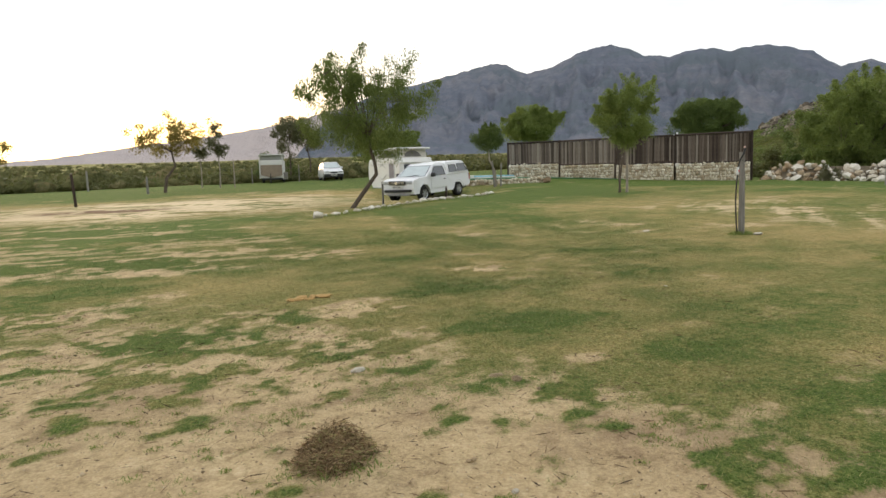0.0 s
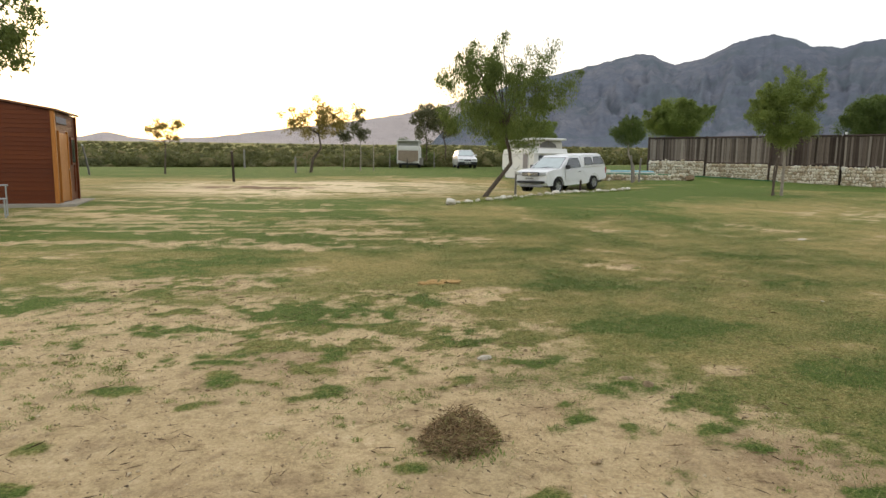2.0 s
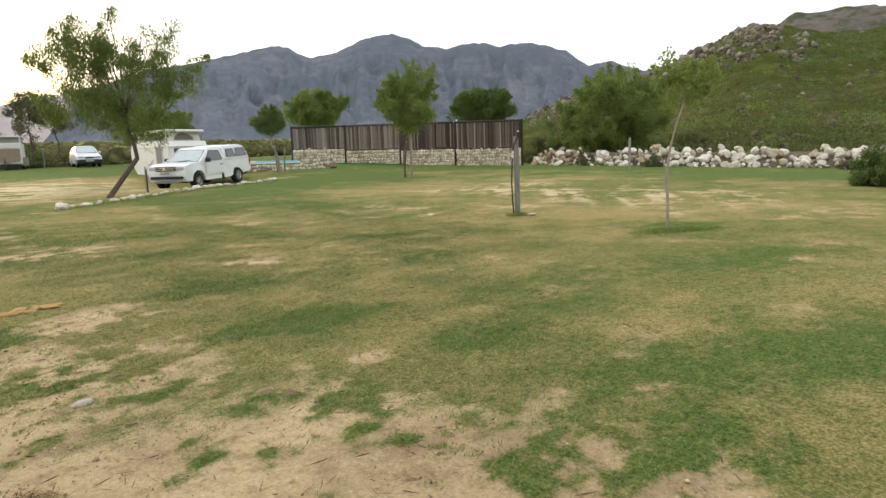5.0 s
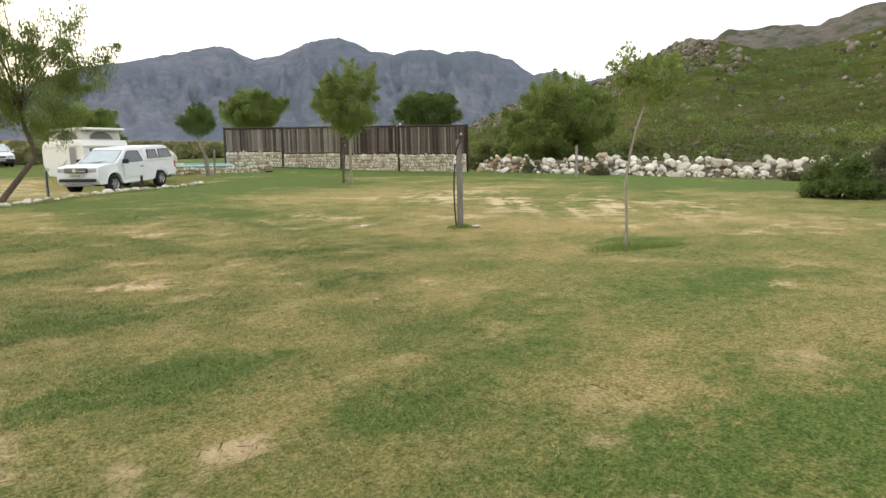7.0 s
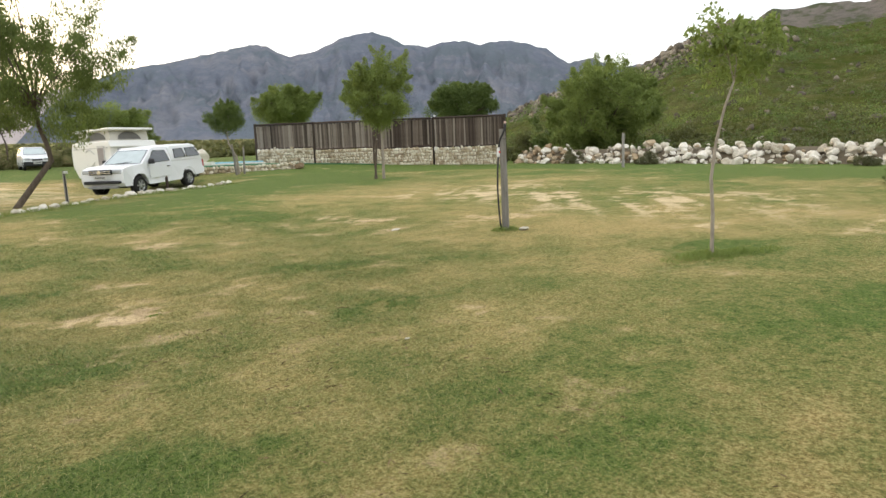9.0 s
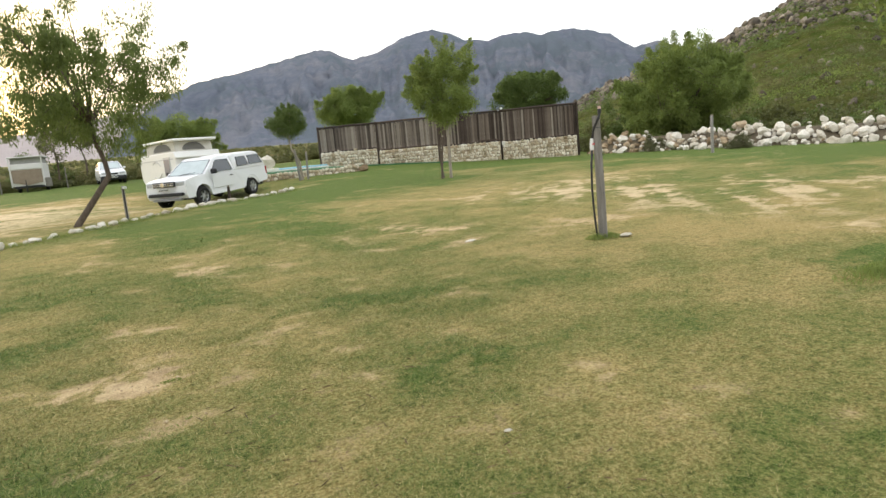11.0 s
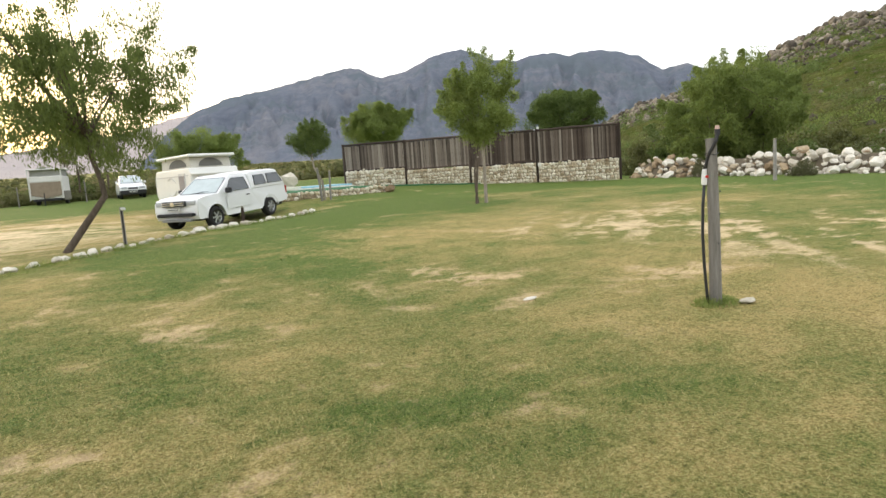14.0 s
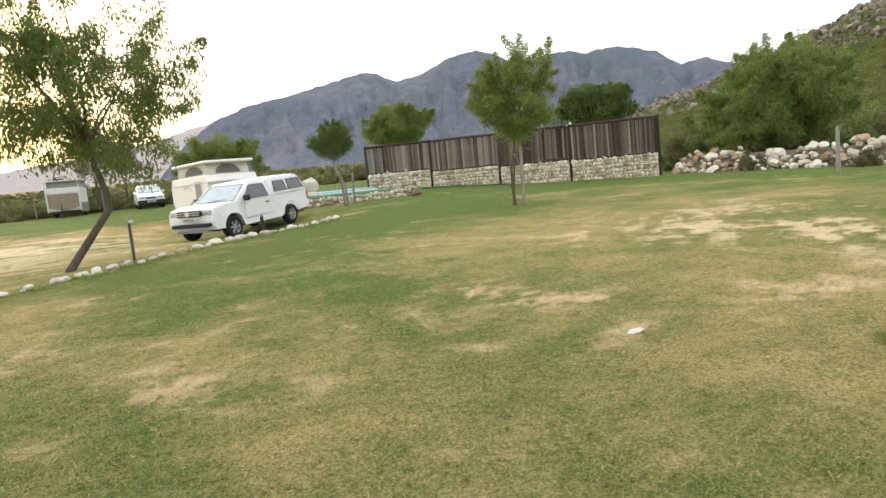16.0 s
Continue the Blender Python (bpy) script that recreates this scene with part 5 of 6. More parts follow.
def wheel(parent, x, y, r, w, outer, spokes=6):
    """A wheel at its hub; outer is -1 or 1, the side its rim shows."""
    tyre = bmesh.new()
    ring = [(0.60 * r, -w / 2), (0.88 * r, -w / 2), (0.97 * r, -w * 0.36), (r, -w * 0.2), (r, w * 0.2), (0.97 * r, w * 0.36), (0.88 * r, w / 2), (0.60 * r, w / 2)]
    n = 28
    rows = [[tyre.verts.new((x + q * math.cos(2 * math.pi * k / n), y + s, r + q * math.sin(2 * math.pi * k / n))) for q, s in ring] for k in range(n)]
    for k in range(n):
        for j in range(len(ring)):
            tyre.faces.new((rows[k][j], rows[(k + 1) % n][j], rows[(k + 1) % n][(j + 1) % len(ring)], rows[k][(j + 1) % len(ring)]))
    wob = part("wheel", tyre, RUBBER, parent, "black tyre with a silver spoked rim", smooth=True)
    rim = bmesh.new()
    face = y + outer * w * 0.36
    bmesh.ops.create_cone(rim, cap_ends=True, segments=20, radius1=0.17 * r, radius2=0.14 * r, depth=0.05, matrix=pose(x, face, r, 90))
    for k in range(spokes):
        a = 2 * math.pi * k / spokes
        box_bm = bmesh.new()
        box(box_bm, 0.1 * r, 0.60 * r, -0.075 * r, 0.075 * r, -0.018, 0.018, bevel=0.008)
        me = bpy.data.meshes.new("spoke")
        box_bm.transform(pose(x, face, r) @ Matrix.Rotation(radians(90), 4, "X") @ Matrix.Rotation(a, 4, "Z"))
        box_bm.to_mesh(me)
        box_bm.free()
        rim.from_mesh(me)
        bpy.data.meshes.remove(me)
    rings = [[rim.verts.new((x + q * math.cos(2 * math.pi * k / n), y + s, r + q * math.sin(2 * math.pi * k / n))) for q, s in ((0.62 * r, outer * w * 0.5), (0.56 * r, outer * w * 0.34), (0.60 * r, -outer * w * 0.1))] for k in range(n)]
    for k in range(n):
        for j in range(2):
            rim.faces.new((rings[k][j], rings[(k + 1) % n][j], rings[(k + 1) % n][j + 1], rings[k][j + 1]))
    part("rim", rim, ALLOY, wob)
    dark = bmesh.new()
    bmesh.ops.create_cone(dark, cap_ends=True, segments=20, radius1=0.58 * r, radius2=0.58 * r, depth=0.02, matrix=pose(x, y - outer * w * 0.05, r, 90))
    part("brake_disc", dark, BLACK_PLASTIC, wob)


def taper(bm, zs):
    """Draw the sides in with height: zs is a list of (z, half-width factor)."""
    for v in bm.verts:
        v.co.y *= float(np.interp(v.co.z, [z for z, _ in zs], [k for _, k in zs]))
    return bm


def pane(parent, corners, out, mat=GLASS, frame_mat=None, name="window", thick=0.02, edge=0.03):
    """A glazed panel on four corners, standing out along out, with a frame of its own."""
    c = [Vector(p) for p in corners]
    mid = sum(c, Vector()) / len(c)
    o = Vector(out).normalized() * thick

    def slab(points):
        bm = bmesh.new()
        a = [bm.verts.new(p - o * 0.5) for p in points]
        b = [bm.verts.new(p + o) for p in points]
        bm.faces.new(a)
        bm.faces.new(b)
        for k in range(len(a)):
            bm.faces.new((a[k], a[(k + 1) % len(a)], b[(k + 1) % len(a)], b[k]))
        return bm
    g = part(name, slab(c), mat, parent)
    if frame_mat:
        bm = bmesh.new()
        n = len(c)
        outer = [p + (p - mid).normalized() * edge for p in c]
        lo_i, hi_i = [bm.verts.new(p - o * 0.5) for p in c], [bm.verts.new(p + o * 1.5) for p in c]
        lo_o, hi_o = [bm.verts.new(p - o * 0.5) for p in outer], [bm.verts.new(p + o * 1.5) for p in outer]
        for k in range(n):
            j = (k + 1) % n
            for q in ((hi_i[k], hi_i[j], hi_o[j], hi_o[k]), (lo_i[k], lo_i[j], hi_i[j], hi_i[k]), (lo_o[k], lo_o[j], hi_o[j], hi_o[k])):
                bm.faces.new(q)
        part("frame", bm, frame_mat, g)
    return g


def greenhouse(outline, half, zs, bevel=0.05):
    bm = prism(bmesh.new(), outline, -half, half)
    bmesh.ops.bisect_plane(bm, geom=bm.verts[:] + bm.edges[:] + bm.faces[:], plane_co=(0, 0, (zs[0][0] + zs[-1][0]) / 2), plane_no=(0, 0, 1))
    taper(bm, zs)
    return rounded(bm, bevel, 24, 3)


def pickup():
    ox, oy, rz = 6.03, 28.10, 41.0
    c, s = math.cos(radians(rz)), math.sin(radians(rz))
    zf, zr = gz(ox + c * 0.92, oy + s * 0.92), gz(ox + c * 4.0, oy + s * 4.0)
    t = thing("pickup_truck", (ox, oy, zf), "white single-cab pickup truck with a white canopy", "pickup truck", rz)
    tilt = -math.degrees(math.atan2(zr - zf, 3.08))
    t.matrix_basis = pose(ox, oy, zf - 0.015, 0, 0, rz) @ Matrix.Rotation(radians(tilt), 4, "Y") @ Matrix.Diagonal((0.97, 0.97, 0.92, 1))
    # lower body with the wheel arches cut out
    body = [(0.10, 0.42), (0.02, 0.55), (0.0, 0.72), (0.03, 1.0), (0.12, 1.115), (0.55, 1.18), (1.2, 1.215), (2.9, 1.17), (5.12, 1.19), (5.18, 1.1), (5.18, 0.62), (5.10, 0.52), (4.52, 0.46)]
    body += arc(4.02, 0.40, 0.47, 8, 172, 12) + [(3.5, 0.40), (1.45, 0.40)] + arc(0.93, 0.40, 0.47, 8, 172, 12) + [(0.42, 0.42)]
    bm = prism(bmesh.new(), body, -0.96, 0.96)
    taper(bm, [(0.4, 0.97), (0.75, 1.0), (0.98, 0.985), (1.2, 0.93)])
    for v in bm.verts:
        if v.co.x < 0.5:
            v.co.x += (abs(v.co.y) / 0.96) ** 2 * 0.10 * (1 - v.co.x / 0.5)
            v.co.y *= 0.93 + 0.07 * v.co.x / 0.5
    part("body", rounded(bm, 0.028, 30, 2), PAINT, t)
    part("underbody", boxed(0.35, 5.0, -0.78, 0.78, 0.34, 0.95, bevel=0.03), BLACK_PLASTIC, t)
    cab = greenhouse([(1.12, 1.16), (1.98, 1.75), (2.14, 1.82), (2.85, 1.84), (2.97, 1.78), (3.02, 1.16)], 0.90, [(1.16, 1.0), (1.45, 0.93), (1.84, 0.77)], 0.05)
    part("cab", cab, PAINT, t)
    can = greenhouse([(2.98, 1.17), (3.02, 1.79), (3.2, 1.86), (4.6, 1.87), (4.86, 1.81), (5.16, 1.17)], 0.93, [(1.17, 1.0), (1.5, 0.94), (1.87, 0.81)], 0.06)
    canopy = part("canopy", can, CANOPY_WHITE, t, "white fibreglass load canopy")
    pane(t, [(1.24, -0.78, 1.22), (1.24, 0.78, 1.22), (1.94, 0.66, 1.71), (1.94, -0.66, 1.71)], (-0.62, 0, 0.78), SHEEN_PALED_GLASS, BLACK_PLASTIC, "windscreen", edge=0.02)
    for sg in (-1, 1):
        side = lambda x, z: (x, sg * (float(np.interp(z, [1.16, 1.45, 1.8], [0.90, 0.837, 0.684])) + 0.004), z)
        pane(t, [side(1.58, 1.22), side(2.86, 1.22), side(2.80, 1.67), side(2.12, 1.68), side(1.98, 1.60)], (0, sg, 0.25), GLASS, BLACK_PLASTIC, "side_window", edge=0.02)
        cside = lambda x, z: (x, sg * (float(np.interp(z, [1.17, 1.5, 1.92], [0.93, 0.874, 0.744])) + 0.004), z)
        pane(canopy, [cside(3.22, 1.32), cside(3.92, 1.32), cside(3.86, 1.68), cside(3.30, 1.68)], (0, sg, 0.25), GLASS, BLACK_PLASTIC, "canopy_window", edge=0.025)
        w2 = pane(canopy, [cside(4.05, 1.32), cside(4.94, 1.32), cside(4.76, 1.69), cside(4.09, 1.69)], (0, sg, 0.25), GLASS, BLACK_PLASTIC, "canopy_window", edge=0.025)
        part("divider", boxed(4.42, 4.45, sg * 0.84 - 0.02, sg * 0.84 + 0.05, 1.33, 1.68), BLACK_PLASTIC, w2)
        for wx in (0.93, 4.02):
            wheel(t, wx, sg * 0.83, 0.385, 0.25, sg)
            lip = bmesh.new()
            pts = arc(wx, 0.40, 0.475, 2, 178, 14)
            tube(lip, [(x, sg * 0.945, z) for x, z in pts], [0.022] * len(pts), 5)
            part("arch_lip", lip, PAINT, t)
        door = boxed(1.52, 2.88, sg * 0.945, sg * 0.958, 0.60, 1.10, bevel=0.006)
        door = part("door", door, PAINT, t)
        part("handle", boxed(2.60, 2.78, sg * 0.955, sg * 0.99, 0.99, 1.03, bevel=0.01), BLACK_PLASTIC, door, "black door handle")
        part("mirror", boxed(1.52, 1.66, sg * 0.92, sg * 1.13, 1.18, 1.38, bevel=0.03), BLACK_PLASTIC, t, "black wing mirror")
        part("sill", boxed(1.45, 3.5, sg * 0.90, sg * 0.94, 0.36, 0.44, bevel=0.01), PAINT, t)
        part("headlight", boxed(0.09, 0.42, sg * 0.60 - 0.22, sg * 0.60 + 0.24, 0.92, 1.08, bevel=0.03), LAMP_GLASS, t, "clear swept-back headlight")
        part("fog_lamp", boxed(0.06, 0.16, sg * 0.72 - 0.06, sg * 0.72 + 0.06, 0.56, 0.64, bevel=0.02), BLACK_PLASTIC, t)
        part("tail_light", boxed(5.12, 5.20, sg * 0.88 - 0.06, sg * 0.88 + 0.05, 0.80, 1.12, bevel=0.02), plain("red_lens", (0.35, 0.02, 0.015), 0.2), t)
    grille = part("grille", boxed(-0.015, 0.10, -0.46, 0.46, 0.90, 1.09, bevel=0.02), BLACK_PLASTIC, t, "black grille with chrome bars")
    for z in (0.96, 1.03):
        part("bar", boxed(-0.035, 0.0, -0.46, 0.46, z - 0.012, z + 0.012, bevel=0.004), CHROME, grille)
    badge = bmesh.new()
    bmesh.ops.create_cone(badge, cap_ends=True, segments=24, radius1=0.085, radius2=0.08, depth=0.03, matrix=pose(-0.04, 0, 0.995, 0, 90))
    part("badge", badge, CHROME, grille, "plain round chrome badge")
    part("air_intake", boxed(-0.02, 0.12, -0.74, 0.74, 0.54, 0.66, bevel=0.02), BLACK_PLASTIC, t, "black lower air intake")
    part("skid_plate", boxed(0.03, 0.2, -0.62, 0.62, 0.36, 0.44, bevel=0.02), plain("grey_plastic_trim", (0.25, 0.25, 0.25)), t)
    plate = part("number_plate", boxed(-0.035, -0.015, -0.26, 0.26, 0.74, 0.85, bevel=0.003), PLATE, t)
    for k in range(6):
        part("printed_bar", boxed(-0.039, -0.034, -0.21 + k * 0.072, -0.21 + k * 0.072 + 0.045, 0.765, 0.825), INK, plate)
    for sg in (-1, 1):
        part("wiper", tube(bmesh.new(), [(1.19, sg * 0.1 + 0.2, 1.235), (1.30, sg * 0.1 - 0.3, 1.30)], [0.008, 0.006], 4), BLACK_PLASTIC, t)


pickup()


def caravan():
    rz = ang(-0.24, 0.97)
    cx, cy = 7.25, 33.1
    t = thing("caravan", (cx, cy, gz(cx, cy) - 0.1), "white pop-top caravan with raised roof and grey door", "caravan", rz)
    # x runs back from the near corner, y to the left of that way; the near face is x = 0
    white = plain("caravan_white", (0.74, 0.74, 0.70), 0.45, vary=0.04)
    trim = plain("caravan_trim", (0.52, 0.52, 0.50), 0.5)
    canvas = mottled("cream_canvas", [(0.2, (0.46, 0.44, 0.38)), (0.8, (0.62, 0.60, 0.53))], 4, 90, 0.9)
    mesh_grey = plain("insect_screen", (0.14, 0.135, 0.12), 0.9)
    outline = [(0.0, 0.30), (0.0, 1.62), (0.12, 1.92), (3.9, 1.92), (4.1, 1.55), (4.1, 0.85), (3.55, 0.30)]
    body = prism(bmesh.new(), outline, -2.05, 0.0)
    part("body", rounded(body, 0.05, 30, 2), white, t)
    for y in (0.012, -2.062):
        part("stripe", boxed(0.2, 3.8, y - 0.006, y + 0.006, 1.60, 1.64), trim, t)
    part("skirt", boxed(0.05, 3.5, -2.07, 0.02, 0.28, 0.34, bevel=0.01), trim, t)
    tent = prism(bmesh.new(), [(0.28, 1.9), (0.42, 2.38), (3.5, 2.38), (3.62, 1.9)], -1.85, -0.18)
    part("lifted_tent", tent, canvas, t, "cream canvas side walls of the raised roof")
    part("roof", boxed(0.1, 3.85, -2.0, -0.03, 2.36, 2.47, bevel=0.045), white, t, "flat white lifting roof")
    for base in ((1.7, 1.0),):
        bm = bmesh.new()
        pts = [(base[0] + base[1] * math.cos(math.pi * k / 10), 1.98 + 0.34 * math.sin(math.pi * k / 10)) for k in range(11)]
        for y in (-0.165, -0.185):
            bm.faces.new([bm.verts.new((x, y, z)) for x, z in pts])
        part("screen_window", bm, mesh_grey, t, "arched insect-screen window")
    bm = bmesh.new()
    pts = [(-1.0 + 0.5 * math.cos(math.pi * k / 10), 1.98 + 0.33 * math.sin(math.pi * k / 10)) for k in range(11)]
    for e in (0.0, 0.02):
        bm.faces.new([bm.verts.new((0.29 - 0.02 + (z - 1.9) * 0.14 / 0.48 - e, y, z)) for y, z in pts])
    part("screen_window", bm, mesh_grey, t, "arched insect-screen window")
    door = part("door", boxed(0.55, 1.25, 0.0, 0.03, 0.42, 1.72, bevel=0.01), trim, t, "grey framed caravan door")
    part("window", boxed(0.63, 1.17, 0.028, 0.04, 0.85, 1.62), plain("grey_curtain", (0.20, 0.19, 0.21), 0.4), door)
    win = part("front_window", boxed(-0.03, 0.02, -1.75, -0.3, 1.08, 1.56, bevel=0.02), GLASS, t)
    part("awning_rail", boxed(-0.08, 0.1, -2.05, 0.0, 1.62, 1.70, bevel=0.02), white, win)
    for j in range(2):
        curve = [(1.6 + 0.9 * k / 10, 0.012, (1.35 if j == 0 else 1.05) + (0.22 if j == 0 else -0.25) * math.sin(k / 10 * 2.6)) for k in range(11)]
        part("swoosh", tube(bmesh.new(), curve, [0.012 + 0.02 * math.sin(k / 10 * math.pi) for k in range(11)], 5), trim, t, "grey curved line decoration")
    for x, y in ((0.35, -0.2), (0.35, -1.85), (3.4, -0.2), (3.4, -1.85)):
        part("corner_steady", tube(bmesh.new(), [(x, y, 0.35), (x + 0.12, y, 0.04), (x + 0.18, y, 0.02)], [0.022, 0.022, 0.03], 6), BLACK_PLASTIC, t)
    for y in (-0.14, -1.91):
        wheel(t, 1.95, y, 0.31, 0.18, 1 if y > -1 else -1, 5)
    part("drawbar", tube(bmesh.new(), [(3.9, -0.6, 0.36), (5.1, -1.02, 0.38)], [0.04, 0.035], 6), BLACK_PLASTIC, t)
    part("jockey_wheel", tube(bmesh.new(), [(5.0, -1.02, 0.75), (5.0, -1.02, 0.05)], [0.03, 0.05], 6), BLACK_PLASTIC, t)


caravan()


def fold_out_trailer():
    x, y = 1.1, 54.3
    t = thing("camping_trailer", (x, y, gz(x, y)), "boxy white camping trailer with a brown front panel", "trailer", -6)
    t.scale = (1.0, 1.0, 0.92)
    white = plain("trailer_white", (0.66, 0.65, 0.62), 0.5, vary=0.06)
    tan = mottled("tan_tarpaulin", [(0.2, (0.20, 0.155, 0.11)), (0.8, (0.31, 0.25, 0.185))], 3, 60, 0.8)
    part("body", boxed(-0.92, 0.92, 0.05, 3.2, 0.45, 2.05, bevel=0.05), white, t)
    part("front_panel", boxed(-0.86, 0.86, 0.0, 0.06, 0.72, 1.62, bevel=0.02), tan, t, "brown tarpaulin-covered front panel")
    part("top_panel", boxed(-0.86, 0.86, 0.005, 0.06, 1.66, 2.02, bevel=0.02), white, t)
    flap = bmesh.new()
    prism(flap, [(-0.8, 0.72), (0.0, 0.5), (0.82, 0.66), (0.86, 0.8), (-0.86, 0.8)], -0.05, 0.0)
    part("loose_flap", flap, tan, t)
    part("roof", boxed(-1.0, 1.0, -0.1, 3.3, 2.48, 2.56, bevel=0.03), white, t, "thin raised white roof")
    part("tent_wall", boxed(-0.85, 0.85, 0.2, 3.0, 2.04, 2.49), mottled("grey_canvas", [(0.2, (0.24, 0.24, 0.22)), (0.8, (0.36, 0.36, 0.33))], 4, 70, 0.9), t)
    for sg in (-1, 1):
        part("roof_post", boxed(sg * 0.93 - 0.03, sg * 0.93 + 0.03, -0.03, 0.05, 0.4, 2.48), white, t)
    for sg in (-1, 1):
        bm = bmesh.new()
        bmesh.ops.create_cone(bm, cap_ends=True, segments=24, radius1=0.32, radius2=0.32, depth=0.2, matrix=pose(sg * 0.84, 1.9, 0.32, 0, 90))
        part("wheel", rounded(bm, 0.04, 40), RUBBER, t)
    part("chassis", boxed(-0.8, 0.8, 0.05, 3.1, 0.30, 0.46, bevel=0.02), BLACK_PLASTIC, t)
    part("drawbar", tube(bmesh.new(), [(0, 0.3, 0.42), (0, -1.0, 0.45)], [0.05, 0.04], 6), BLACK_PLASTIC, t)
    part("jockey_wheel", tube(bmesh.new(), [(0, -0.9, 0.85), (0, -0.9, 0.0)], [0.03, 0.05], 6), BLACK_PLASTIC, t)
    part("side_wing", boxed(0.95, 1.25, 0.1, 0.9, 0.3, 0.95, bevel=0.03), mottled("grey_bag", [(0.2, (0.15, 0.14, 0.12)), (0.8, (0.27, 0.25, 0.22))], 5, 50, 0.9), t)


fold_out_trailer()


def hatchback():
    x, y, rz = 6.1, 53.2, 92
    t = thing("hatchback_car", (x, y, gz(x, y)), "small white hatchback with black bumper", "car", rz)
    t.scale = (1.0, 1.0, 1.1)
    body = [(0.08, 0.35), (0.0, 0.5), (0.03, 0.72), (0.9, 0.92), (3.85, 0.95), (3.95, 0.8), (3.95, 0.4), (3.6, 0.3)] + arc(3.15, 0.3, 0.33, 8, 172, 9) + [(2.6, 0.27), (1.1, 0.27)] + arc(0.72, 0.3, 0.33, 8, 172, 9)
    bm = taper(prism(bmesh.new(), body, -0.82, 0.82), [(0.3, 0.97), (0.6, 1.0), (0.95, 0.94)])
    part("body", rounded(bm, 0.035, 28), PAINT, t)
    cab = greenhouse([(0.85, 0.9), (1.6, 1.38), (1.8, 1.44), (3.2, 1.43), (3.5, 1.34), (3.85, 0.92)], 0.77, [(0.9, 1.0), (1.15, 0.93), (1.44, 0.74)], 0.05)
    part("cab", cab, PAINT, t)
    pane(t, [(0.96, -0.66, 0.96), (0.96, 0.66, 0.96), (1.58, 0.54, 1.36), (1.58, -0.54, 1.36)], (-0.55, 0, 0.8), SHEEN_PALED_GLASS, BLACK_PLASTIC, "windscreen", edge=0.02)
    for sg in (-1, 1):
        side = lambda x_, z: (x_, sg * (float(np.interp(z, [0.9, 1.15, 1.44], [0.77, 0.716, 0.57])) + 0.004), z)
        pane(t, [side(1.3, 0.97), side(2.35, 0.97), side(2.35, 1.34), side(1.75, 1.34)], (0, sg, 0.3), GLASS, None, "side_window")
        pane(t, [side(2.45, 0.97), side(3.4, 0.97), side(3.2, 1.33), side(2.45, 1.34)], (0, sg, 0.3), GLASS, None, "side_window")
        for wx in (0.72, 3.15):
            wheel(t, wx, sg * 0.71, 0.29, 0.19, sg, 5)
        part("headlight", boxed(-0.01, 0.25, sg * 0.55 - 0.17, sg * 0.55 + 0.17, 0.60, 0.73, bevel=0.03), LAMP_GLASS, t)
        part("mirror", boxed(1.12, 1.24, sg * 0.80, sg * 0.95, 0.95, 1.07, bevel=0.02), PAINT, t)
    part("bumper", boxed(-0.06, 0.3, -0.80, 0.80, 0.25, 0.52, bevel=0.05), BLACK_PLASTIC, t, "unpainted black bumper")
    part("grille", boxed(-0.03, 0.1, -0.3, 0.3, 0.58, 0.68, bevel=0.02), BLACK_PLASTIC, t)
    plate = part("number_plate", boxed(-0.08, -0.055, -0.24, 0.24, 0.38, 0.48), PLATE, t)
    for k in range(5):
        part("printed_bar", boxed(-0.084, -0.079, -0.19 + 0.08 * k, -0.14 + 0.08 * k, 0.40, 0.46), INK, plate)


hatchback()

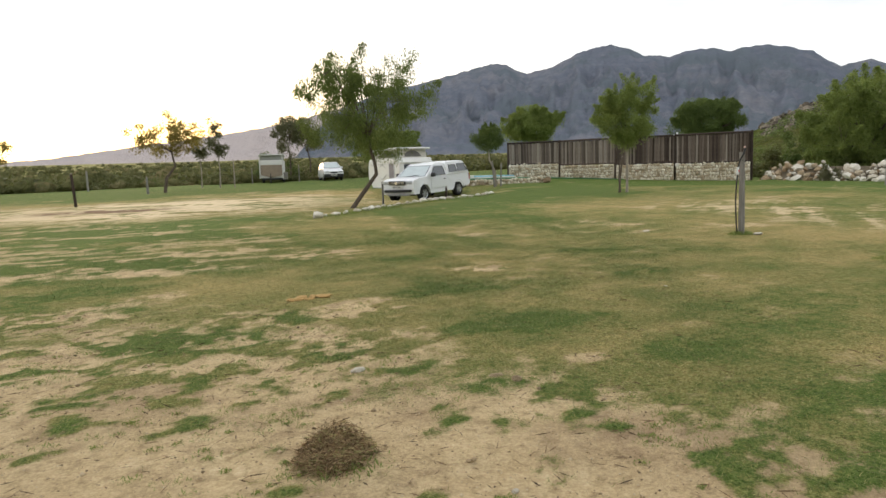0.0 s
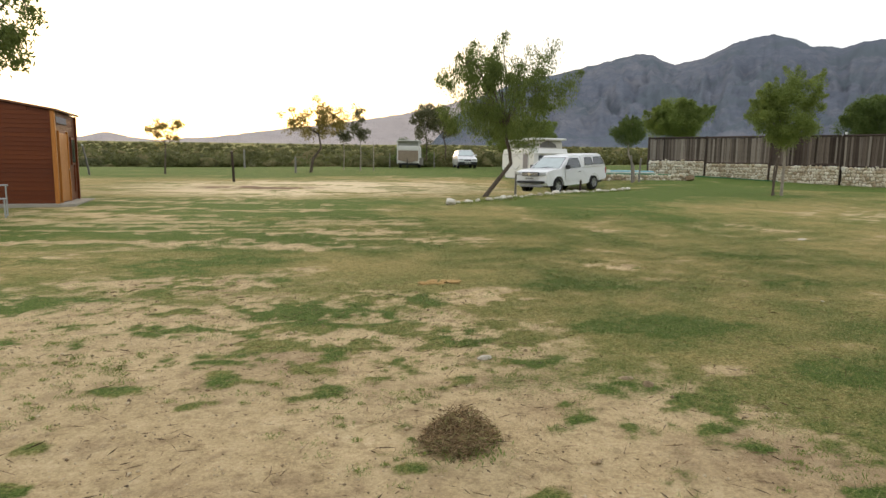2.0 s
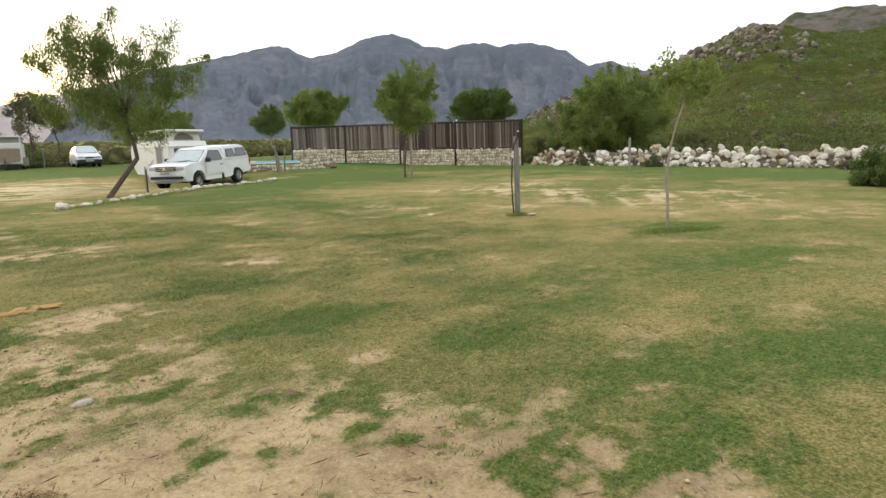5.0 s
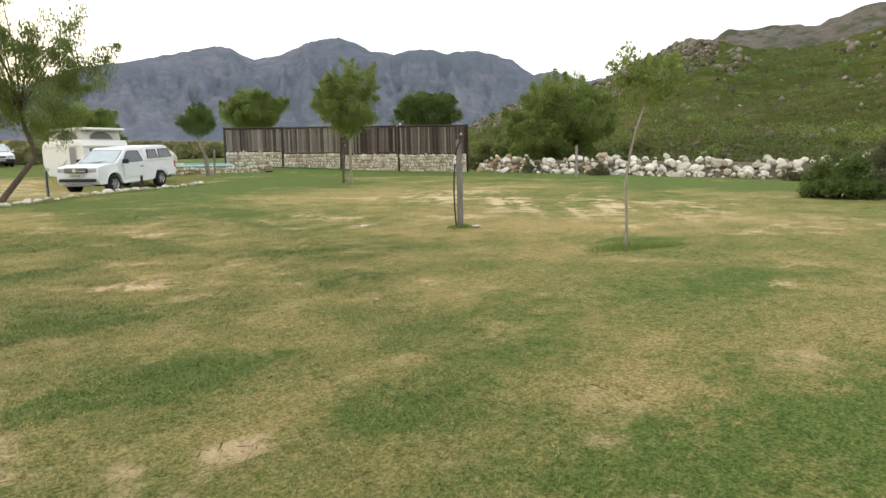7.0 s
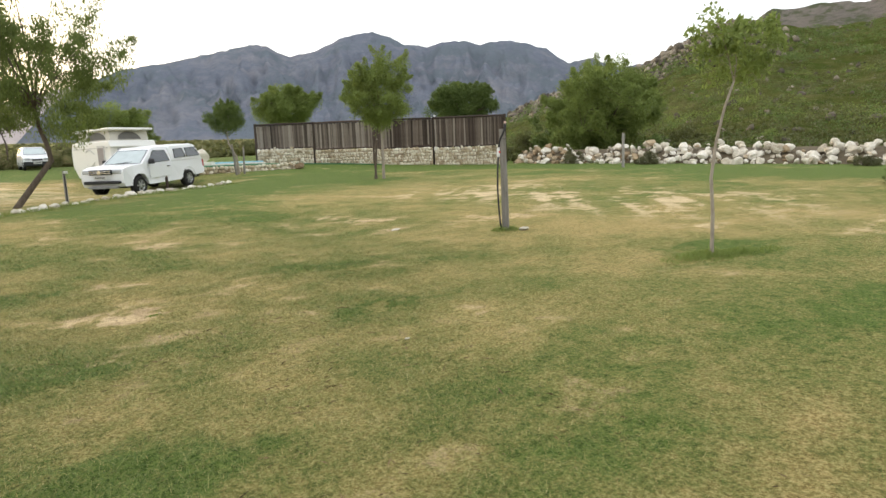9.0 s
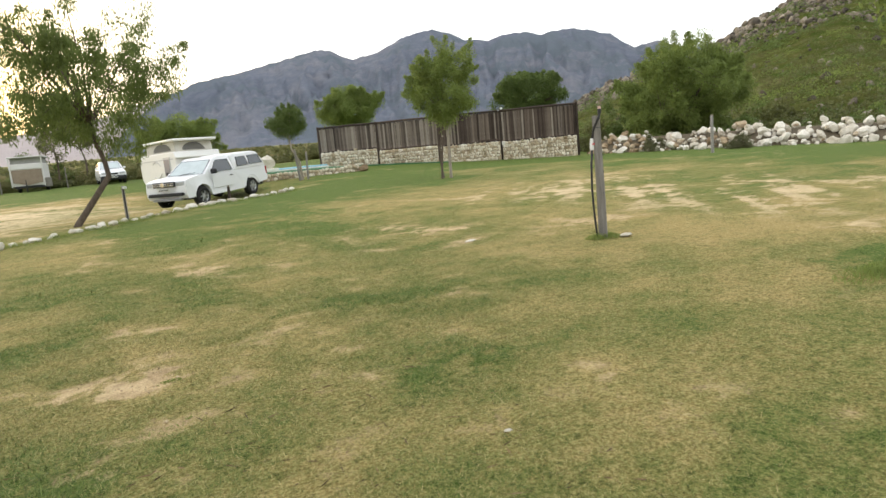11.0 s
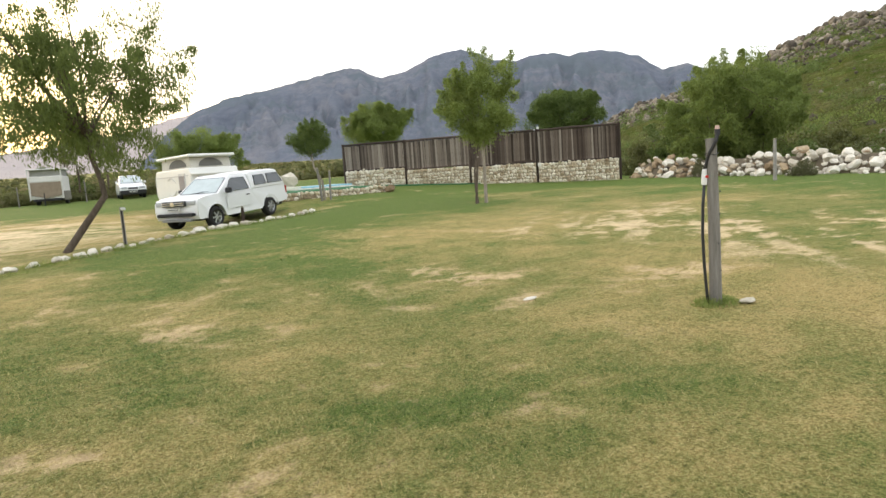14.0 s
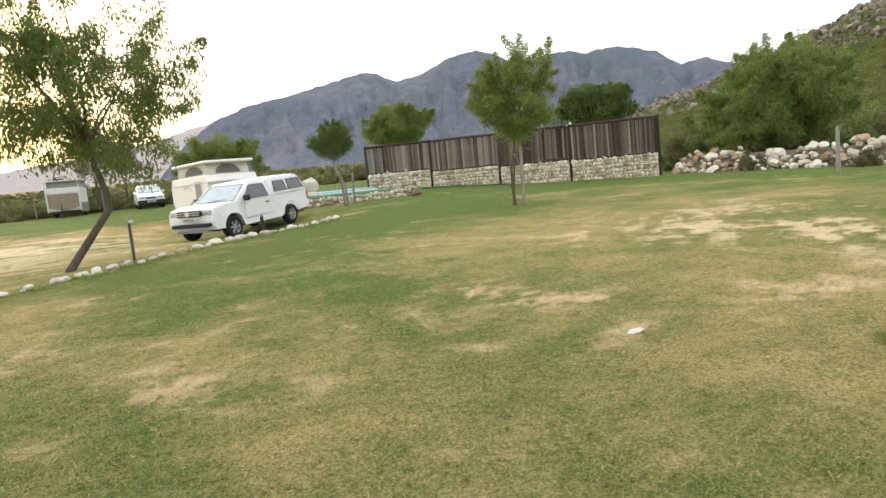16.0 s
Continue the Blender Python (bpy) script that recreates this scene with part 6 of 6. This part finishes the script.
# ---- posts, taps, cabin ----
def tap_post():
    x, y = 9.10, 10.27
    t = thing("tap_post", (x, y, gz(x, y)), "grey round wooden post with a black water hose", "tap post", 0)
    pole = tube(bmesh.new(), [(0, 0, -0.3), (0.0, 0, 0.0), (-0.005, 0, 0.7), (-0.02, 0, 1.3), (-0.03, 0, 1.63)], [0.062, 0.060, 0.056, 0.052, 0.050], 16)
    post = part("post", pole, POST_WOOD, t, smooth=False)
    black = plain("black_pipe", (0.02, 0.02, 0.022), 0.45)
    side = Vector((-0.80, 0.58, 0))
    hose = [(side * k + Vector((0, -0.02, z))) for k, z in ((0.085, 0.0), (0.10, 0.12), (0.12, 0.4), (0.13, 0.7), (0.122, 1.0), (0.105, 1.2))]
    part("hose", tube(bmesh.new(), [tuple(p) for p in hose], [0.015] * 6, 8), black, t, "black hose bowed beside the post", smooth=True)
    v0 = side * 0.105
    valve = part("valve", tube(bmesh.new(), [(v0.x, v0.y - 0.02, 1.19), (v0.x, v0.y - 0.02, 1.22), (v0.x + 0.005, v0.y - 0.02, 1.29), (v0.x + 0.01, v0.y - 0.02, 1.34)], [0.024, 0.028, 0.026, 0.022], 10), plain("white_pvc", (0.68, 0.68, 0.66), 0.4), t, "white plastic valve")
    part("lever", boxed(v0.x - 0.01, v0.x + 0.11, v0.y - 0.06, v0.y - 0.035, 1.255, 1.28, bevel=0.006), plain("red_plastic", (0.55, 0.03, 0.025), 0.4), valve, "red valve lever")
    part("riser", tube(bmesh.new(), [(v0.x + 0.01, v0.y - 0.02, 1.33), (v0.x * 0.85, v0.y * 0.7 - 0.05, 1.48), (v0.x * 0.55, -0.07, 1.60), (-0.03, -0.072, 1.66)], [0.018, 0.018, 0.017, 0.017], 8), black, t, "black riser pipe")
    part("sprinkler", tube(bmesh.new(), [(-0.03, -0.072, 1.65), (-0.03, -0.072, 1.71)], [0.026, 0.024], 10), black, t)
    part("cap", tube(bmesh.new(), [(-0.03, -0.072, 1.708), (-0.03, -0.072, 1.745)], [0.024, 0.016], 10), plain("pink_cap", (0.50, 0.33, 0.28)), t, "dull pink cap")
    ring = [(0.058 * math.cos(2 * math.pi * k / 16) - 0.024, 0.058 * math.sin(2 * math.pi * k / 16), 1.48 + 0.01 * math.sin(k)) for k in range(17)]
    part("wire_tie", tube(bmesh.new(), ring, [0.004] * 17, 4), black, t)
    for z, a in ((0.35, 0.2), (0.62, -0.3), (0.9, 0.1), (1.12, 0.35)):
        nail = bmesh.new()
        bmesh.ops.create_icosphere(nail, subdivisions=1, radius=0.009, matrix=pose(0.058 * math.sin(a), -0.058 * math.cos(a), z))
        part("nail", nail, black, post)


tap_post()


def plain_post(x, y, h, r, label, mat, lean=(0, 0), tap=False, group="camp posts", name="post"):
    t = thing(name, (x, y, gz(x, y)), label, "post", group=group)
    part("pole", tube(bmesh.new(), [(0, 0, -0.25), (lean[0] * 0.5, lean[1] * 0.5, h * 0.5), (lean[0], lean[1], h)], [r * 1.1, r, r * 0.9], 9), mat, t)
    if tap:
        part("tap", boxed(lean[0] - 0.02, lean[0] + 0.09, -0.10, -0.04, h - 0.08, h - 0.01, bevel=0.015), plain("white_pvc_tap", (0.6, 0.6, 0.58)), t, "pale plastic tap")
        part("pipe", tube(bmesh.new(), [(0.0, -r - 0.02, 0), (lean[0], -r - 0.02, h)], [0.014, 0.014], 6), plain("black_pipe_tap", (0.02, 0.02, 0.022)), t)
    else:
        part("top", boxed(lean[0] - r * 0.6, lean[0] + r * 0.6, -r * 0.6, r * 0.6, h - 0.01, h + 0.05, bevel=0.01), PALE_BARK, t)


plain_post(26.05, 20.85, 1.5, 0.065, "grey wooden post with a pale top", POST_WOOD)
plain_post(4.35, 22.85, 0.9, 0.04, "short grey post with a pale tap", POST_WOOD, tap=True)
plain_post(7.75, 26.1, 0.5, 0.05, "short dark stub post among the edging stones", DARK_WOOD)
plain_post(-7.7, 30.9, 1.42, 0.06, "dark wooden post in the sandy clearing", DARK_WOOD, (-0.08, 0))
plain_post(-12.3, 53.0, 1.5, 0.07, "thin grey post by the scrub", POST_WOOD)
plain_post(-17.2, 37.2, 1.7, 0.05, "thin leaning grey post beside the cabin", POST_WOOD, (-0.35, 0), tap=True)
plain_post(-6.5, 42.0, 1.0, 0.07, "short thick post beside the leaning tree", POST_WOOD)
plain_post(-1.6, 47.0, 1.9, 0.04, "thin pale stake by young trees", PALE_BARK)
plain_post(12.1, 31.6, 1.35, 0.05, "leaning stake beside the small tree", POST_WOOD, (-0.12, 0), group="tree stakes")
plain_post(12.5, 31.75, 1.2, 0.045, "stake beside the small tree", POST_WOOD, (0.05, 0), group="tree stakes")
plain_post(15.12, 23.75, 2.05, 0.055, "pale cut pole supporting the young tree", PALE_BARK, (0.02, 0), group="tree stakes")
plain_post(14.72, 23.75, 1.5, 0.04, "curved brown stake beside the young tree", BARK, (0.18, 0), group="tree stakes")
plain_post(-9.12, 15.1, 1.75, 0.035, "grey tap post beside the cabin", POST_WOOD, (-0.05, 0), tap=True)
plain_post(-0.45, 54.0, 1.25, 0.04, "thin stake beside the trailer", POST_WOOD)
plain_post(3.3, 53.9, 1.4, 0.04, "thin stake beside the trailer", POST_WOOD)


def cabin():
    near, along = Vector((-9.33, 18.2)), Vector((-0.25, 0.968)).normalized()
    rz = ang(*along)
    z = gz(near.x, near.y)
    t = thing("wooden_cabin", (near.x, near.y, z), "red-brown horizontal plank cabin on a concrete slab", "cabin", rz)
    # x runs along the door wall, y (to the left of it) along the blank wall
    red = mottled("red_brown_cladding", [(0.15, (0.05, 0.010, 0.002)), (0.5, (0.125, 0.028, 0.005)), (0.85, (0.22, 0.06, 0.012))], 2.5, 25, 0.5, bump=0.3, stretch_by=(0.6, 0.6, 7), by_object=0.16)
    # orange trim wood; its gold also carries the glint on the door boards
    gold = mottled("varnished_pine_glint", [(0.2, (0.30, 0.10, 0.018)), (0.8, (0.56, 0.24, 0.05))], 3, 30, 0.45, bump=0.2, stretch_by=(6, 6, 0.7))
    length, deep, low, high = 2.55, 4.4, 2.62, 3.35
    part("slab", boxed(-0.12, length + 0.2, -0.42, deep, -0.3, 0.1, bevel=0.02), mottled("grey_concrete", [(0.2, (0.24, 0.22, 0.18)), (0.8, (0.40, 0.37, 0.31))], 3, 40, 0.95), t, "worn grey concrete slab")
    core = prism(bmesh.new(), [(0.03, 0.1), (length - 0.03, 0.1), (length - 0.03, low), (0.03, low)], 0.03, deep)
    for v in core.verts:
        if v.co.z > 1:
            v.co.z += (v.co.y / deep) * (high - low)
    part("wall", core, red, t)
    plank = boxed(0, 1, -0.012, 0.012, 0, 0.118, bevel=0.006)
    plank_me = bpy.data.meshes.new("plank")
    plank.to_mesh(plank_me)
    plank.free()
    plank_me.materials.append(red)
    for k in range(26):
        zz = 0.1 + k * 0.12
        start = 0.0 if zz + 0.1 < low else (zz + 0.1 - low) / (high - low) * deep
        if start < deep - 0.1:
            ob = part("plank", plank_me, None, t)
            ob.matrix_basis = pose(0.018, start, zz, 0, 0, 90) @ Matrix.Diagonal((deep - start, 1, 1, 1))
        if zz + 0.1 < low:
            for a, b in ((0.0, 0.28), (1.34, 1.80), (2.28, length)) if 0.3 < zz < 2.0 else ((0.0, length),):
                ob = part("plank", plank_me, None, t)
                ob.matrix_basis = pose(a, 0.018, zz) @ Matrix.Diagonal((b - a, 1, 1, 1))
    for x in (-0.01, length):
        part("corner_post", boxed(x - 0.05, x + 0.06, -0.045, 0.06, 0.1, low, bevel=0.01), gold if x < 1 else red, t)
    part("corner_post", boxed(-0.03, 0.05, deep - 0.1, deep, 0.1, high, bevel=0.01), red, t)
    door = part("door", boxed(0.30, 1.32, -0.02, 0.02, 0.12, 2.05, bevel=0.01), gold, t, "varnished pine door of horizontal boards, golden glint in its colour")
    for x in (0.26, 1.30):
        part("frame", boxed(x, x + 0.06, -0.06, 0.0, 0.1, 2.1, bevel=0.008), gold, door)
    for k in range(15):
        part("board", boxed(0.33, 1.29, -0.034, -0.018, 0.14 + k * 0.127, 0.258 + k * 0.127, bevel=0.005), gold, door)
    part("handle", boxed(1.2, 1.26, -0.08, -0.03, 1.0, 1.05, bevel=0.01), CHROME, door)
    win = part("window", boxed(1.82, 2.26, -0.03, 0.02, 1.15, 1.98, bevel=0.01), red, t)
    for a in (1.86, 2.06):
        part("pane", boxed(a, a + 0.17, -0.038, -0.028, 1.22, 1.91), GLASS, win)
    part("transom", boxed(0.2, 1.4, -0.02, 0.02, 2.3, 2.5, bevel=0.01), GLASS, t, "narrow glass strip above the door")
    roof = bmesh.new()
    prism(roof, [(-0.1, 0), (length + 0.1, 0), (length + 0.1, 0.05), (-0.1, 0.05)], -0.12, deep + 0.3)
    for v in roof.verts:
        v.co.z += low + 0.02 + (v.co.y / deep) * (high - low)
    part("roof", roof, mottled("rusty_sheet_roof", [(0.2, (0.13, 0.055, 0.03)), (0.8, (0.26, 0.13, 0.075))], 4, 40, 0.7), t, "thin sloping roof")


cabin()


def metal_rack():
    x, y = -9.35, 15.9
    t = thing("metal_rack", (x, y, gz(x, y)), "low pale galvanised pipe rack beside the cabin", "rack", 205)
    steel = plain("galvanised_pipe", (0.42, 0.44, 0.45), 0.4, 0.6)
    for a in (0.0, 0.45, 0.9):
        part("upright", tube(bmesh.new(), [(a, 0, -0.05), (a, 0, 0.75)], [0.02, 0.02], 8), steel, t)
        part("foot", tube(bmesh.new(), [(a, 0, 0.03), (a, 0.5, 0.03)], [0.02, 0.02], 8), steel, t)
        part("upright", tube(bmesh.new(), [(a, 0.5, -0.05), (a, 0.5, 0.45)], [0.02, 0.02], 8), steel, t)
    for z, yy in ((0.74, 0), (0.44, 0.5)):
        part("rail", tube(bmesh.new(), [(-0.05, yy, z), (0.95, yy, z)], [0.02, 0.02], 8), steel, t)


metal_rack()


def stone_pier():
    """The rounded end of a cobble-built wall that stands beside the cabin."""
    x, y = -8.72, 12.9
    z = gz(x, y)
    t = thing("stone_pier", (x, y, z - 0.15), "thick pier of rounded pale cobbles", "stone pier")
    core = bmesh.new()
    bmesh.ops.create_cone(core, cap_ends=True, segments=20, radius1=0.60, radius2=0.52, depth=3.2, matrix=pose(0, 0, 1.6))
    part("core", core, MORTAR, t)
    rng = random.Random(3)
    zz = 0.0
    while zz < 3.1:
        h = rng.uniform(0.13, 0.2)
        a = rng.uniform(0, 1)
        while a < 2 * math.pi:
            w = rng.uniform(0.16, 0.28)
            rad = 0.60 - 0.08 * zz / 3.2
            ob = part("stone", rng.choice(STONE_WHITE), None, t)
            ob.matrix_basis = pose(rad * math.cos(a), rad * math.sin(a), zz, 0, 0, math.degrees(a) + 90) @ Matrix.Diagonal((w * 1.15, 0.2, h * 1.35, 1))
            a += w / rad
        zz += h


stone_pier()

# ---- heap of pulled weeds, grass blades, litter ----
def weed_heap():
    x, y = 0.30, 3.42
    t = thing("weed_heap", (x, y, gz(x, y)), "small heap of dry brown pulled weeds on sand", "weed heap")
    brown = mottled("dry_weeds", [(0.1, (0.075, 0.048, 0.024)), (0.4, (0.24, 0.155, 0.078)), (0.75, (0.46, 0.33, 0.18)), (0.95, (0.30, 0.30, 0.11))], 6, 40, 0.95, by_island=1.0)
    mound = bmesh.new()
    bmesh.ops.create_icosphere(mound, subdivisions=3, radius=1.0)
    for v in mound.verts:
        k = 1 + 0.25 * noise.noise(v.co * 2.2)
        v.co = Vector((v.co.x * 0.13 * k, v.co.y * 0.13 * k, max(-0.05, v.co.z * 0.12 * k)))
    part("core", mound, brown, t)
    n = 4200
    a, r = RNG.uniform(0, 2 * math.pi, n), RNG.uniform(0, 1, n) ** 0.5
    r = np.where(RNG.uniform(0, 1, n) < 0.15, r * 1.3, r)
    z = 0.14 * (1 - r ** 1.6) * (1 + 0.35 * np.sin(3 * a) + 0.2 * np.sin(7 * a)) + RNG.uniform(-0.02, 0.05, n)
    place = np.stack([0.185 * r * (1 + 0.2 * np.sin(2 * a + 1) + 0.12 * np.sin(5 * a)) * np.cos(a), 0.19 * r * np.sin(a), np.clip(z, 0.005, 1)], 1)
    part("weed_tangle", leaf_mesh("weed_tangle", place, RNG.normal(size=(n, 3)) * np.array([1, 1, 0.5]), RNG.uniform(0.03, 0.12, n), RNG.uniform(0.002, 0.006, n)), brown, t)


weed_heap()


def build_blade(n, l, b):
    a = n.new("ShaderNodeVertexColor")
    a.layer_name = "cover"
    sep = n.new("ShaderNodeSeparateColor")
    l.new(a.outputs["Color"], sep.inputs["Color"])
    g = n.new("ShaderNodeNewGeometry")
    green = ramp(n, [(0.0, (0.06, 0.098, 0.020)), (0.5, (0.104, 0.157, 0.032)), (1.0, (0.19, 0.233, 0.063))])
    dry = ramp(n, [(0.0, (0.238, 0.176, 0.06)), (0.5, (0.398, 0.305, 0.118)), (1.0, (0.58, 0.465, 0.22))])
    l.new(g.outputs["Random Per Island"], green.inputs["Fac"])
    l.new(g.outputs["Random Per Island"], dry.inputs["Fac"])
    l.new(blend(n, l, sep.outputs["Green"], green.outputs["Color"], dry.outputs["Color"]), b.inputs["Base Color"])


BLADE = material("grass_blades", build_blade, 0.6, 0, 0.2)


def grass_blades(count):
    """Short turf along the stretch of lawn that the walk crosses."""
    start = RNG.uniform(0, 1, count)
    cx, cy = 4.2 * start, 7.6 * start
    r = 2.1 + 9.5 * RNG.uniform(0, 1, count) ** 1.5
    a = np.radians(RNG.uniform(-36, 62, count) - 2 * start)
    x, y = cx + r * np.sin(a), cy + r * np.cos(a)
    c_g, c_d, _ = cover(x, y)
    keep = (c_g + RNG.uniform(-0.42, 0.42, count) > 0.45)
    x, y, c_g, c_d = x[keep], y[keep], c_g[keep], c_d[keep]
    n = len(x)
    base_near = np.exp(-np.hypot(x - 3, y - 8) / 30)
    z = ground_z(x, y) + base_near * (0.045 * (smooth_noise(x * 0.7, y * 0.7, 40, 3) - 0.5) + 0.036 * (smooth_noise(x * 4, y * 4, 41, 4) - 0.5)) + 0.018 * c_g * base_near - 0.006
    green = 1 - np.clip(c_d, 0, 1)
    h = RNG.uniform(0.006, 0.02, n) * (0.7 + 1.0 * green) * np.where(RNG.uniform(0, 1, n) < 0.03, 2.0, 1)
    lean, turn = RNG.uniform(0.4, 2.6, n) * h, RNG.uniform(0, 2 * math.pi, n)
    w = RNG.uniform(0.0012, 0.0026, n) * (1 + 0.09 * np.clip((y - 0.5 * x) - 4, 0, 9))
    side = turn + RNG.uniform(0.9, 2.2, n)
    p = np.stack([x, y, z], 1)
    s = np.stack([np.cos(side) * w, np.sin(side) * w, 0 * w], 1)
    tip = p + np.stack([np.cos(turn) * lean, np.sin(turn) * lean, h], 1)
    v = np.stack([p - s, p + s, tip], 1).reshape(-1, 3)
    me = from_np("grass", v, np.arange(3 * n).reshape(n, 3))
    d = np.clip(c_d + RNG.normal(0, 0.28, n), 0, 1)
    col = np.stack([0 * d, d, 0 * d, 0 * d + 1], 1).astype(np.float32)
    at = me.color_attributes.new("cover", "FLOAT_COLOR", "POINT")
    at.data.foreach_set("color", np.repeat(col, 3, 0).ravel())
    return tagged(part("grass", me, BLADE), "short worn green and straw-coloured turf", "grass", kind="stuff")


grass_blades(760000)


def long_grass(x, y, rx, ry, count, tall, mat, label):
    """A rank tuft of longer grass."""
    a, r = RNG.uniform(0, 2 * math.pi, count), RNG.uniform(0, 1, count) ** 0.7
    qx, qy = x + rx * r * np.cos(a), y + ry * r * np.sin(a)
    h = tall * RNG.uniform(0.4, 1.2, count) * (1 - 0.6 * r)
    way = np.stack([RNG.normal(size=count) * 0.6, RNG.normal(size=count) * 0.6, np.ones(count)], 1)
    place = np.stack([qx, qy, ground_z(qx, qy) + 0.4 * h + 0.01], 1)
    me = leaf_mesh("grass_tuft", place, way, h, RNG.uniform(0.005, 0.011, count))
    return tagged(part("grass_tuft", me, mat), label, "grass", kind="stuff")


for tx, ty, rx_, ry_, c_ in ((0.0, 0.0, 0.4, 0.3, 900), (0.4, -0.15, 0.4, 0.22, 500), (-0.35, 0.1, 0.45, 0.22, 450), (0.75, -0.3, 0.3, 0.15, 160)):
    long_grass(SAP[0] + tx, SAP[1] + ty, rx_, ry_, c_, 0.12, LEAF_WILLOW, "rank green grass round the sapling's foot")
long_grass(9.1, 10.27, 0.28, 0.2, 700, 0.13, LEAF_WILLOW, "green grass round the tap post's foot")
long_grass(0.32, 3.30, 0.3, 0.2, 260, 0.07, LEAF_WILLOW, "green shoots round the weed heap")
for k in range(12):
    s_ = 0.6 + k * 1.0
    kx, ky, _, _ = along_line(KERB, s_)
    long_grass(kx + 0.1, ky - 0.2, 0.7, 0.35, 420, 0.13, LEAF_WILLOW, "green grass along the stone edging")


def sand_sprigs(count, per):
    """Small sprigs of grass that push up here and there through the sand."""
    x, y = RNG.uniform(-5.5, 3.6, count), 2.2 + 7.5 * RNG.uniform(0, 1, count) ** 1.1
    c_g, _, _ = cover(x, y)
    ok = (c_g < 0.45) & (smooth_noise(x * 1.3, y * 1.6, 33, 3) + RNG.uniform(-0.12, 0.12, count) > 0.47)
    x, y = np.repeat(x[ok], per), np.repeat(y[ok], per)
    n = len(x)
    wide = np.repeat(RNG.uniform(0.02, 0.085, n // per), per)
    a, r = RNG.uniform(0, 2 * math.pi, n), RNG.uniform(0, 1, n) ** 0.6
    x, y = x + wide * 1.5 * r * np.cos(a), y + wide * r * np.sin(a)
    h = RNG.uniform(0.012, 0.036, n) * (1.2 - 0.6 * r)
    way = np.stack([RNG.normal(size=n) * 0.9, RNG.normal(size=n) * 0.9, np.ones(n)], 1)
    near = np.exp(-np.hypot(x - 3, y - 8) / 30)
    z = ground_z(x, y) + near * (0.045 * (smooth_noise(x * 0.7, y * 0.7, 40, 3) - 0.5) + 0.036 * (smooth_noise(x * 4, y * 4, 41, 4) - 0.5))
    me = leaf_mesh("grass_sprigs", np.stack([x, y, z + 0.4 * h], 1), way, h * 1.3, RNG.uniform(0.003, 0.006, n))
    tagged(part("grass_sprigs", me, LEAF_WILLOW), "thin green sprigs pushing through the sand", "grass", kind="stuff")


sand_sprigs(3000, 34)


def litter(count):
    """Pebbles, twigs and dead leaves strewn over the bare sand."""
    x, y = RNG.uniform(-4.5, 4.5, count), 1.8 + 7.5 * RNG.uniform(0, 1, count) ** 1.2
    c_g, _, _ = cover(x, y)
    ok = c_g < 0.5
    x, y = x[ok], y[ok]
    n = len(x)
    z = ground_z(x, y) + 0.012
    size = RNG.uniform(0.003, 0.009, n) * np.where(RNG.uniform(0, 1, n) < 0.05, 2.4, 1)
    o = np.array([[1, 0, 0], [0, 1, 0], [-1, 0, 0], [0, -1, 0], [0, 0, 0.7], [0, 0, -0.7]]) * 1.0
    v = (o[None] * RNG.uniform(0.6, 1.3, (n, 6, 1))) * size[:, None, None] + np.stack([x, y, z], 1)[:, None]
    f = np.array([[0, 1, 4], [1, 2, 4], [2, 3, 4], [3, 0, 4], [1, 0, 5], [2, 1, 5], [3, 2, 5], [0, 3, 5]])
    me = from_np("gravel", v.reshape(-1, 3), (f[None] + 6 * np.arange(n)[:, None, None]).reshape(-1, 3))
    tagged(part("gravel", me, mottled("mixed_gravel", [(0.05, (0.10, 0.07, 0.045)), (0.4, (0.34, 0.25, 0.145)), (0.9, (0.56, 0.45, 0.29))], 5, 30, 0.95, by_island=0.9)), "pebbles and crumbs of soil on sand", "gravel", kind="stuff")
    k = 2600
    x, y = RNG.uniform(-3.5, 5, k), RNG.uniform(1.8, 8, k)
    place = np.stack([x, y, ground_z(x, y) + 0.016], 1)
    way = np.stack([RNG.normal(size=k), RNG.normal(size=k), RNG.normal(size=k) * 0.1], 1)
    me = leaf_mesh("dead_twigs", place, way, RNG.uniform(0.03, 0.14, k), RNG.uniform(0.003, 0.009, k))
    tagged(part("dead_twigs", me, mottled("dead_twigs", [(0.1, (0.05, 0.032, 0.02)), (0.9, (0.24, 0.16, 0.085))], 5, 30, 0.95, by_island=0.8)), "dead twigs and leaves on sand", "litter", kind="stuff")


litter(15000)
